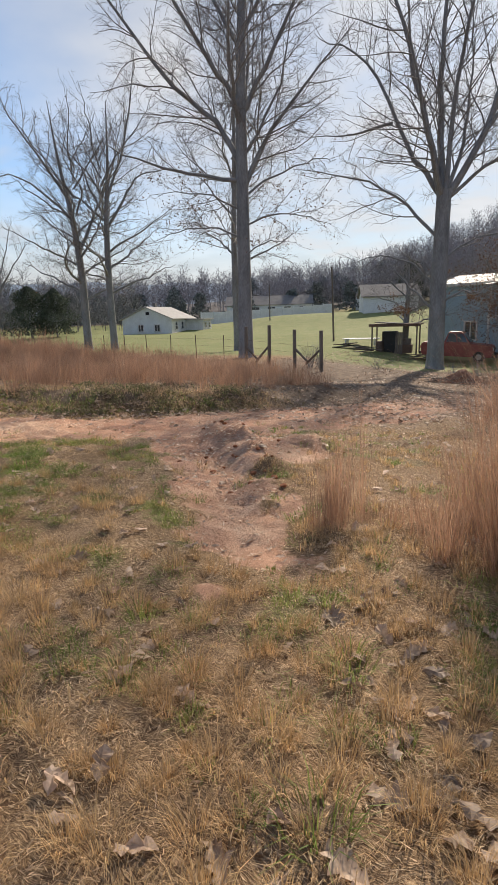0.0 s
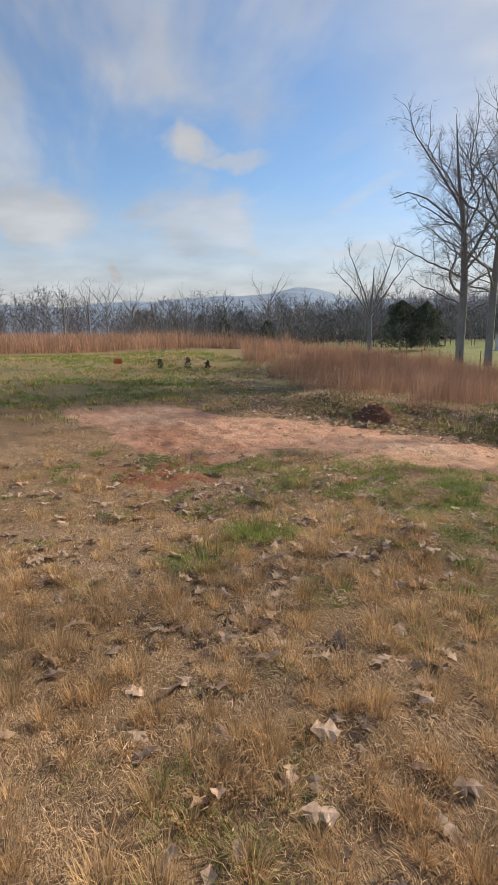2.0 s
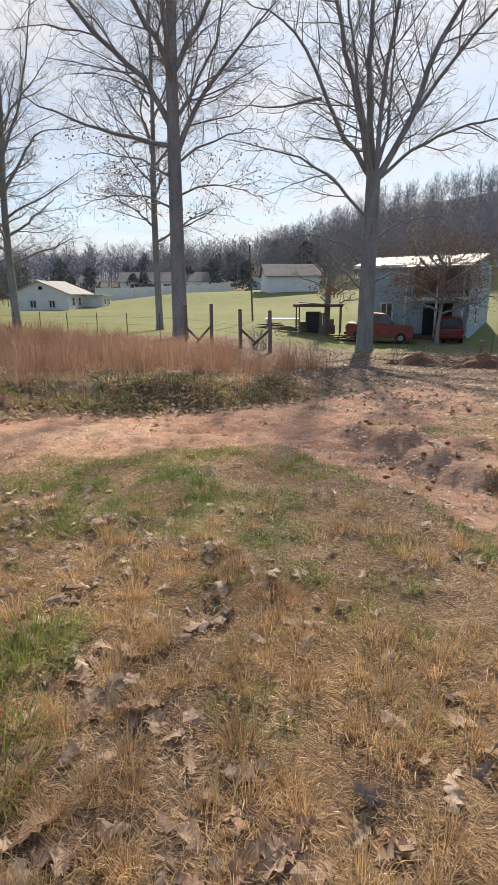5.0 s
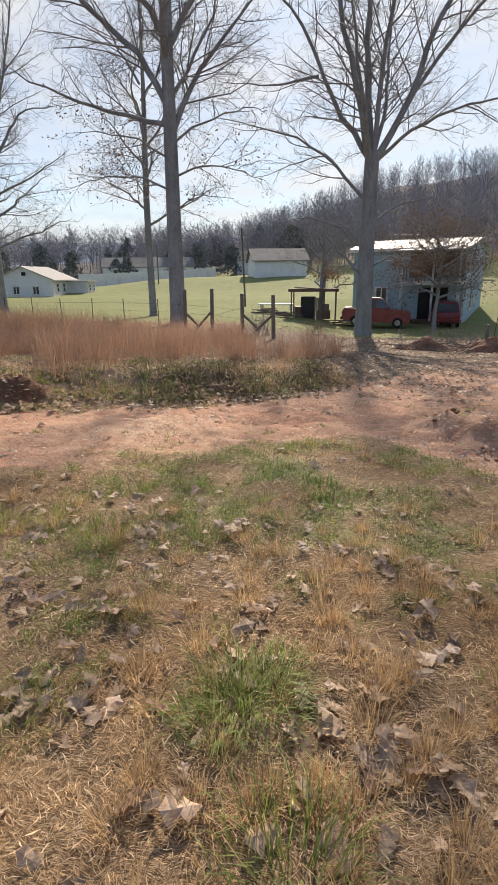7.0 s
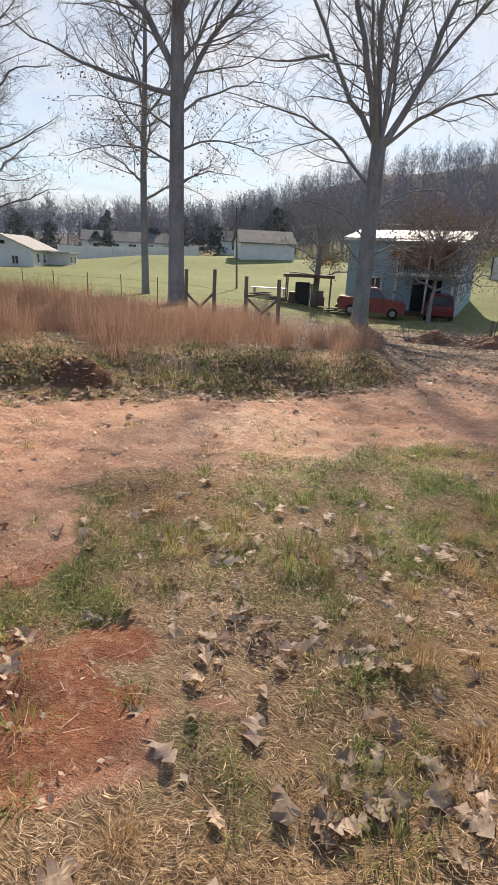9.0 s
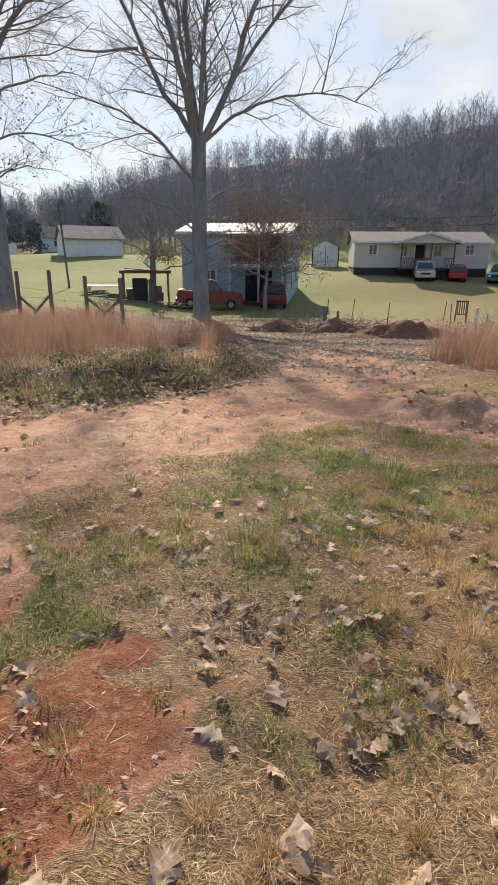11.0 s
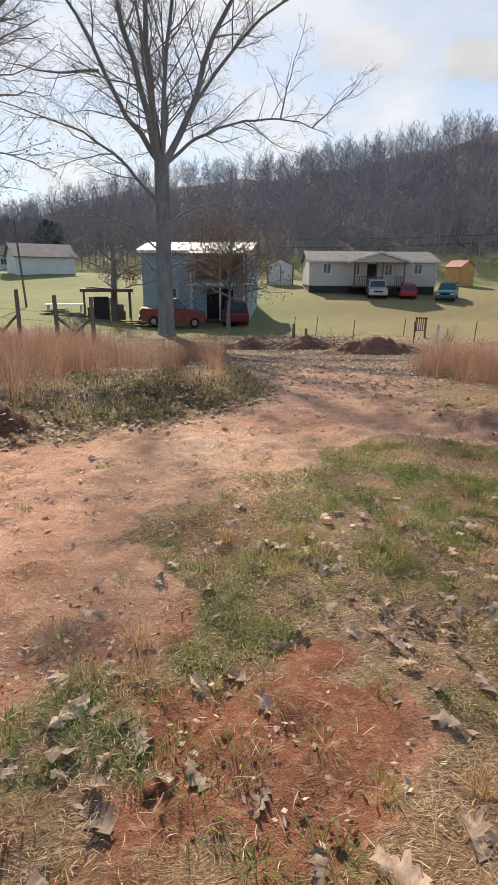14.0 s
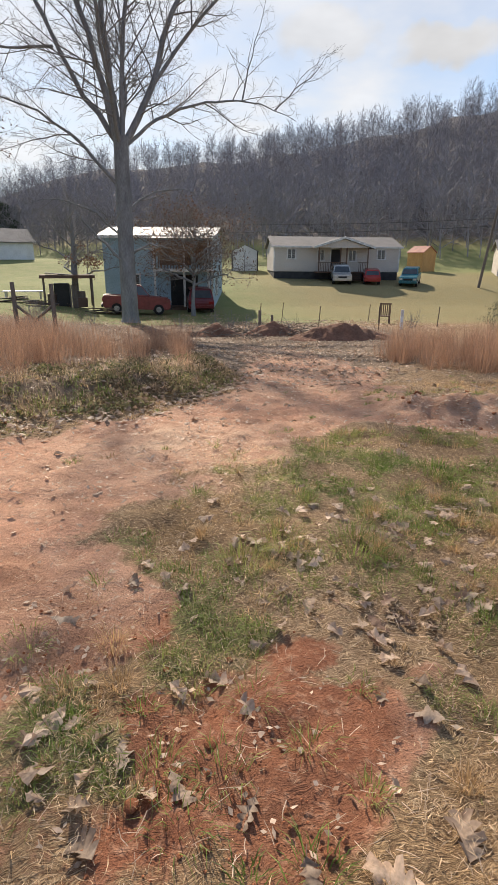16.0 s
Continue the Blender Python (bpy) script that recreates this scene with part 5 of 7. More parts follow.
gable_house("white_house", pose(-44, 118, ground_z(-40, 118), 0, 0, 20), 14, 8, 2.8, 4.8, WHITE, SHINGLE, "white house far behind the lawn", [(3, 1.6, 1.1, 1.1), (10, 1.6, 1.1, 1.1)], 6.5)
gable_house("pale_barn", pose(-27.2, 76.3, 1.2, 0, 0, 25), 7.6, 7, 2.3, 3.9, WHITE, SHINGLE, "pale low barn standing on the lawn", category="barn")


def blue_house():
    root = thing("blue_house", "pale blue two-storey house with tin roof and porch", "house", pose(-9.1, 43.0, -1.95, 0, 0, -14))
    L, D, e, r = 8.0, 6.4, 5.05, 5.7
    wall = prism([(0, -0.4), (D, -0.4), (D, e), (D / 2, r), (0, e)], 0, L)
    part("wall", wall, BLUE, root, "pale blue painted boards")
    laps = bmesh.new()
    for i in range(26):
        box(laps, L / 2, -0.012, 0.1 + i * 0.19, L, 0.03, 0.012)
    part("siding_lap", laps, BLUE, root)
    roof = part("roof", gable_roof(0, L, 0, D, e, r, 0.35, 0.08), TIN, root, "ribbed white tin roof")
    k = (r - e) / (D / 2)
    for i in range(18):
        x = -0.3 + i * (L + 0.6) / 17
        part("rib", prism([(-0.33, e - 0.33 * k + 0.08), (D / 2, r + 0.08), (D / 2, r + 0.115), (-0.33, e - 0.33 * k + 0.115)], x - 0.02, x + 0.02), TIN, roof)
    part("fascia", boxes((L / 2, -0.37, e - 0.1, L + 0.7, 0.05, 0.18)), TRIM, root, "white eave board")
    window(root, 2.2, 0, 1.75, 0.8, 1.2)
    p0, p1, out = 4.0, 8.0, 1.7
    porch = part("porch", boxes(((p0 + p1) / 2, -out / 2, 2.72, p1 - p0, out, 0.2)), TRIM, root, "two-level front porch with white beam")
    part("porch_floor", boxes(((p0 + p1) / 2, -out / 2, 0.12, p1 - p0, out, 0.24)), DECK, porch)
    # dark panel on the wall, added for the shaded depth of the lower porch
    part("doorway", boxes((5.9, -0.02, 1.3, 2.0, 0.04, 2.2)), DARK, root, "dark panel standing in for the porch's shade")
    part("lattice", boxes(((p0 + p1) / 2, -0.02, 3.9, p1 - p0 - 0.3, 0.04, 1.7)), DECK, root, "brown boarded upper porch wall")
    for px in (p0 + 0.1, p0 + 2.2, p1 - 0.1):
        part("porch_post", boxes((px, -out + 0.1, 1.3, 0.13, 0.13, 2.7)), TRIM, porch)
        part("porch_post", boxes((px, -out + 0.1, 3.8, 0.11, 0.11, 2.0)), TRIM, porch)
    for i in range(18):
        part("baluster", boxes((p0 + 0.2 + i * (p1 - p0 - 0.4) / 17, -out + 0.1, 3.25, 0.05, 0.05, 0.9)), DECK, porch)
    part("handrail", boxes(((p0 + p1) / 2, -out + 0.1, 3.73, p1 - p0, 0.09, 0.07)), DECK, porch)
    part("porch_roof", prism([(-out - 0.3, e - 0.28), (-0.3, e - 0.14), (-0.3, e - 0.06), (-out - 0.3, e - 0.2)], p0 - 0.2, p1 + 0.2), TIN, porch, "tin porch roof")
    side_window(root, L, 2.0, 4.0, 0.7, 1.1)
    side_window(root, L, 2.0, 1.5, 0.7, 1.1)
    part("corner_trim", boxes((L - 0.03, -0.02, 2.3, 0.12, 0.06, 5.2)), TRIM, root)
    return root


blue_house()


def garden_shed(x, y, turn, w, d, e, r, wall, roof, label):
    root = thing("garden_shed", label, "shed", pose(x, y, ground_z(x, y) - 0.03, 0, 0, turn))
    body = prism([(-w / 2, 0), (w / 2, 0), (w / 2, e), (0, r), (-w / 2, e)], 0, d)
    body.transform(Matrix.Rotation(radians(90), 4, "Z"))
    part("wall", body, wall, root)
    rf = gable_roof(0, d, -w / 2, w / 2, e, r, 0.12, 0.06)
    rf.transform(Matrix.Rotation(radians(90), 4, "Z"))
    part("roof", rf, roof, root)
    return root


sh = garden_shed(5.0, 63.1, -8, 2.9, 2.6, 2.1, 2.75, WHITE, SHINGLE, "small white garden shed with dark edging")
part("door", boxes((-0.55, -0.03, 1.0, 1.05, 0.05, 1.9)), WHITE, sh)
part("door", boxes((0.55, -0.03, 1.0, 1.05, 0.05, 1.9)), WHITE, sh)
for spec in ((-1.42, -0.03, 1.05, 0.12, 0.08, 2.1), (1.42, -0.03, 1.05, 0.12, 0.08, 2.1), (0, -0.05, 1.0, 0.07, 0.06, 2.0)):
    part("edging", boxes(spec), DARK, sh)
garden_shed(27.6, 63.5, 24, 2.4, 2.3, 2.2, 2.9, ORANGE, REDROOF, "raw orange-brown wooden shed with red roof")


def lean_to():
    x, y = -11.1, 37.9
    root = thing("lean_to", "rough open lean-to of poles with flat dark roof", "shelter", pose(x, y, ground_z(x, y), 0, 0, 8))
    for px, py in ((-1.5, 0), (1.5, 0), (-1.5, 1.8), (1.5, 1.8)):
        part("post", boxes((px, py, 0.95, 0.09, 0.09, 1.95)), POST, root)
    part("roof", boxes((0, 0.9, 1.98, 3.4, 2.2, 0.1), (0, -0.2, 1.9, 3.4, 0.08, 0.12)), DECK, root, "flat dark board roof")
    part("cabinet", boxes((-0.4, 0.9, 0.75, 1.0, 0.8, 1.5), bevel=0.03), BLACK, root, "dark upright cabinet")
    part("crate", boxes((0.7, 0.6, 0.3, 0.9, 0.7, 0.6), bevel=0.02), DECK, root)
    part("crate", boxes((0.75, 0.65, 0.8, 0.6, 0.5, 0.4), bevel=0.02), POST, root)
    bm = bmesh.new()
    rod(bm, (-1.05, 0.5, 0), (-1.05, 0.5, 0.85), 0.28, 0.28, 16)
    part("barrel", bm, STEEL, root, "rusty steel barrel")
    for i in range(4):
        part("leaning_board", box(bmesh.new(), 0.1 + i * 0.13, 0.25, 0.7, 0.11, 0.03, 1.5, Matrix.Rotation(radians(-14 + 3 * i), 4, "X")), POST, root)
    part("rafter", boxes((-1.5, 0.9, 1.88, 0.08, 2.2, 0.1)), POST, root)
    part("rafter", boxes((1.5, 0.9, 1.88, 0.08, 2.2, 0.1)), POST, root)
    part("roof_sheet", box(bmesh.new(), -0.5, 0.8, 2.09, 1.7, 1.6, 0.04, Matrix.Rotation(radians(4), 4, "Y")), DARK, root, "dark tar sheet")
    return root


lean_to()
tb = boxes((0, 0, 0.5, 2.6, 1.1, 0.06), (-1.1, 0, 0.24, 0.08, 0.9, 0.5), (1.1, 0, 0.24, 0.08, 0.9, 0.5))
ob = tagged(part("outdoor_table", tb, WHITE), "low white table beside the lean-to", "table")
ob.matrix_basis = pose(-14.4, 40.5, ground_z(-14.4, 40.5), 0, 0, 5)

# ---- vehicles ----


def vehicle(name, m, paint, label, length=4.6, width=1.8, tall=1.75, cab=(0.22, 0.98), hood=0.95, bed=False, group=""):
    """x runs from the nose to the tail."""
    root = thing(name, label, "car", m, group)
    w = width / 2
    c0, c1 = cab[0] * length, cab[1] * length
    prof = [(0.0, 0.42), (0.03, hood * 0.86), (0.14, hood * 0.93), (c0, hood), (length - 0.05, hood), (length, hood * 0.8), (length, 0.42), (length - 0.2, 0.3), (0.2, 0.3)]
    body = bmesh.new()
    a, b = [body.verts.new((x, -w, z)) for x, z in prof], [body.verts.new((x, w, z)) for x, z in prof]
    for i in range(len(prof)):
        body.faces.new((a[i], a[(i + 1) % len(prof)], b[(i + 1) % len(prof)], b[i]))
    body.faces.new(a[::-1]), body.faces.new(b)
    bmesh.ops.recalc_face_normals(body, faces=body.faces)
    bmesh.ops.bevel(body, geom=body.edges[:], offset=0.05, segments=2, affect="EDGES")
    part("body", body, paint, root)
    cabin = bmesh.new()
    k = 0.62
    tops = [(c0 + k, tall), (c1 - 0.25, tall), (c1, hood - 0.02), (c0, hood - 0.02)]
    a, b = [], []
    for x, z in tops:
        s = w * (0.8 if z == tall else 0.97)
        a.append(cabin.verts.new((x, -s, z)))
        b.append(cabin.verts.new((x, s, z)))
    for i in range(4):
        cabin.faces.new((a[i], a[(i + 1) % 4], b[(i + 1) % 4], b[i]))
    cabin.faces.new(a[::-1]), cabin.faces.new(b)
    bmesh.ops.recalc_face_normals(cabin, faces=cabin.faces)
    bmesh.ops.bevel(cabin, geom=cabin.edges[:], offset=0.05, segments=2, affect="EDGES")
    cb = part("cabin", cabin, paint, root)

    def slab(name, quad, push, parent):
        bm = bmesh.new()
        q = [Vector(p) for p in quad]
        n = (q[1] - q[0]).cross(q[2] - q[0]).normalized() * push
        f, g = [bm.verts.new(p + n) for p in q], [bm.verts.new(p - n * 0.5) for p in q]
        bm.faces.new(f), bm.faces.new(g[::-1])
        for i in range(4):
            bm.faces.new((f[i], g[i], g[(i + 1) % 4], f[(i + 1) % 4]))
        part(name, bm, GLASS, parent, "dark glass")

    h0, h1 = hood + 0.08, tall - 0.1
    fx = lambda z: c0 + k * (z - hood) / (tall - hood)
    rx = lambda z: c1 - 0.25 * (z - hood) / (tall - hood)
    sy = lambda z: w * (0.97 - 0.17 * (z - hood) / (tall - hood))
    slab("windscreen", [(fx(h0), -sy(h0) * 0.9, h0), (fx(h0), sy(h0) * 0.9, h0), (fx(h1), sy(h1) * 0.88, h1), (fx(h1), -sy(h1) * 0.88, h1)], -0.015, cb)
    slab("rear_window", [(rx(h0), -sy(h0) * 0.85, h0), (rx(h0), sy(h0) * 0.85, h0), (rx(h1), sy(h1) * 0.83, h1), (rx(h1), -sy(h1) * 0.83, h1)], 0.015, cb)
    for s in (-1, 1):
        n = 3 if c1 - c0 > 2.6 else 2
        for i in range(n):
            u0, u1 = 0.06 + i * 0.9 / n, 0.02 + (i + 1) * 0.9 / n
            lo = [fx(h0) + (rx(h0) - fx(h0)) * u for u in (u0, u1)]
            hi = [fx(h1) + (rx(h1) - fx(h1)) * u for u in (u0, u1)]
            slab("side_window", [(lo[0], s * sy(h0), h0), (lo[1], s * sy(h0), h0), (hi[1], s * sy(h1), h1), (hi[0], s * sy(h1), h1)], 0.015 * s, cb)
    for ex in (0.0, length):
        s = -1 if ex == 0 else 1
        part("bumper", boxes((ex + s * 0.03, 0, 0.47, 0.14, width * 0.96, 0.2), bevel=0.03), paint if not bed else BLACK, root)
        for side in (-1, 1):
            part("headlight" if ex == 0 else "tail_light", boxes((ex + s * 0.012, side * w * 0.76, hood * 0.74, 0.06, w * 0.36, 0.17), bevel=0.015), LAMP if ex == 0 else TAIL, root)
    part("grille", boxes((-0.01, 0, hood * 0.72, 0.05, w * 0.95, 0.16)), BLACK, root)
    for wx in (length * 0.18, length * 0.8):
        for s in (-1, 1):
            bm = bmesh.new()
            rod(bm, (wx, s * (w - 0.2), 0.33), (wx, s * (w + 0.02), 0.33), 0.33, 0.33, 18)
            wheel = part("wheel", bm, RUBBER, root, "black tyre")
            bm = bmesh.new()
            rod(bm, (wx, s * (w - 0.02), 0.33), (wx, s * (w + 0.035), 0.33), 0.19, 0.17, 14)
            part("rim", bm, RIM, wheel)
    return root


def park(x, y, turn, length=4.5):
    """Nose at x, y; the car tilts with the ground below it."""
    tx, ty = x + length * math.cos(radians(turn)), y + length * math.sin(radians(turn))
    z0, z1 = ground_z(x, y), ground_z(tx, ty)
    return pose(x, y, z0, 0, -math.degrees(math.atan2(z1 - z0, length)), turn)


CARS = "cars before the mobile home"
vehicle("minivan", park(12.0, 50.3, 76), SILVER, "silver minivan parked nose-out on the grass", 4.5, 1.72, 1.62, (0.2, 0.99), 0.95, group=CARS)
vehicle("hatchback", park(16.0, 53.6, -108), RED_CAR, "small bright red hatchback parked on the grass", 3.6, 1.55, 1.38, (0.24, 0.99), 0.85, group=CARS)
vehicle("off_road_car", park(17.9, 49.0, 58), TEAL, "teal sport utility vehicle parked on the grass", 4.1, 1.65, 1.55, (0.34, 0.97), 0.98, group=CARS)
vehicle("estate_car", park(-2.4, 41.9, -92), MAROON, "dark red estate car parked before the porch", 4.4, 1.75, 1.6, (0.22, 0.99), 0.95)
# dull red, darkened further to stand for the tree's shade on it
FADED_SHADED_RED = material("faded red paint with shade", (0.22, 0.05, 0.042), 0.42, 0.0, spots=(0.24, 0.05, 0.042), scale=1, fine=5, bump=0, spec=0.4)
vehicle("pickup_truck", park(-4.7, 37.6, 183), FADED_SHADED_RED, "faded red pickup beneath the forked tree, tree shade in its paint", 4.3, 1.8, 1.82, (0.3, 0.68), 1.12, bed=True)

# ---- grasses and leaves ----


def lying_straw(x, y, half_w, length, rise, seed):
    """Flat bits of straw, one kite to each, lying at all angles."""
    g = np.random.default_rng(seed)
    n = len(x)
    a, tilt, long = g.uniform(0, 2 * np.pi, n), g.normal(0.08, 0.16, n), length * g.uniform(0.45, 1.35, n)
    u = np.stack([np.cos(a), np.sin(a), tilt], 1) * long[:, None]
    w = np.stack([-np.sin(a), np.cos(a), g.normal(0, 0.3, n)], 1) * (half_w * g.uniform(0.6, 1.3, n))[:, None]
    p = np.stack([x, y, height(x, y) + rise * g.uniform(0.1, 1, n)], 1)
    bow = np.stack([-np.sin(a), np.cos(a), np.full(n, 0.3)], 1) * (g.normal(0, 0.08, n) * long)[:, None]
    v = np.stack([p - u * 0.5, p + bow + w, p + u * 0.5, p + bow - w], 1).reshape(-1, 3)
    i = np.arange(n)[:, None] * 4
    return v, np.concatenate([i + np.array([[0, 1, 3]]), i + np.array([[1, 2, 3]])])


def sow(n, seed, x0, x1, y0, y1, keep):
    """Random places in a box, kept by a share from 0 to 1."""
    g = np.random.default_rng(seed)
    x, y = g.uniform(x0, x1, n), g.uniform(y0, y1, n)
    k = g.uniform(0, 1, n) < keep(x, y)
    return x[k], y[k]


def sedge_place(x, y):
    """Broom sedge: on the bank's crest and the field behind it, and along the drive's right side."""
    crest = ss(0.9, 2.3, y - foot_y(x) + 0.8 * (fbm(x * 0.7, y * 0.7, 55) - 0.5)) * ss(-4.9, -6.0, x) * ss(-33, -28, x) * ss(15, 12.5, y - 0.28 * (x + 6) - 7.5 * ss(-7.5, -10.5, x))
    open_lawn = ss(-10.3, -10.9, x) * ss(0.5, -0.3, y - 4.3 + 0.39 * (x + 11))
    right = ss(-0.05, 0.15, x - np.interp(y, [3, 5, 7.5, 8.8, 11, 16], [-1.1, -0.6, -0.6, -1.3, -1.3, 0.7])) * ss(3.0, 3.2, y) * ss(16, 14, y)
    return np.maximum(crest * (1 - open_lawn), right * np.where(y > 8.6, 1.0, np.where(y > 4.4, 0.12, np.where(x > -0.42, 1.0, 0.06))))


def plant(name, mat, label, category, sets):
    V, F, n = [], [], 0
    for v, f in sets:
        V.append(v)
        F.append(f + n)
        n += len(v)
    return tagged(new(name, mesh_from(name, np.concatenate(V), np.concatenate(F), mat)), label, category, kind="stuff")


def tufts(x, y, per, radius, tall, seed):
    """Places and sizes of blades that spring from tufts and spread outwards."""
    g = np.random.default_rng(seed)
    n = len(x)
    size = np.repeat(g.uniform(0.55, 1.3, n), per)
    a, r = g.uniform(0, 2 * np.pi, n * per), np.sqrt(g.uniform(0, 1, n * per)) * radius * size
    return np.repeat(x, per) + np.cos(a) * r, np.repeat(y, per) + np.sin(a) * r, tall * size, a, r / (radius * size)


def tuft_blades(x, y, per, radius, tall, width, seed, spread=0.8):
    g = np.random.default_rng(seed + 1)
    px, py, h, a, s = tufts(x, y, per, radius, tall, seed)
    n = len(px)
    h = h * g.uniform(0.4, 1.15, n)
    a = a + g.normal(0, 0.5, n)
    out = np.stack([np.cos(a), np.sin(a), np.zeros(n)], 1) * (spread * (0.25 + 0.75 * s) * g.uniform(0.5, 1.3, n))[:, None]
    side = np.stack([-np.sin(a), np.cos(a), np.zeros(n)], 1) * (width * g.uniform(0.6, 1.3, n))[:, None]
    p = np.stack([px, py, height(px, py) - 0.004], 1)
    up = np.array([0, 0, 1.0])
    mid = p + out * (h * 0.4)[:, None] + up * (h * 0.6)[:, None]
    tip = p + out * (h * 1.05)[:, None] + up * (h * np.clip(1.05 - 0.45 * np.linalg.norm(out, axis=1), 0.25, 1))[:, None]
    v = np.stack([p - side, p + side, mid - side * 0.8, mid + side * 0.8, tip], 1).reshape(-1, 3)
    i = np.arange(n)[:, None] * 5
    return v, np.concatenate([i + np.array([[0, 1, 3]]), i + np.array([[0, 3, 2]]), i + np.array([[2, 3, 4]])])


def spaced(step, seed, x0, x1, y0, y1, keep):
    """Places about one step apart, kept by a share from 0 to 1."""
    g = np.random.default_rng(seed)
    x, y = np.meshgrid(np.arange(x0, x1, step), np.arange(y0, y1, step))
    x, y = x.ravel() + g.uniform(-0.48, 0.48, x.size) * step, y.ravel() + g.uniform(-0.48, 0.48, y.size) * step
    k = g.uniform(0, 1, x.size) < keep(x, y)
    return x[k], y[k]


def near_walk(x, y):
    """Ground that the walk looks down on."""
    return ((y > 0.8) | ((x < -1.5) & (y > -1.4))).astype(float)


def thin_on_clay(x, y):
    return 1 - 0.97 * ss(0.2, 0.55, soil(x, y))


def grasses():
    # flattened thatch, then standing tufts
    sets = []
    for n, seed, x0, x1, y0, y1, w in ((330000, 61, -8.0, 1.2, -1.4, 4.2, 0.0008), (80000, 62, -11.5, 2.0, 0.5, 8.0, 0.0020)):
        x, y = sow(n, seed, x0, x1, y0, y1, lambda x, y: near_walk(x, y) * thin_on_clay(x, y) * (0.3 + 0.7 * clumped(x, y, 3.2, 71, 0.38, 0.58)) * (1 - 0.1 * verdure(x, y)))
        sets.append(lying_straw(x, y, w, 0.036, 0.03, seed + 100))
    g = np.random.default_rng(115)
    x, y = -5.3 + g.normal(0, 0.3, 6000), 4.1 + g.normal(0, 0.24, 6000)
    sets.append(lying_straw(x, y, 0.0018, 0.05, 0.02, 116))
    plant("dry_thatch", THATCH, "flattened pale straw of last year's grass", "grass", sets)
    sets = []
    for n, seed, x0, x1, y0, y1, per, tall, w in ((3000, 60, -7.6, 1.2, -1.4, 3.4, 24, 0.045, 0.0010), (2600, 58, -11, 2.0, 0.5, 8.0, 16, 0.055, 0.0024)):
        x, y = sow(n, seed, x0, x1, y0, y1, lambda x, y: near_walk(x, y) * thin_on_clay(x, y) * (0.12 + 0.88 * clumped(x, y, 2.3, 72, 0.44, 0.58)) * (1 - 0.5 * verdure(x, y)))
        sets.append(tuft_blades(x, y, per, 0.05, tall, w, seed, 1.1))
    x, y = spaced(0.155, 57, -7.6, 1.2, -1.4, 3.5, lambda x, y: near_walk(x, y) * thin_on_clay(x, y) * (0.2 + 0.75 * clumped(x, y, 1.1, 72, 0.40, 0.56)) * (1 - 0.55 * verdure(x, y)) * (1 - 0.8 * ss(-3.9, -4.8, x)))
    sets.append(tuft_blades(x, y, 125, 0.048, 0.105, 0.0010, 57, 0.95))
    x, y = spaced(0.2, 56, -9.5, 1.2, 3.2, 6.5, lambda x, y: thin_on_clay(x, y) * 0.5 * (1 - 0.6 * verdure(x, y)) * (1 - 0.85 * ss(-3.2, -4.2, x)) * (1 - np.clip(bank(x, y) * 3, 0, 1)))
    sets.append(tuft_blades(x, y, 40, 0.05, 0.10, 0.0018, 56, 0.95))
    x, y = sow(1600, 110, -26, -9.5, -4, 7.5, lambda x, y: ss(-9.5, -11, x) * (1 - ss(0.2, 0.5, soil(x, y))) * ss(0.4, -0.2, y - 4.3 + 0.39 * (x + 11)) * (0.1 + 0.9 * clumped(x, y, 0.7, 111, 0.42, 0.6)))
    sets.append(tuft_blades(x, y, 12, 0.12, 0.12, 0.006, 112, 1.2))
    plant("dry_grass", STRAW, "golden tufts of dry winter grass on the clay", "grass", sets)
    sets = []
    for n, seed, x0, x1, y0, y1, per, w in ((8500, 63, -7.6, 0.9, -1.2, 4.8, 46, 0.0015), (5000, 64, -11, 1.0, 3.5, 8.5, 18, 0.0026)):
        x, y = sow(n, seed, x0, x1, y0, y1, lambda x, y: near_walk(x, y) * thin_on_clay(x, y) * np.clip(verdure(x, y) * (0.03 + 0.97 * clumped(x, y, 3.4, 73, 0.48, 0.58)) + 0.5 * clumped(x, y, 2.2, 74, 0.64, 0.72), 0, 1))
        sets.append(tuft_blades(x, y, per, 0.06, 0.058, w, seed, 1.3))
    x, y = sow(45000, 105, -8.0, 0.9, -1.2, 5.2, lambda x, y: near_walk(x, y) * thin_on_clay(x, y) * verdure(x, y) * (0.02 + 0.98 * clumped(x, y, 3.4, 73, 0.45, 0.6)))
    sets.append(lying_straw(x, y, 0.0016, 0.06, 0.04, 106))
    weeds = np.array(((-3.6, 6.6), (-3.4, 6.9), (-3.1, 7.2), (-3.7, 6.2), (-3.2, 6.6), (-2.9, 7.6), (-3.45, 6.45), (-3.25, 7.0), (-5.15, 5.0), (-5.0, 5.05), (-4.6, 5.6), (-5.6, 4.4), (-5.5, 4.3), (-6.0, 1.72), (-6.28, 1.3), (-6.5, 1.62), (-5.72, 1.3), (-6.62, 1.9), (-6.4, 1.75), (-6.12, 1.12), (-3.3, 6.3), (-3.0, 6.1), (-2.2, 4.2), (-1.7, 3.9), (-6.2, 1.85), (-5.85, 1.5), (-6.35, 1.5), (-5.95, 1.1), (-6.75, 1.5), (-6.9, 1.65), (-6.15, 1.45), (-5.6, 1.7), (-6.85, 2.15), (-6.6, 2.6)))
    sets.append(tuft_blades(weeds[:, 0], weeds[:, 1], 60, 0.07, 0.06, 0.0018, 85, 1.3))
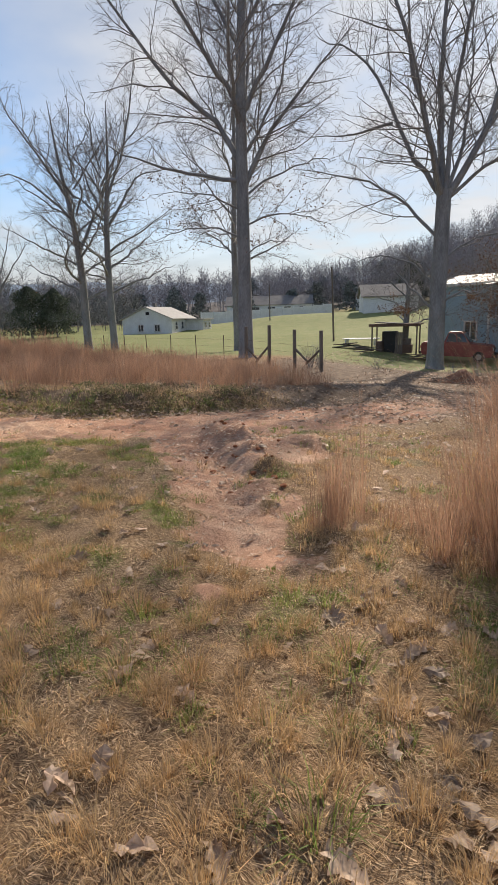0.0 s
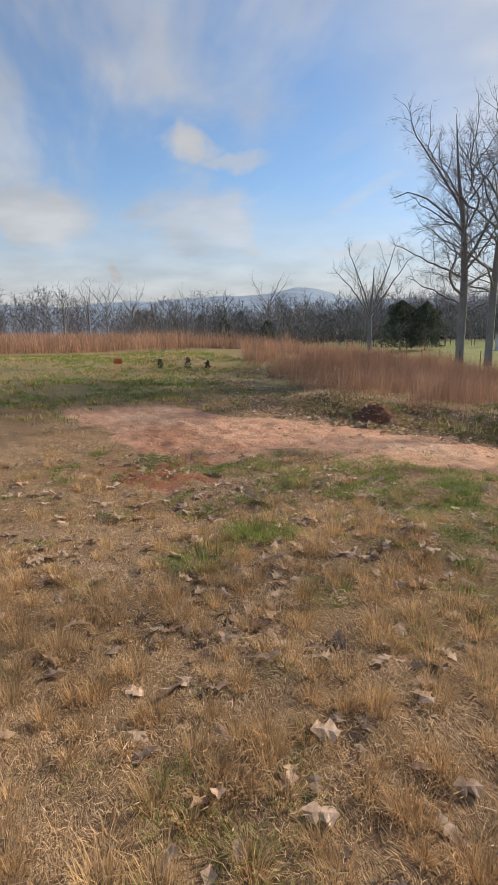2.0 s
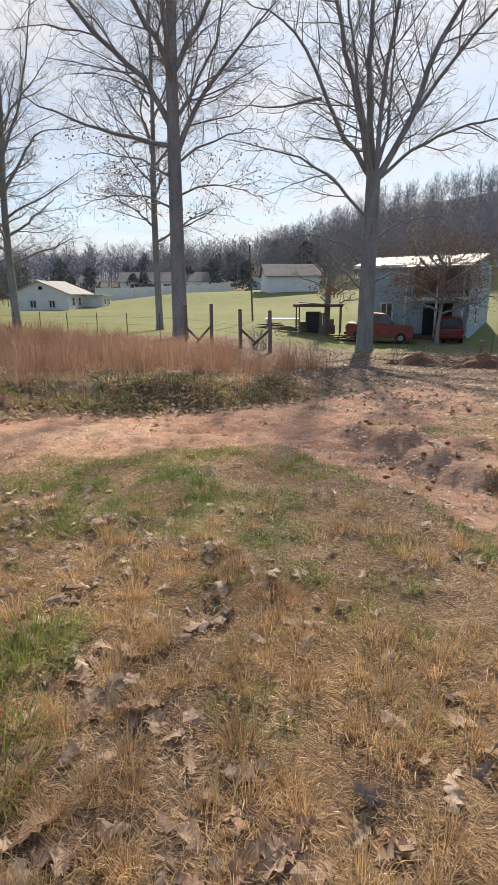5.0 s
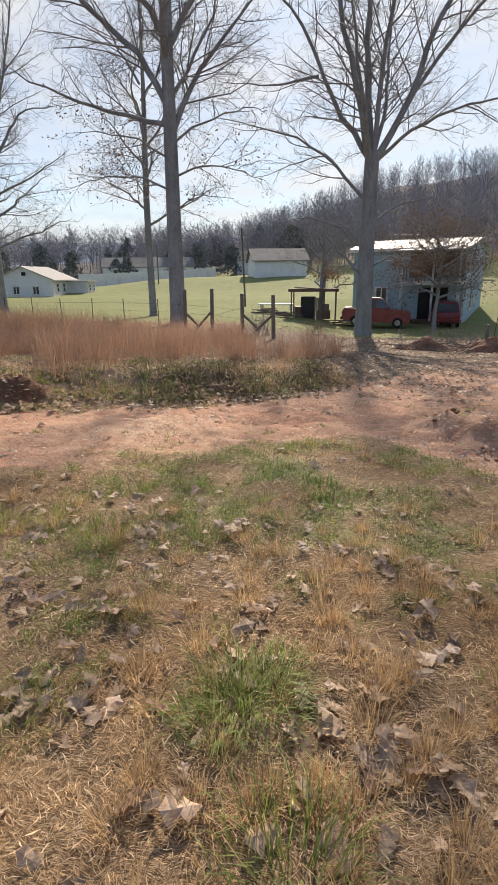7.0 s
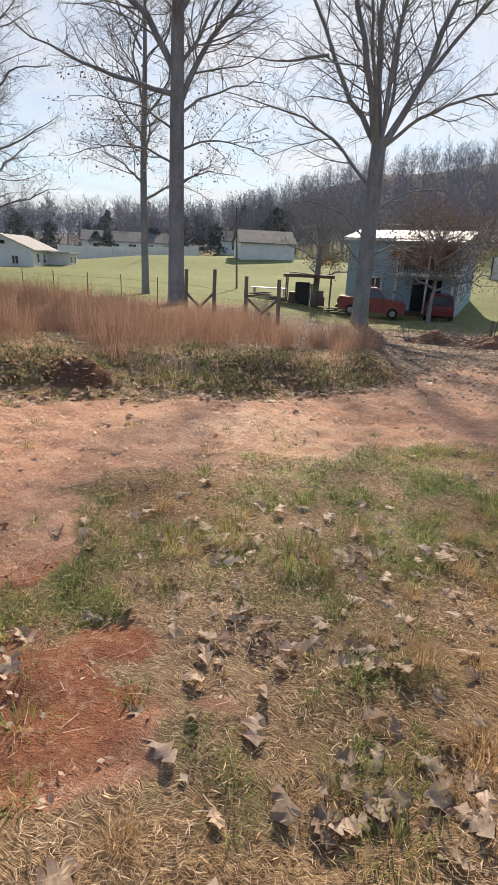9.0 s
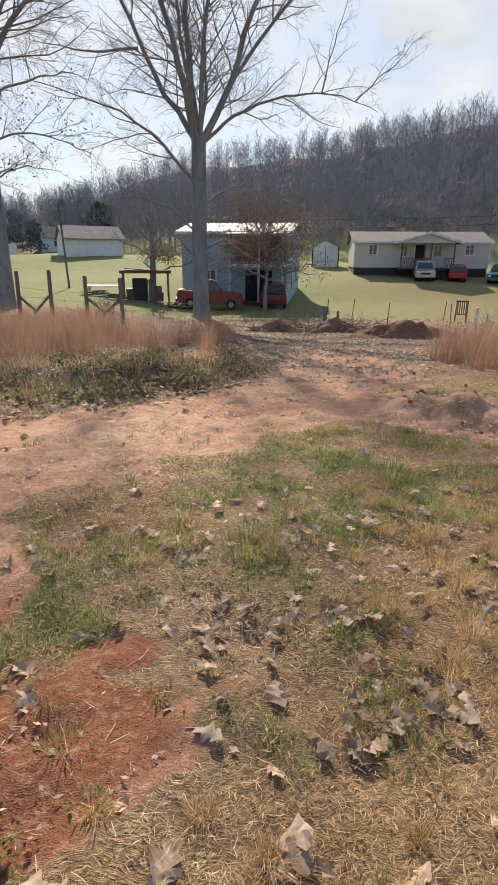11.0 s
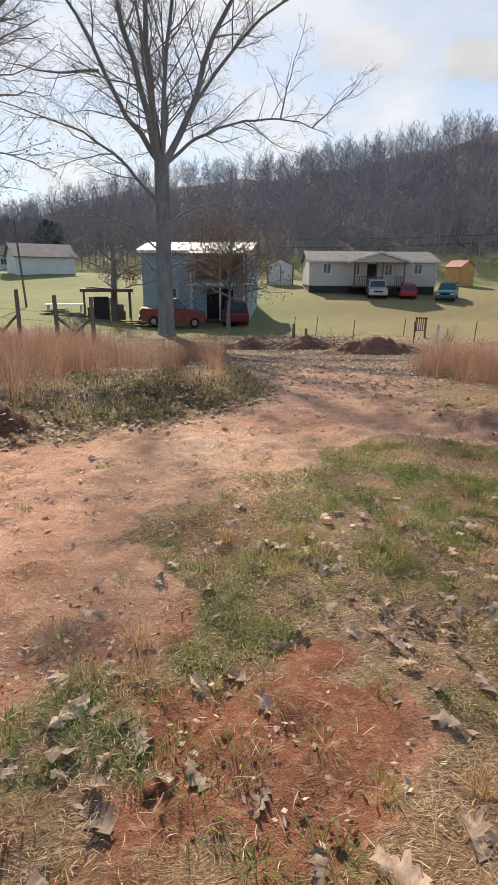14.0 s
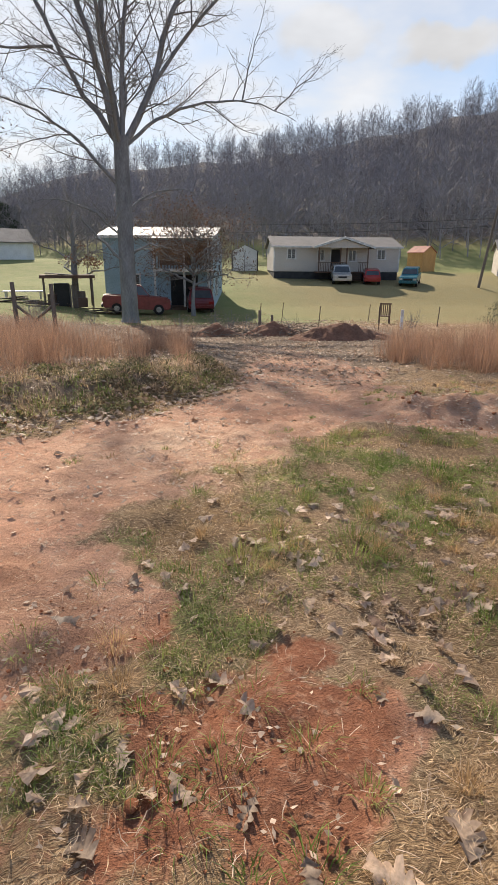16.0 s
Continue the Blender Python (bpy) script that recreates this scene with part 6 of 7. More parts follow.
    # the larger green tufts that stand out beside the walk
    big = np.array(((-4.15, 1.8), (-4.05, 1.95), (-4.2, 1.66), (-4.1, 1.72), (-1.46, 2.17), (-0.5, 2.25), (-0.86, 1.75), (-0.9, 2.58), (-1.05, 2.7), (-0.75, 2.62), (-0.5, 1.56), (-0.33, 1.6), (-0.08, 2.49), (0.05, 2.55), (-5.88, 2.64), (-5.25, 2.64), (-5.62, 2.81), (-4.25, 3.61), (-3.87, 1.3)))
    far, by = big[big[:, 0] > -2], big[big[:, 0] <= -2]
    sets.append(tuft_blades(far[:, 0], far[:, 1], 85, 0.07, 0.10, 0.0019, 59, 1.0))
    sets.append(tuft_blades(by[:, 0], by[:, 1], 240, 0.14, 0.12, 0.0018, 114, 1.25))
    x, y = sow(2800, 88, -14, -5.0, 4.2, 9, lambda x, y: np.clip(bank(x, y) * 6, 0, 1) * ss(1.5, 0.5, y - foot_y(x)) * (0.05 + 0.95 * clumped(x, y, 1.1, 89, 0.42, 0.6)))
    sets.append(tuft_blades(x, y, 16, 0.07, 0.11, 0.003, 90, 1.2))
    x, y = sow(7500, 107, -26, -9.5, -4, 7.5, lambda x, y: ss(-9.5, -11, x) * (1 - ss(0.2, 0.5, soil(x, y))) * ss(0.4, -0.2, y - 4.3 + 0.39 * (x + 11)) * (0.1 + 0.9 * clumped(x, y, 0.9, 108, 0.4, 0.6)))
    sets.append(tuft_blades(x, y, 12, 0.10, 0.10, 0.006, 109, 1.2))
    plant("green_grass", GRASS, "tufts of green winter grass beside the drive", "grass", sets)
    # broom sedge in clumps
    sets = []
    for n, seed, x0, x1, y0, y1, per, h, w in ((1900, 65, -20, -5.2, 4.5, 15, 70, 0.74, 0.0017), (700, 86, -20, -8, 14, 22, 40, 0.8, 0.003), (900, 66, -36, -12, 4, 24, 46, 0.95, 0.004), (230, 67, -1.2, 1.0, 3.0, 5.2, 110, 1.0, 0.0012), (600, 87, -1.6, 6.0, 4.6, 16, 80, 0.85, 0.0022)):
        x, y = sow(n, seed, x0, x1, y0, y1, lambda x, y: sedge_place(x, y) * np.maximum(0.18 + 0.82 * clumped(x, y, 1.1, 75, 0.42, 0.6), 0.95 * (x > -2) * (y < 5) + 0.75 * (x > -2) * (y > 8)))
        sets.append(tuft_blades(x, y, per, 0.16, np.repeat(h * np.where((x > -2) & (y < 6), np.interp(x, [-1.1, -0.55, -0.35, 0.1], [0.3, 0.3, 1.05, 1.2]), 1.0), per), w, seed, 0.6))
    lone = np.array(((-1.2, 3.5), (-1.12, 3.6), (-1.18, 3.72), (-1.02, 3.75), (-1.08, 3.5)))
    sets.append(tuft_blades(lone[:, 0], lone[:, 1], 90, 0.10, 0.9, 0.0011, 113, 0.3))
    plant("broom_sedge", SEDGE, "tall russet broom sedge standing in dry clumps", "grass", sets)
    x, y = sow(5200, 68, -70, -27, -12, 26, lambda x, y: ss(-27, -30, x) * (0.5 + 0.5 * clumped(x, y, 0.5, 77)))
    plant("broom_sedge", SEDGE, "russet broom sedge field on the rise", "grass", [tuft_blades(x, y, 26, 0.8, 1.05, 0.011, 168, 0.5)])
    # weeds on the bank
    x, y = sow(150000, 69, -17, -4.6, 4.4, 12, lambda x, y: np.clip(bank(x, y) * 5, 0, 1) * ss(2.8, 1.4, y - foot_y(x)) * (0.12 + 0.88 * clumped(x, y, 1.5, 79)))
    pts = np.stack([x, y, height(x, y) + np.random.default_rng(4).uniform(0.0, 0.11, len(x)) * clumped(x, y, 2.5, 78, 0.35, 0.7)], 1)
    x2, y2 = sow(16000, 70, -13, -4.6, 4.4, 12, lambda x, y: np.clip(bank(x, y) * 1.3, 0, 1) * ss(3.2, 1.6, y - foot_y(x)) * (0.2 + 0.8 * clumped(x, y, 1.5, 83)))
    plant("bank_grass", THATCH, "dead straw and stalks tangled over the bank", "grass", [tuft_blades(x2, y2, 9, 0.06, 0.13, 0.0022, 84, 1.1)])
    tagged(new("ground_cover", leaf_cloud(pts, 0.03, 0.02, 91, IVY)), "low green and brown weeds covering the bank", "weeds", kind="stuff")


grasses()


def oak_leaf(seed, n=13):
    """A curled dead oak leaf about twelve centimetres long, with swept pointed lobes and a stalk."""
    rnd = random.Random(seed)
    bm = bmesh.new()
    rim_l, rim_r, spine = [], [], []
    curl, roll, twist, span = rnd.uniform(-0.2, 0.9), rnd.uniform(-0.5, 1.0), rnd.uniform(-1.0, 1.0), rnd.uniform(0.75, 1.1)
    for i in range(n):
        s = i / (n - 1)
        lobe = (0.34, 1.0, 0.85)[i % 3]
        w = span * (0.005 + 0.043 * math.sin(math.pi * (0.16 + 0.72 * s)) * lobe) * (0.12 if i in (0, n - 1) else 1)
        z = 0.02 * curl * math.sin(math.pi * s) + 0.045 * max(0, s - 0.5) * curl
        x0 = 0.118 * (s - 0.5)
        spine.append(bm.verts.new((x0, 0.006 * math.sin(4 * s + seed), z)))
        for side, rim in ((1, rim_l), (-1, rim_r)):
            k = w * rnd.uniform(0.7, 1.2)
            bend = roll + side * twist * (s - 0.4) + rnd.uniform(-0.35, 0.35)
            rim.append(bm.verts.new((x0 + (0.016 * lobe if 0 < i < n - 1 else 0) + rnd.uniform(-0.003, 0.003), side * k * math.cos(0.9 * bend), z + k * math.sin(0.9 * bend))))
    for i in range(n - 1):
        bm.faces.new((spine[i], spine[i + 1], rim_l[i + 1], rim_l[i]))
        bm.faces.new((rim_r[i], rim_r[i + 1], spine[i + 1], spine[i]))
    if n > 8:
        a = [bm.verts.new((-0.059 + dx, dy, dz)) for dx, dy, dz in ((0, 0.001, 0), (0, -0.001, 0), (-0.028, 0.002, 0.006), (-0.028, 0.004, 0.006))]
        bm.faces.new((a[0], a[1], a[2], a[3]))
    low = min(v.co.z for v in bm.verts)
    for v in bm.verts:
        v.co.z -= low
    for f in bm.faces:
        f.smooth = True
    me = bpy.data.meshes.new("fallen_leaf")
    bm.to_mesh(me)
    bm.free()
    me.materials.append(DEAD_LEAF if seed % 3 else DARK_LEAF)
    return me


DARK_LEAF = material("dark dead leaf", (0.42, 0.265, 0.18), 0.55, spots=(0.25, 0.15, 0.10), scale=18, fine=90, bump=0, each=0.4, island=0.4, thin=0.3)


def leaf_places(n, seed, x0, x1, y0, y1):
    return sow(n, seed, x0, x1, y0, y1, lambda x, y: 0.12 + 0.88 * clumped(x, y, 1.3, 81, 0.5, 0.68))


def fallen_leaves():
    shapes = [oak_leaf(200 + i) for i in range(9)]
    rnd = random.Random(12)
    x, y = leaf_places(700, 92, -7.0, 0.6, -0.6, 2.9)
    heaps = ((-4.75, 1.65), (-4.9, 1.5), (-3.85, 1.75), (-3.6, 1.55), (-4.3, 1.55), (-4.25, 1.85), (-3.1, 1.35), (-2.95, 1.1), (-5.45, 2.15), (-3.3, 0.9), (-0.55, 2.75), (-0.2, 2.75), (-4.9, 2.1), (-5.1, 2.75), (-3.2, 1.4), (-2.85, 1.4), (-3.65, 1.2), (-2.6, 1.75))
    hx, hy = zip(*((cx + rnd.gauss(0, 0.11), cy + rnd.gauss(0, 0.09)) for cx, cy in heaps for _ in range(9)))
    single = np.array(((-6.72, 2.28), (-6.01, 1.65), (-6.09, 1.3), (-5.97, 1.1), (-5.77, 1.06), (-5.51, 1.14), (-6.45, 1.56), (-5.51, 1.63), (-6.1, 1.84), (-5.64, 2.22), (-5.03, 2.73), (-6.54, 1.28), (-5.42, 1.54), (-3.22, 1.33), (-2.98, 1.36), (-2.72, 1.45), (-3.78, 1.4), (-2.16, 2.43), (-1.28, 1.97), (-0.23, 1.54), (-0.51, 1.41), (-0.07, 1.88), (-0.2, 1.78), (-0.67, 2.51), (-0.18, 2.78), (-0.31, 2.45)))
    x, y = np.concatenate([single[:, 0], hx, x]), np.concatenate([single[:, 1], hy, y])
    for i in range(min(298, len(x))):
        ob = new("fallen_leaf", shapes[rnd.randrange(9)] if i >= len(single) else shapes[(0, 2, 3, 5, 6, 8)[i % 6]])
        s = rnd.uniform(0.9, 1.2) if i < len(single) else rnd.uniform(0.55, 1.0)
        ob.matrix_basis = pose(x[i], y[i], ground_z(x[i], y[i]) + (0.002 if i < len(single) else rnd.uniform(0.0, 0.012)), rnd.gauss(0, 7 if i < len(single) else 14), rnd.gauss(0, 7 if i < len(single) else 14), rnd.uniform(0, 360)) @ Matrix.Diagonal((s, s, s, 1))
        tagged(ob, "curled dead oak leaf lying on the ground", "leaf", "fallen leaves")
    V, F, n = [], [], 0
    raw = []
    for me in [oak_leaf(220 + i, 8 if i < 9 else 5) for i in range(18)]:
        co = np.zeros(len(me.vertices) * 3, np.float32)
        me.vertices.foreach_get("co", co)
        fa = np.zeros(len(me.polygons) * 4, np.int32)
        me.loops.foreach_get("vertex_index", fa)
        raw.append((co.reshape(-1, 3), fa.reshape(-1, 4)))
    spots = []
    for a in ((-7.0, 0.6, 0.9, 3.0, 850, 93), (-7, -0.8, -1.2, 0.9, 900, 98), (-11, 1.0, 2.9, 7.5, 1300, 94), (-4, 9, 21, 33, 4200, 100), (-17, -4.6, 4.4, 9, 7500, 95), (-8, 3.5, 7.5, 26, 7000, 96), (-14, 2, 26, 37, 2600, 97)):
        g = np.random.default_rng(a[5])
        px, py = sow(a[4], a[5], *a[:4], lambda x, y: (0.15 + 0.85 * clumped(x, y, 1.1, 82, 0.45, 0.65)) * (1 - np.where(x > -3.6, 0.45, 0.93) * ss(0.2, 0.6, soil(x, y)) * (y < 7.5)))
        spots.append((px, py))
    g = np.random.default_rng(99)
    fx = g.uniform(-12, -4.8, 520)
    spots.append((fx, foot_y(fx) + g.normal(0.0, 0.3, 520)))
    px, py = np.concatenate([s[0] for s in spots]), np.concatenate([s[1] for s in spots])
    pz = height(px, py)
    for i in range(len(px)):
        v, f = raw[rnd.randrange(9) + (0 if py[i] < 4.5 else 9)]
        m = np.array(pose(px[i], py[i], pz[i] + rnd.uniform(0.004, 0.016), rnd.gauss(0, 15), rnd.gauss(0, 14), rnd.uniform(0, 360)))
        V.append((v * (rnd.uniform(0.45, 0.95) if py[i] < 9 else rnd.uniform(0.7, 1.2))) @ m[:3, :3].T + m[:3, 3])
        F.append(f + n)
        n += len(v)
    tagged(new("leaf_litter", mesh_from("leaf_litter", np.concatenate(V), np.concatenate(F), DEAD_LEAF)), "scattered dead oak leaves over the grass", "leaves", kind="stuff")


fallen_leaves()


# ---- clods and stones on the bare clay ----


def clod(seed, r):
    """A rough lump of dry clay."""
    rnd = random.Random(seed)
    bm = bmesh.new()
    bmesh.ops.create_icosphere(bm, subdivisions=2, radius=r)
    for v in bm.verts:
        v.co *= 1 + 0.28 * (noise.noise(v.co * (2.2 / r) + Vector((seed, 0, 0)))) + rnd.uniform(-0.05, 0.05)
        v.co.z *= 0.62
    me = bpy.data.meshes.new("clay_lump")
    bm.to_mesh(me)
    bm.free()
    me.materials.append(CLAY)
    return me


LUMPS = [clod(300 + i, 1.0) for i in range(5)]
for i, (x, y, r) in enumerate(((-6.17, 1.55, 0.032), (-6.42, 1.38, 0.03), (-5.86, 1.66, 0.022), (-6.05, 1.95, 0.02), (-5.98, 1.28, 0.018), (-6.55, 1.75, 0.02), (-5.75, 1.42, 0.016), (-6.3, 1.95, 0.016), (-6.22, 1.22, 0.02), (-5.9, 1.15, 0.022))):
    ob = tagged(new("clay_lump", LUMPS[i % 5]), "orange lump of dry clay on the bare patch", "lump", "clay lumps")
    r = r * 0.75
    ob.matrix_basis = pose(x, y, ground_z(x, y) + r * 0.4, 0, 0, i * 77) @ Matrix.Diagonal((r, r, r, 1))


DIRT = random.Random(44)
for i in range(46):
    cx, cy, wide = DIRT.choice(((-3.35, 5.6, 0.3), (-2.95, 5.35, 0.3), (-2.55, 4.75, 0.25), (-2.1, 4.25, 0.22), (-8.2, 5.5, 0.25)))
    x, y, r = cx + DIRT.gauss(0, wide), cy + DIRT.gauss(0, wide * 0.7), DIRT.uniform(0.012, 0.032) * (1.4 if cy > 10 else 1)
    ob = tagged(new("dirt_clod", LUMPS[i % 5]), "rough brown clod of dug earth on a low mound", "clod", "dirt clods")
    ob.matrix_basis = pose(x, y, ground_z(x, y) + r * 0.3, DIRT.uniform(-20, 20), 0, i * 57) @ Matrix.Diagonal((r, r, r, 1))


def crumbs():
    V, F, n = [], [], 0
    rnd = random.Random(33)
    raw = []
    for k in range(4):
        bm = bmesh.new()
        bmesh.ops.create_icosphere(bm, subdivisions=1, radius=1.0)
        for v in bm.verts:
            v.co *= rnd.uniform(0.65, 1.2)
        raw.append((np.array([v.co[:] for v in bm.verts]), np.array([[v.index for v in f.verts] for f in bm.faces])))
        bm.free()
    spots = []
    for n0, seed, x0, x1, y0, y1 in ((1700, 301, -7.0, -5.2, 0.6, 2.4), (900, 302, -4, -0.8, 2.6, 5.4), (450, 303, -10, -2, 1.5, 8), (500, 304, -3.6, -1.2, 6.0, 7.8)):
        x, y = sow(n0, seed, x0, x1, y0, y1, lambda x, y: ss(0.3, 0.7, soil(x, y)) * (0.2 + 0.8 * clumped(x, y, 2.0, 305)))
        spots.append((x, y))
    x, y = np.concatenate([s[0] for s in spots]), np.concatenate([s[1] for s in spots])
    z = height(x, y)
    for i in range(len(x)):
        v, f = raw[rnd.randrange(4)]
        r = rnd.uniform(0.0025, 0.0075) * (1.8 if rnd.random() < 0.08 else 1.0)
        a = rnd.uniform(0, 6.3)
        w = np.stack([v[:, 0] * math.cos(a) - v[:, 1] * math.sin(a), v[:, 0] * math.sin(a) + v[:, 1] * math.cos(a), v[:, 2] * 0.7], 1) * r
        V.append(w + np.array([x[i], y[i], z[i] + r * 0.3]))
        F.append(f + n)
        n += len(v)
    tagged(new("clay_crumbs", mesh_from("clay_crumbs", np.concatenate(V), np.concatenate(F), CLAY)), "crumbs of red clay on the bare ground", "soil", kind="stuff")


crumbs()


def garden_chair():
    x, y = 6.2, 27.7
    root = thing("garden_chair", "dark wooden slatted chair standing beside the yard fence", "chair", pose(x, y, ground_z(x, y), 0, 0, 160))
    for px, py, h in ((-0.26, -0.25, 0.6), (0.26, -0.25, 0.6), (-0.26, 0.25, 1.05), (0.26, 0.25, 1.05)):
        part("leg", boxes((px, py, h / 2, 0.05, 0.05, h)), DECK, root)
    part("seat", boxes((0, 0, 0.42, 0.56, 0.54, 0.04)), DECK, root)
    for i in range(5):
        part("back_slat", boxes((-0.2 + i * 0.1, 0.26, 0.76, 0.05, 0.025, 0.6)), DECK, root)
    part("top_rail", boxes((0, 0.26, 1.06, 0.6, 0.05, 0.07)), DECK, root)
    for s in (-1, 1):
        part("armrest", boxes((s * 0.27, 0, 0.62, 0.07, 0.58, 0.03)), DECK, root)
    return root


garden_chair()


def dirt_mound(x, y, long, deep, tall, seed, turn=0.0):
    """A heap of dug earth with a broken top."""
    n, k = 70, 44
    u, v = np.meshgrid(np.linspace(-1, 1, n), np.linspace(-1, 1, k), indexing="ij")
    px, py = u * long, v * deep
    r = np.hypot(u, v) * (0.85 + 0.4 * fbm(px * 1.1 + seed, py * 1.1, seed))
    c, q = math.cos(radians(turn)), math.sin(radians(turn))
    z = tall * (1 - ss(0.05, 0.95, r)) * (0.45 + 0.95 * fbm(px * 1.5, py * 1.5 + seed, seed + 1)) + 0.16 * (fbm(px * 5, py * 5, seed + 2, 3) - 0.5) * (1 - ss(0.7, 1.0, r)) - 0.12 * ss(0.8, 1.0, r)
    base = height(x + px * c - py * q, y + px * q + py * c) - ground_z(x, y)
    idx = np.arange(n * k).reshape(n, k)
    f = np.stack([idx[:-1, :-1], idx[1:, :-1], idx[1:, 1:], idx[:-1, 1:]], -1).reshape(-1, 4)
    ob = new("dirt_mound", mesh_from("dirt_mound", np.stack([px, py, z + base], -1).reshape(-1, 3), f, EARTH))
    ob.matrix_basis = pose(x, y, ground_z(x, y), 0, 0, turn)
    tagged(ob, "heap of dark red-brown dug earth at the drive's end", "mound", "dirt mounds")


EARTH = material("dug earth", (0.26, 0.128, 0.08), 0.95, spots=(0.16, 0.085, 0.056), scale=1.6, fine=14, bump=1.0)
dirt_mound(1.0, 19.8, 2.7, 1.1, 0.62, 8, 4)
dirt_mound(-1.3, 21.4, 1.5, 0.8, 0.45, 7, -8)
dirt_mound(-3.6, 21.6, 1.6, 0.7, 0.4, 11, 5)


def brush_pile(x, y, wide, seed, label):
    """Cut branches and twigs thrown in a low heap."""
    rnd = random.Random(seed)
    root = thing("brush_pile", label, "brush", pose(x, y, ground_z(x, y)), "brush piles")
    for i in range(14):
        a = rnd.uniform(0, 6.3)
        tb = Tubes()
        p = (rnd.gauss(0, wide * 0.4), rnd.gauss(0, wide * 0.25), rnd.uniform(0.02, 0.2))
        q = limb(rnd, p, (math.cos(a), math.sin(a), rnd.uniform(-0.1, 0.5)), rnd.uniform(0.35, 0.9), 0.16, -0.05, 5)
        tb.add(q, np.linspace(rnd.uniform(0.010, 0.022), 0.004, 6), 5)
        for k in range(4):
            w = (q[k + 1] - q[k]).normalized()
            tb.add(limb(rnd, q[k + 1], turn_about(w, 0.7, rnd.uniform(0, 6.3)), rnd.uniform(0.2, 0.6), 0.2, 0.0, 3), [0.009, 0.007, 0.005, 0.003], 3)
        part("branch", tb.mesh("branch", POST), POST, root)
    return root


HEAP = "low heap of cut grey branches by the drive's end"
for i, (x, y, w) in enumerate(((-4.3, 21.2, 0.8), (-3.0, 22.4, 1.0), (-1.9, 22.0, 0.8), (-0.6, 21.0, 0.8), (-2.6, 20.4, 0.7), (0.2, 22.6, 0.9))):
    brush_pile(x, y, w, 610 + i, HEAP)


bm = bmesh.new()
rod(bm, (0, 0, 0), (0, 0, 0.62), 0.006, 0.006, 6)
box(bm, 0.09, 0, 0.52, 0.17, 0.01, 0.13)
FLAG = material("marker flag", (0.85, 0.20, 0.06), 0.6, scale=5, fine=30, bump=0)
ob = tagged(part("survey_flag", bm, FLAG), "small orange survey flag in the open field", "flag")
ob.matrix_basis = pose(-15.1, 2.46, ground_z(-15.1, 2.46), 0, 0, 78)


def flakes():
    """Broken bits of leaf and bark strewn over the drive."""
    g = np.random.default_rng(401)
    xs, ys = [], []
    for n0, seed, x0, x1, y0, y1 in ((11000, 402, -10, -2, 1.2, 8.5), (8000, 403, -7, 2, 7, 20), (350, 404, -7, 0, 0.8, 3.5), (3500, 406, -4, -0.8, 2.8, 6.2)):
        x, y = sow(n0, seed, x0, x1, y0, y1, lambda x, y: ss(0.2, 0.6, soil(x, y)) * (0.25 + 0.75 * clumped(x, y, 1.4, 405, 0.4, 0.65)) + 0.5 * (y > 8))
        xs.append(x), ys.append(y)
    x, y = np.concatenate(xs), np.concatenate(ys)
    n = len(x)
    a = g.uniform(0, 6.3, n)
    long, wide = g.uniform(0.010, 0.034, n) * np.where(y > 8, 1.5, np.where(y < 3, 0.6, 1.0)), g.uniform(0.004, 0.013, n) * np.where(y > 8, 1.6, 1.0)
    u = np.stack([np.cos(a), np.sin(a), g.normal(0, 0.25, n)], 1) * long[:, None]
    w = np.stack([-np.sin(a), np.cos(a), g.normal(0, 0.25, n)], 1) * wide[:, None]
    p = np.stack([x, y, height(x, y) + np.where(y < 3, 0.004, 0.010)], 1)
    v = np.stack([p - u, p + w, p + u, p - w], 1).reshape(-1, 3)
    f = np.arange(n)[:, None] * 4 + np.array([[0, 1, 2, 3]])
    tagged(new("leaf_fragments", mesh_from("leaf_fragments", v, f, FLAKE)), "pale broken leaf and bark bits strewn on the drive", "debris", kind="stuff")


FLAKE = material("leaf fragment", (0.66, 0.53, 0.41), 0.7, spots=(0.42, 0.29, 0.20), scale=9, fine=40, bump=0, island=0.4, thin=0.3)
flakes()


def stalks():
    """Loose straws and thin twigs lying on the soil."""
    g = np.random.default_rng(411)
    x1, y1 = sow(1500, 412, -7.2, -5.2, 0.6, 2.6, lambda x, y: 0.35 + 0.45 * clumped(x, y, 2.0, 413))
    x2, y2 = sow(2600, 414, -7.0, 0.6, -0.6, 5.5, lambda x, y: 0.3 + 0.5 * clumped(x, y, 1.5, 415))
    x, y = np.concatenate([x1, x2]), np.concatenate([y1, y2])
    n = len(x)
    a, half = g.uniform(0, 6.3, n), g.uniform(0.008, 0.04, n)
    u = np.stack([np.cos(a), np.sin(a), g.normal(0.06, 0.12, n)], 1) * half[:, None]
    w = np.stack([-np.sin(a), np.cos(a), np.zeros(n)], 1) * g.uniform(0.0007, 0.0015, n)[:, None]
    p = np.stack([x, y, height(x, y) + g.uniform(0.008, 0.03, n)], 1)
    bow = np.stack([-np.sin(a), np.cos(a), np.zeros(n)], 1) * (g.normal(0, 0.12, n) * half)[:, None]
    v = np.stack([p - u - w, p - u + w, p + bow - w, p + bow + w, p + u - w * 0.5, p + u + w * 0.5], 1).reshape(-1, 3)
    i = np.arange(n)[:, None] * 6
    f = np.concatenate([i + np.array([[0, 1, 3, 2]]), i + np.array([[2, 3, 5, 4]])])
    tagged(new("loose_straw", mesh_from("loose_straw", v, f, FLAKE)), "loose straws and thin twigs lying on the clay", "straw", kind="stuff")


stalks()

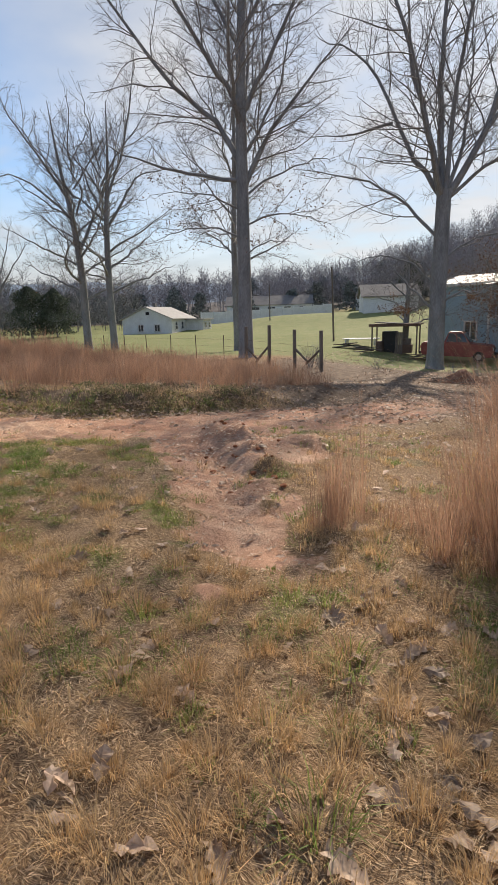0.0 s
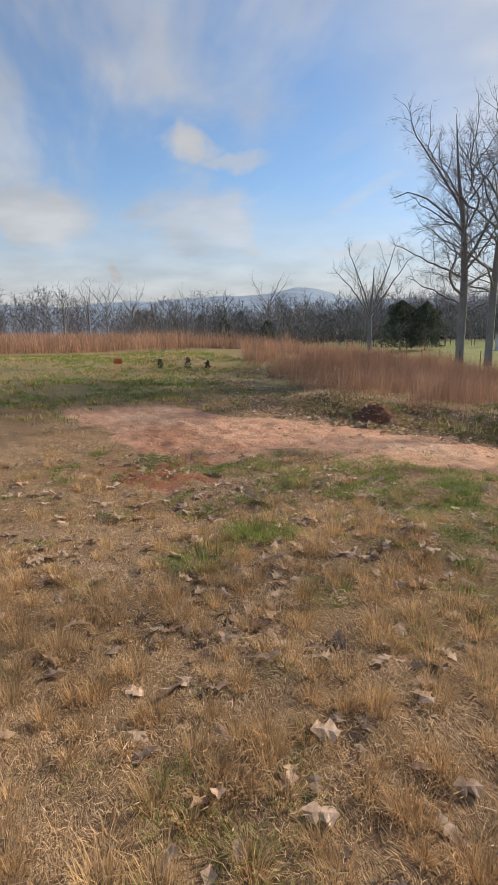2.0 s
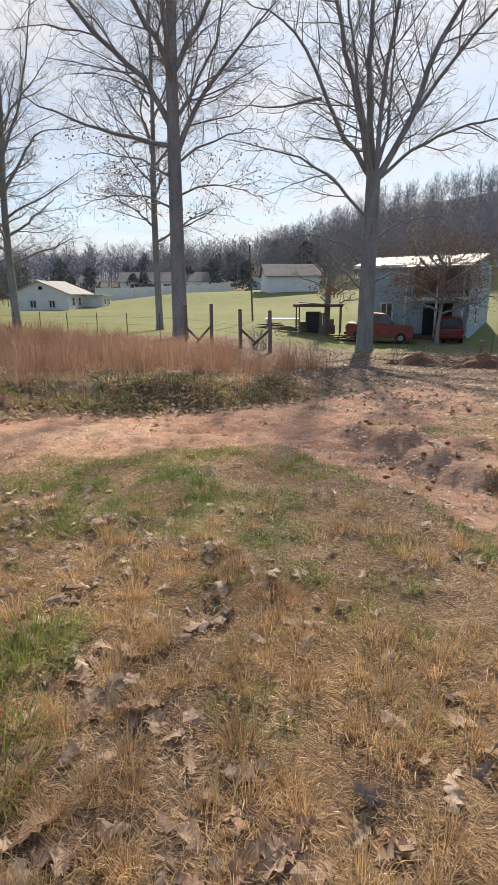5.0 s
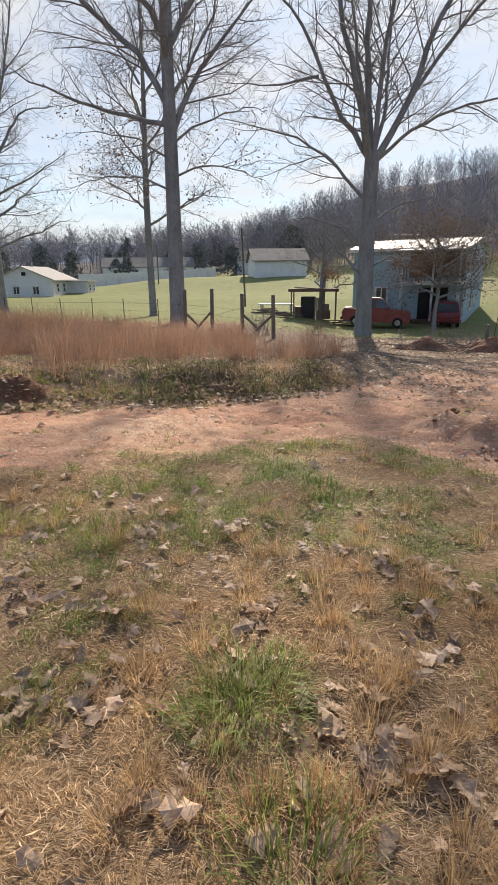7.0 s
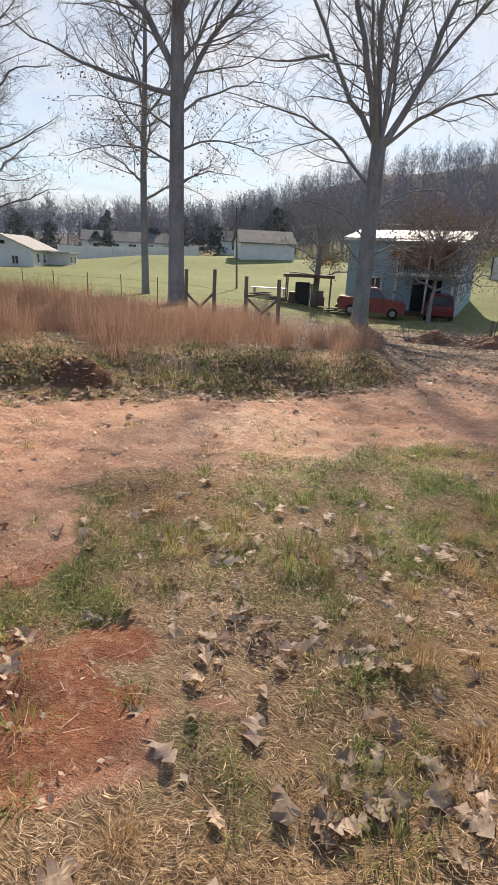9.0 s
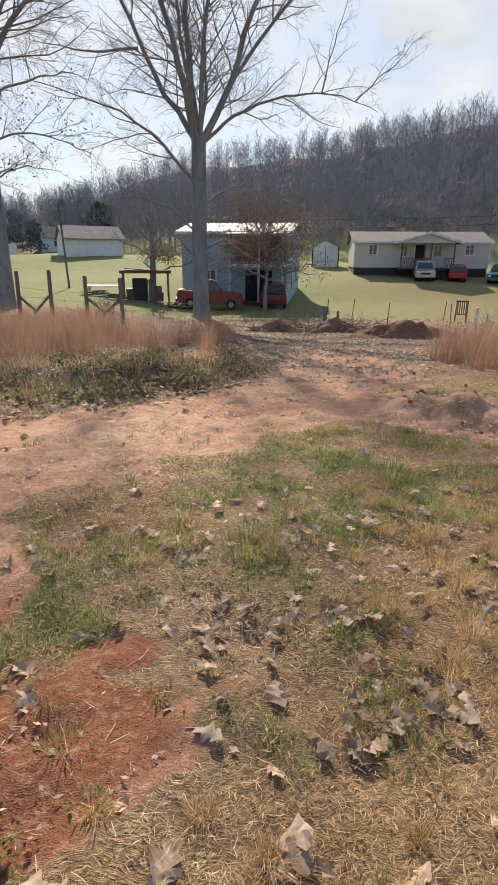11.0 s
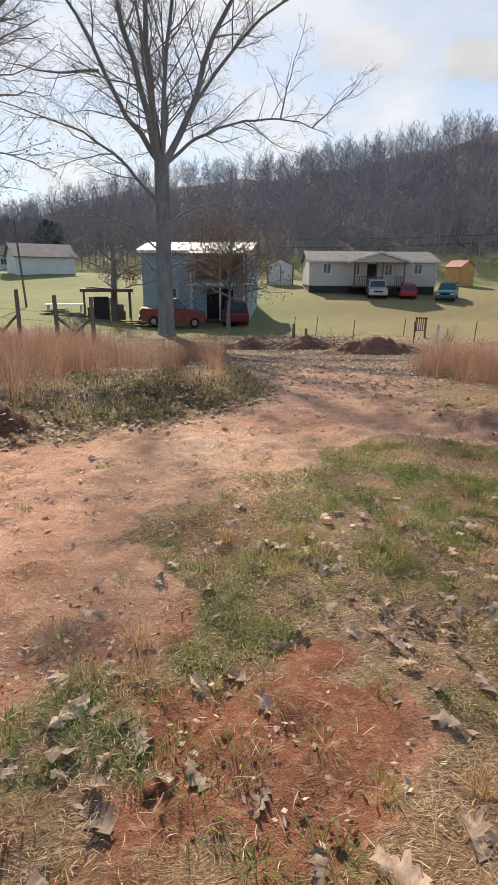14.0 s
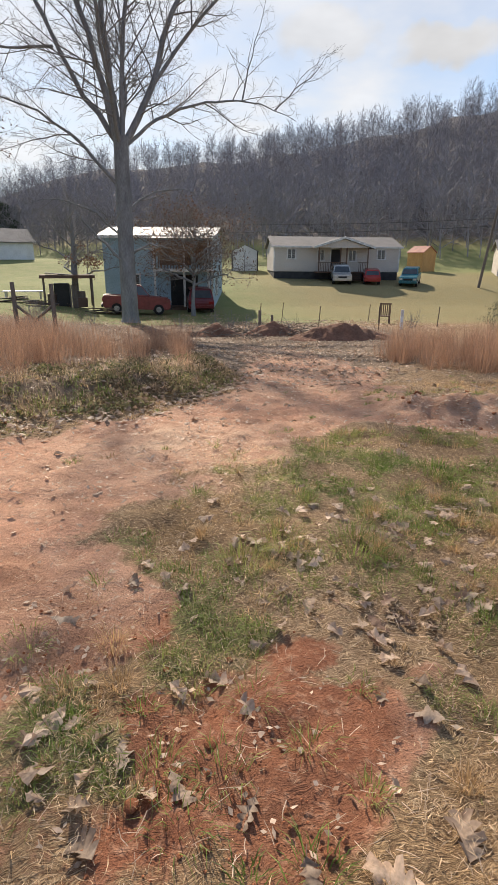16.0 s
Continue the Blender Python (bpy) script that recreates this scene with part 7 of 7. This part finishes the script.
gable_house("grey_house", pose(33.3, 58.2, ground_z(33.3, 58.2) + 0.1, 0, 0, -28), 10, 6, 2.8, 3.8, CREAM, SHINGLE, "pale grey house at the lawn's edge beyond the pole", [(1.2, 1.5, 0.8, 1.0), (4.5, 1.5, 0.8, 1.0), (7.5, 1.5, 0.8, 1.0)], 6.0)


def scrap_pile(x, y, seed, label):
    """Old boards and branches lying in a heap."""
    rnd = random.Random(seed)
    root = thing("scrap_pile", label, "pile", pose(x, y, ground_z(x, y), 0, 0, rnd.uniform(0, 90)))
    for i in range(9):
        bm = box(bmesh.new(), rnd.uniform(-0.4, 0.4), rnd.uniform(-0.3, 0.3), 0.05 + i * 0.035, rnd.uniform(0.8, 2.0), rnd.uniform(0.08, 0.2), 0.04, Matrix.Rotation(rnd.uniform(-0.5, 0.5), 4, "Z") @ Matrix.Rotation(rnd.uniform(-0.1, 0.1), 4, "Y"))
        part("board", bm, rnd.choice((POST, DECK, DARK)), root)
    return root


scrap_pile(-12.9, 36.9, 71, "low heap of old grey boards beside the lean-to")
scrap_pile(-9.0, 36.6, 72, "low heap of old dark boards beside the lean-to")
scrap_pile(-14.6, 37.6, 73, "low heap of old boards near the white table")


def brush(x, y, tall, n, seed, label):
    """A leafless shrub of thin upright stems."""
    rnd = random.Random(seed)
    tb = Tubes()
    for i in range(n):
        d = turn_about((0, 0, 1), rnd.uniform(0.05, 0.55), rnd.uniform(0, 6.3))
        q = limb(rnd, (rnd.gauss(0, 0.12), rnd.gauss(0, 0.12), 0), d, tall * rnd.uniform(0.5, 1.1), 0.12, 0.04, 4)
        tb.add(q, [0.009, 0.007, 0.005, 0.004, 0.002], 4)
        for k in range(3):
            tb.add(limb(rnd, q[1 + k], turn_about(d, 0.6, rnd.uniform(0, 6.3)), tall * 0.3, 0.15, 0.05, 2), [0.004, 0.003, 0.0015], 3)
    ob = tagged(part("bare_shrub", tb.mesh("bare_shrub", TWIG), TWIG), label, "shrub", "bare shrubs")
    ob.location = (x, y, ground_z(x, y))


SHRUB = "leafless thin-stemmed shrub at the yard's edge"
for i, (x, y, h, n) in enumerate(((-3.4, 23.6, 1.0, 12), (-2.6, 24.4, 0.9, 10), (-4.6, 25.6, 0.8, 9), (-1.9, 23.2, 0.8, 9), (-10.9, 24.0, 1.3, 26), (-10.5, 24.3, 1.1, 20), (-8.8, 27.5, 0.8, 9), (-0.4, 22.6, 0.7, 8), (5.6, 23.4, 0.9, 12))):
    brush(x, y, h, n, 500 + i, SHRUB)
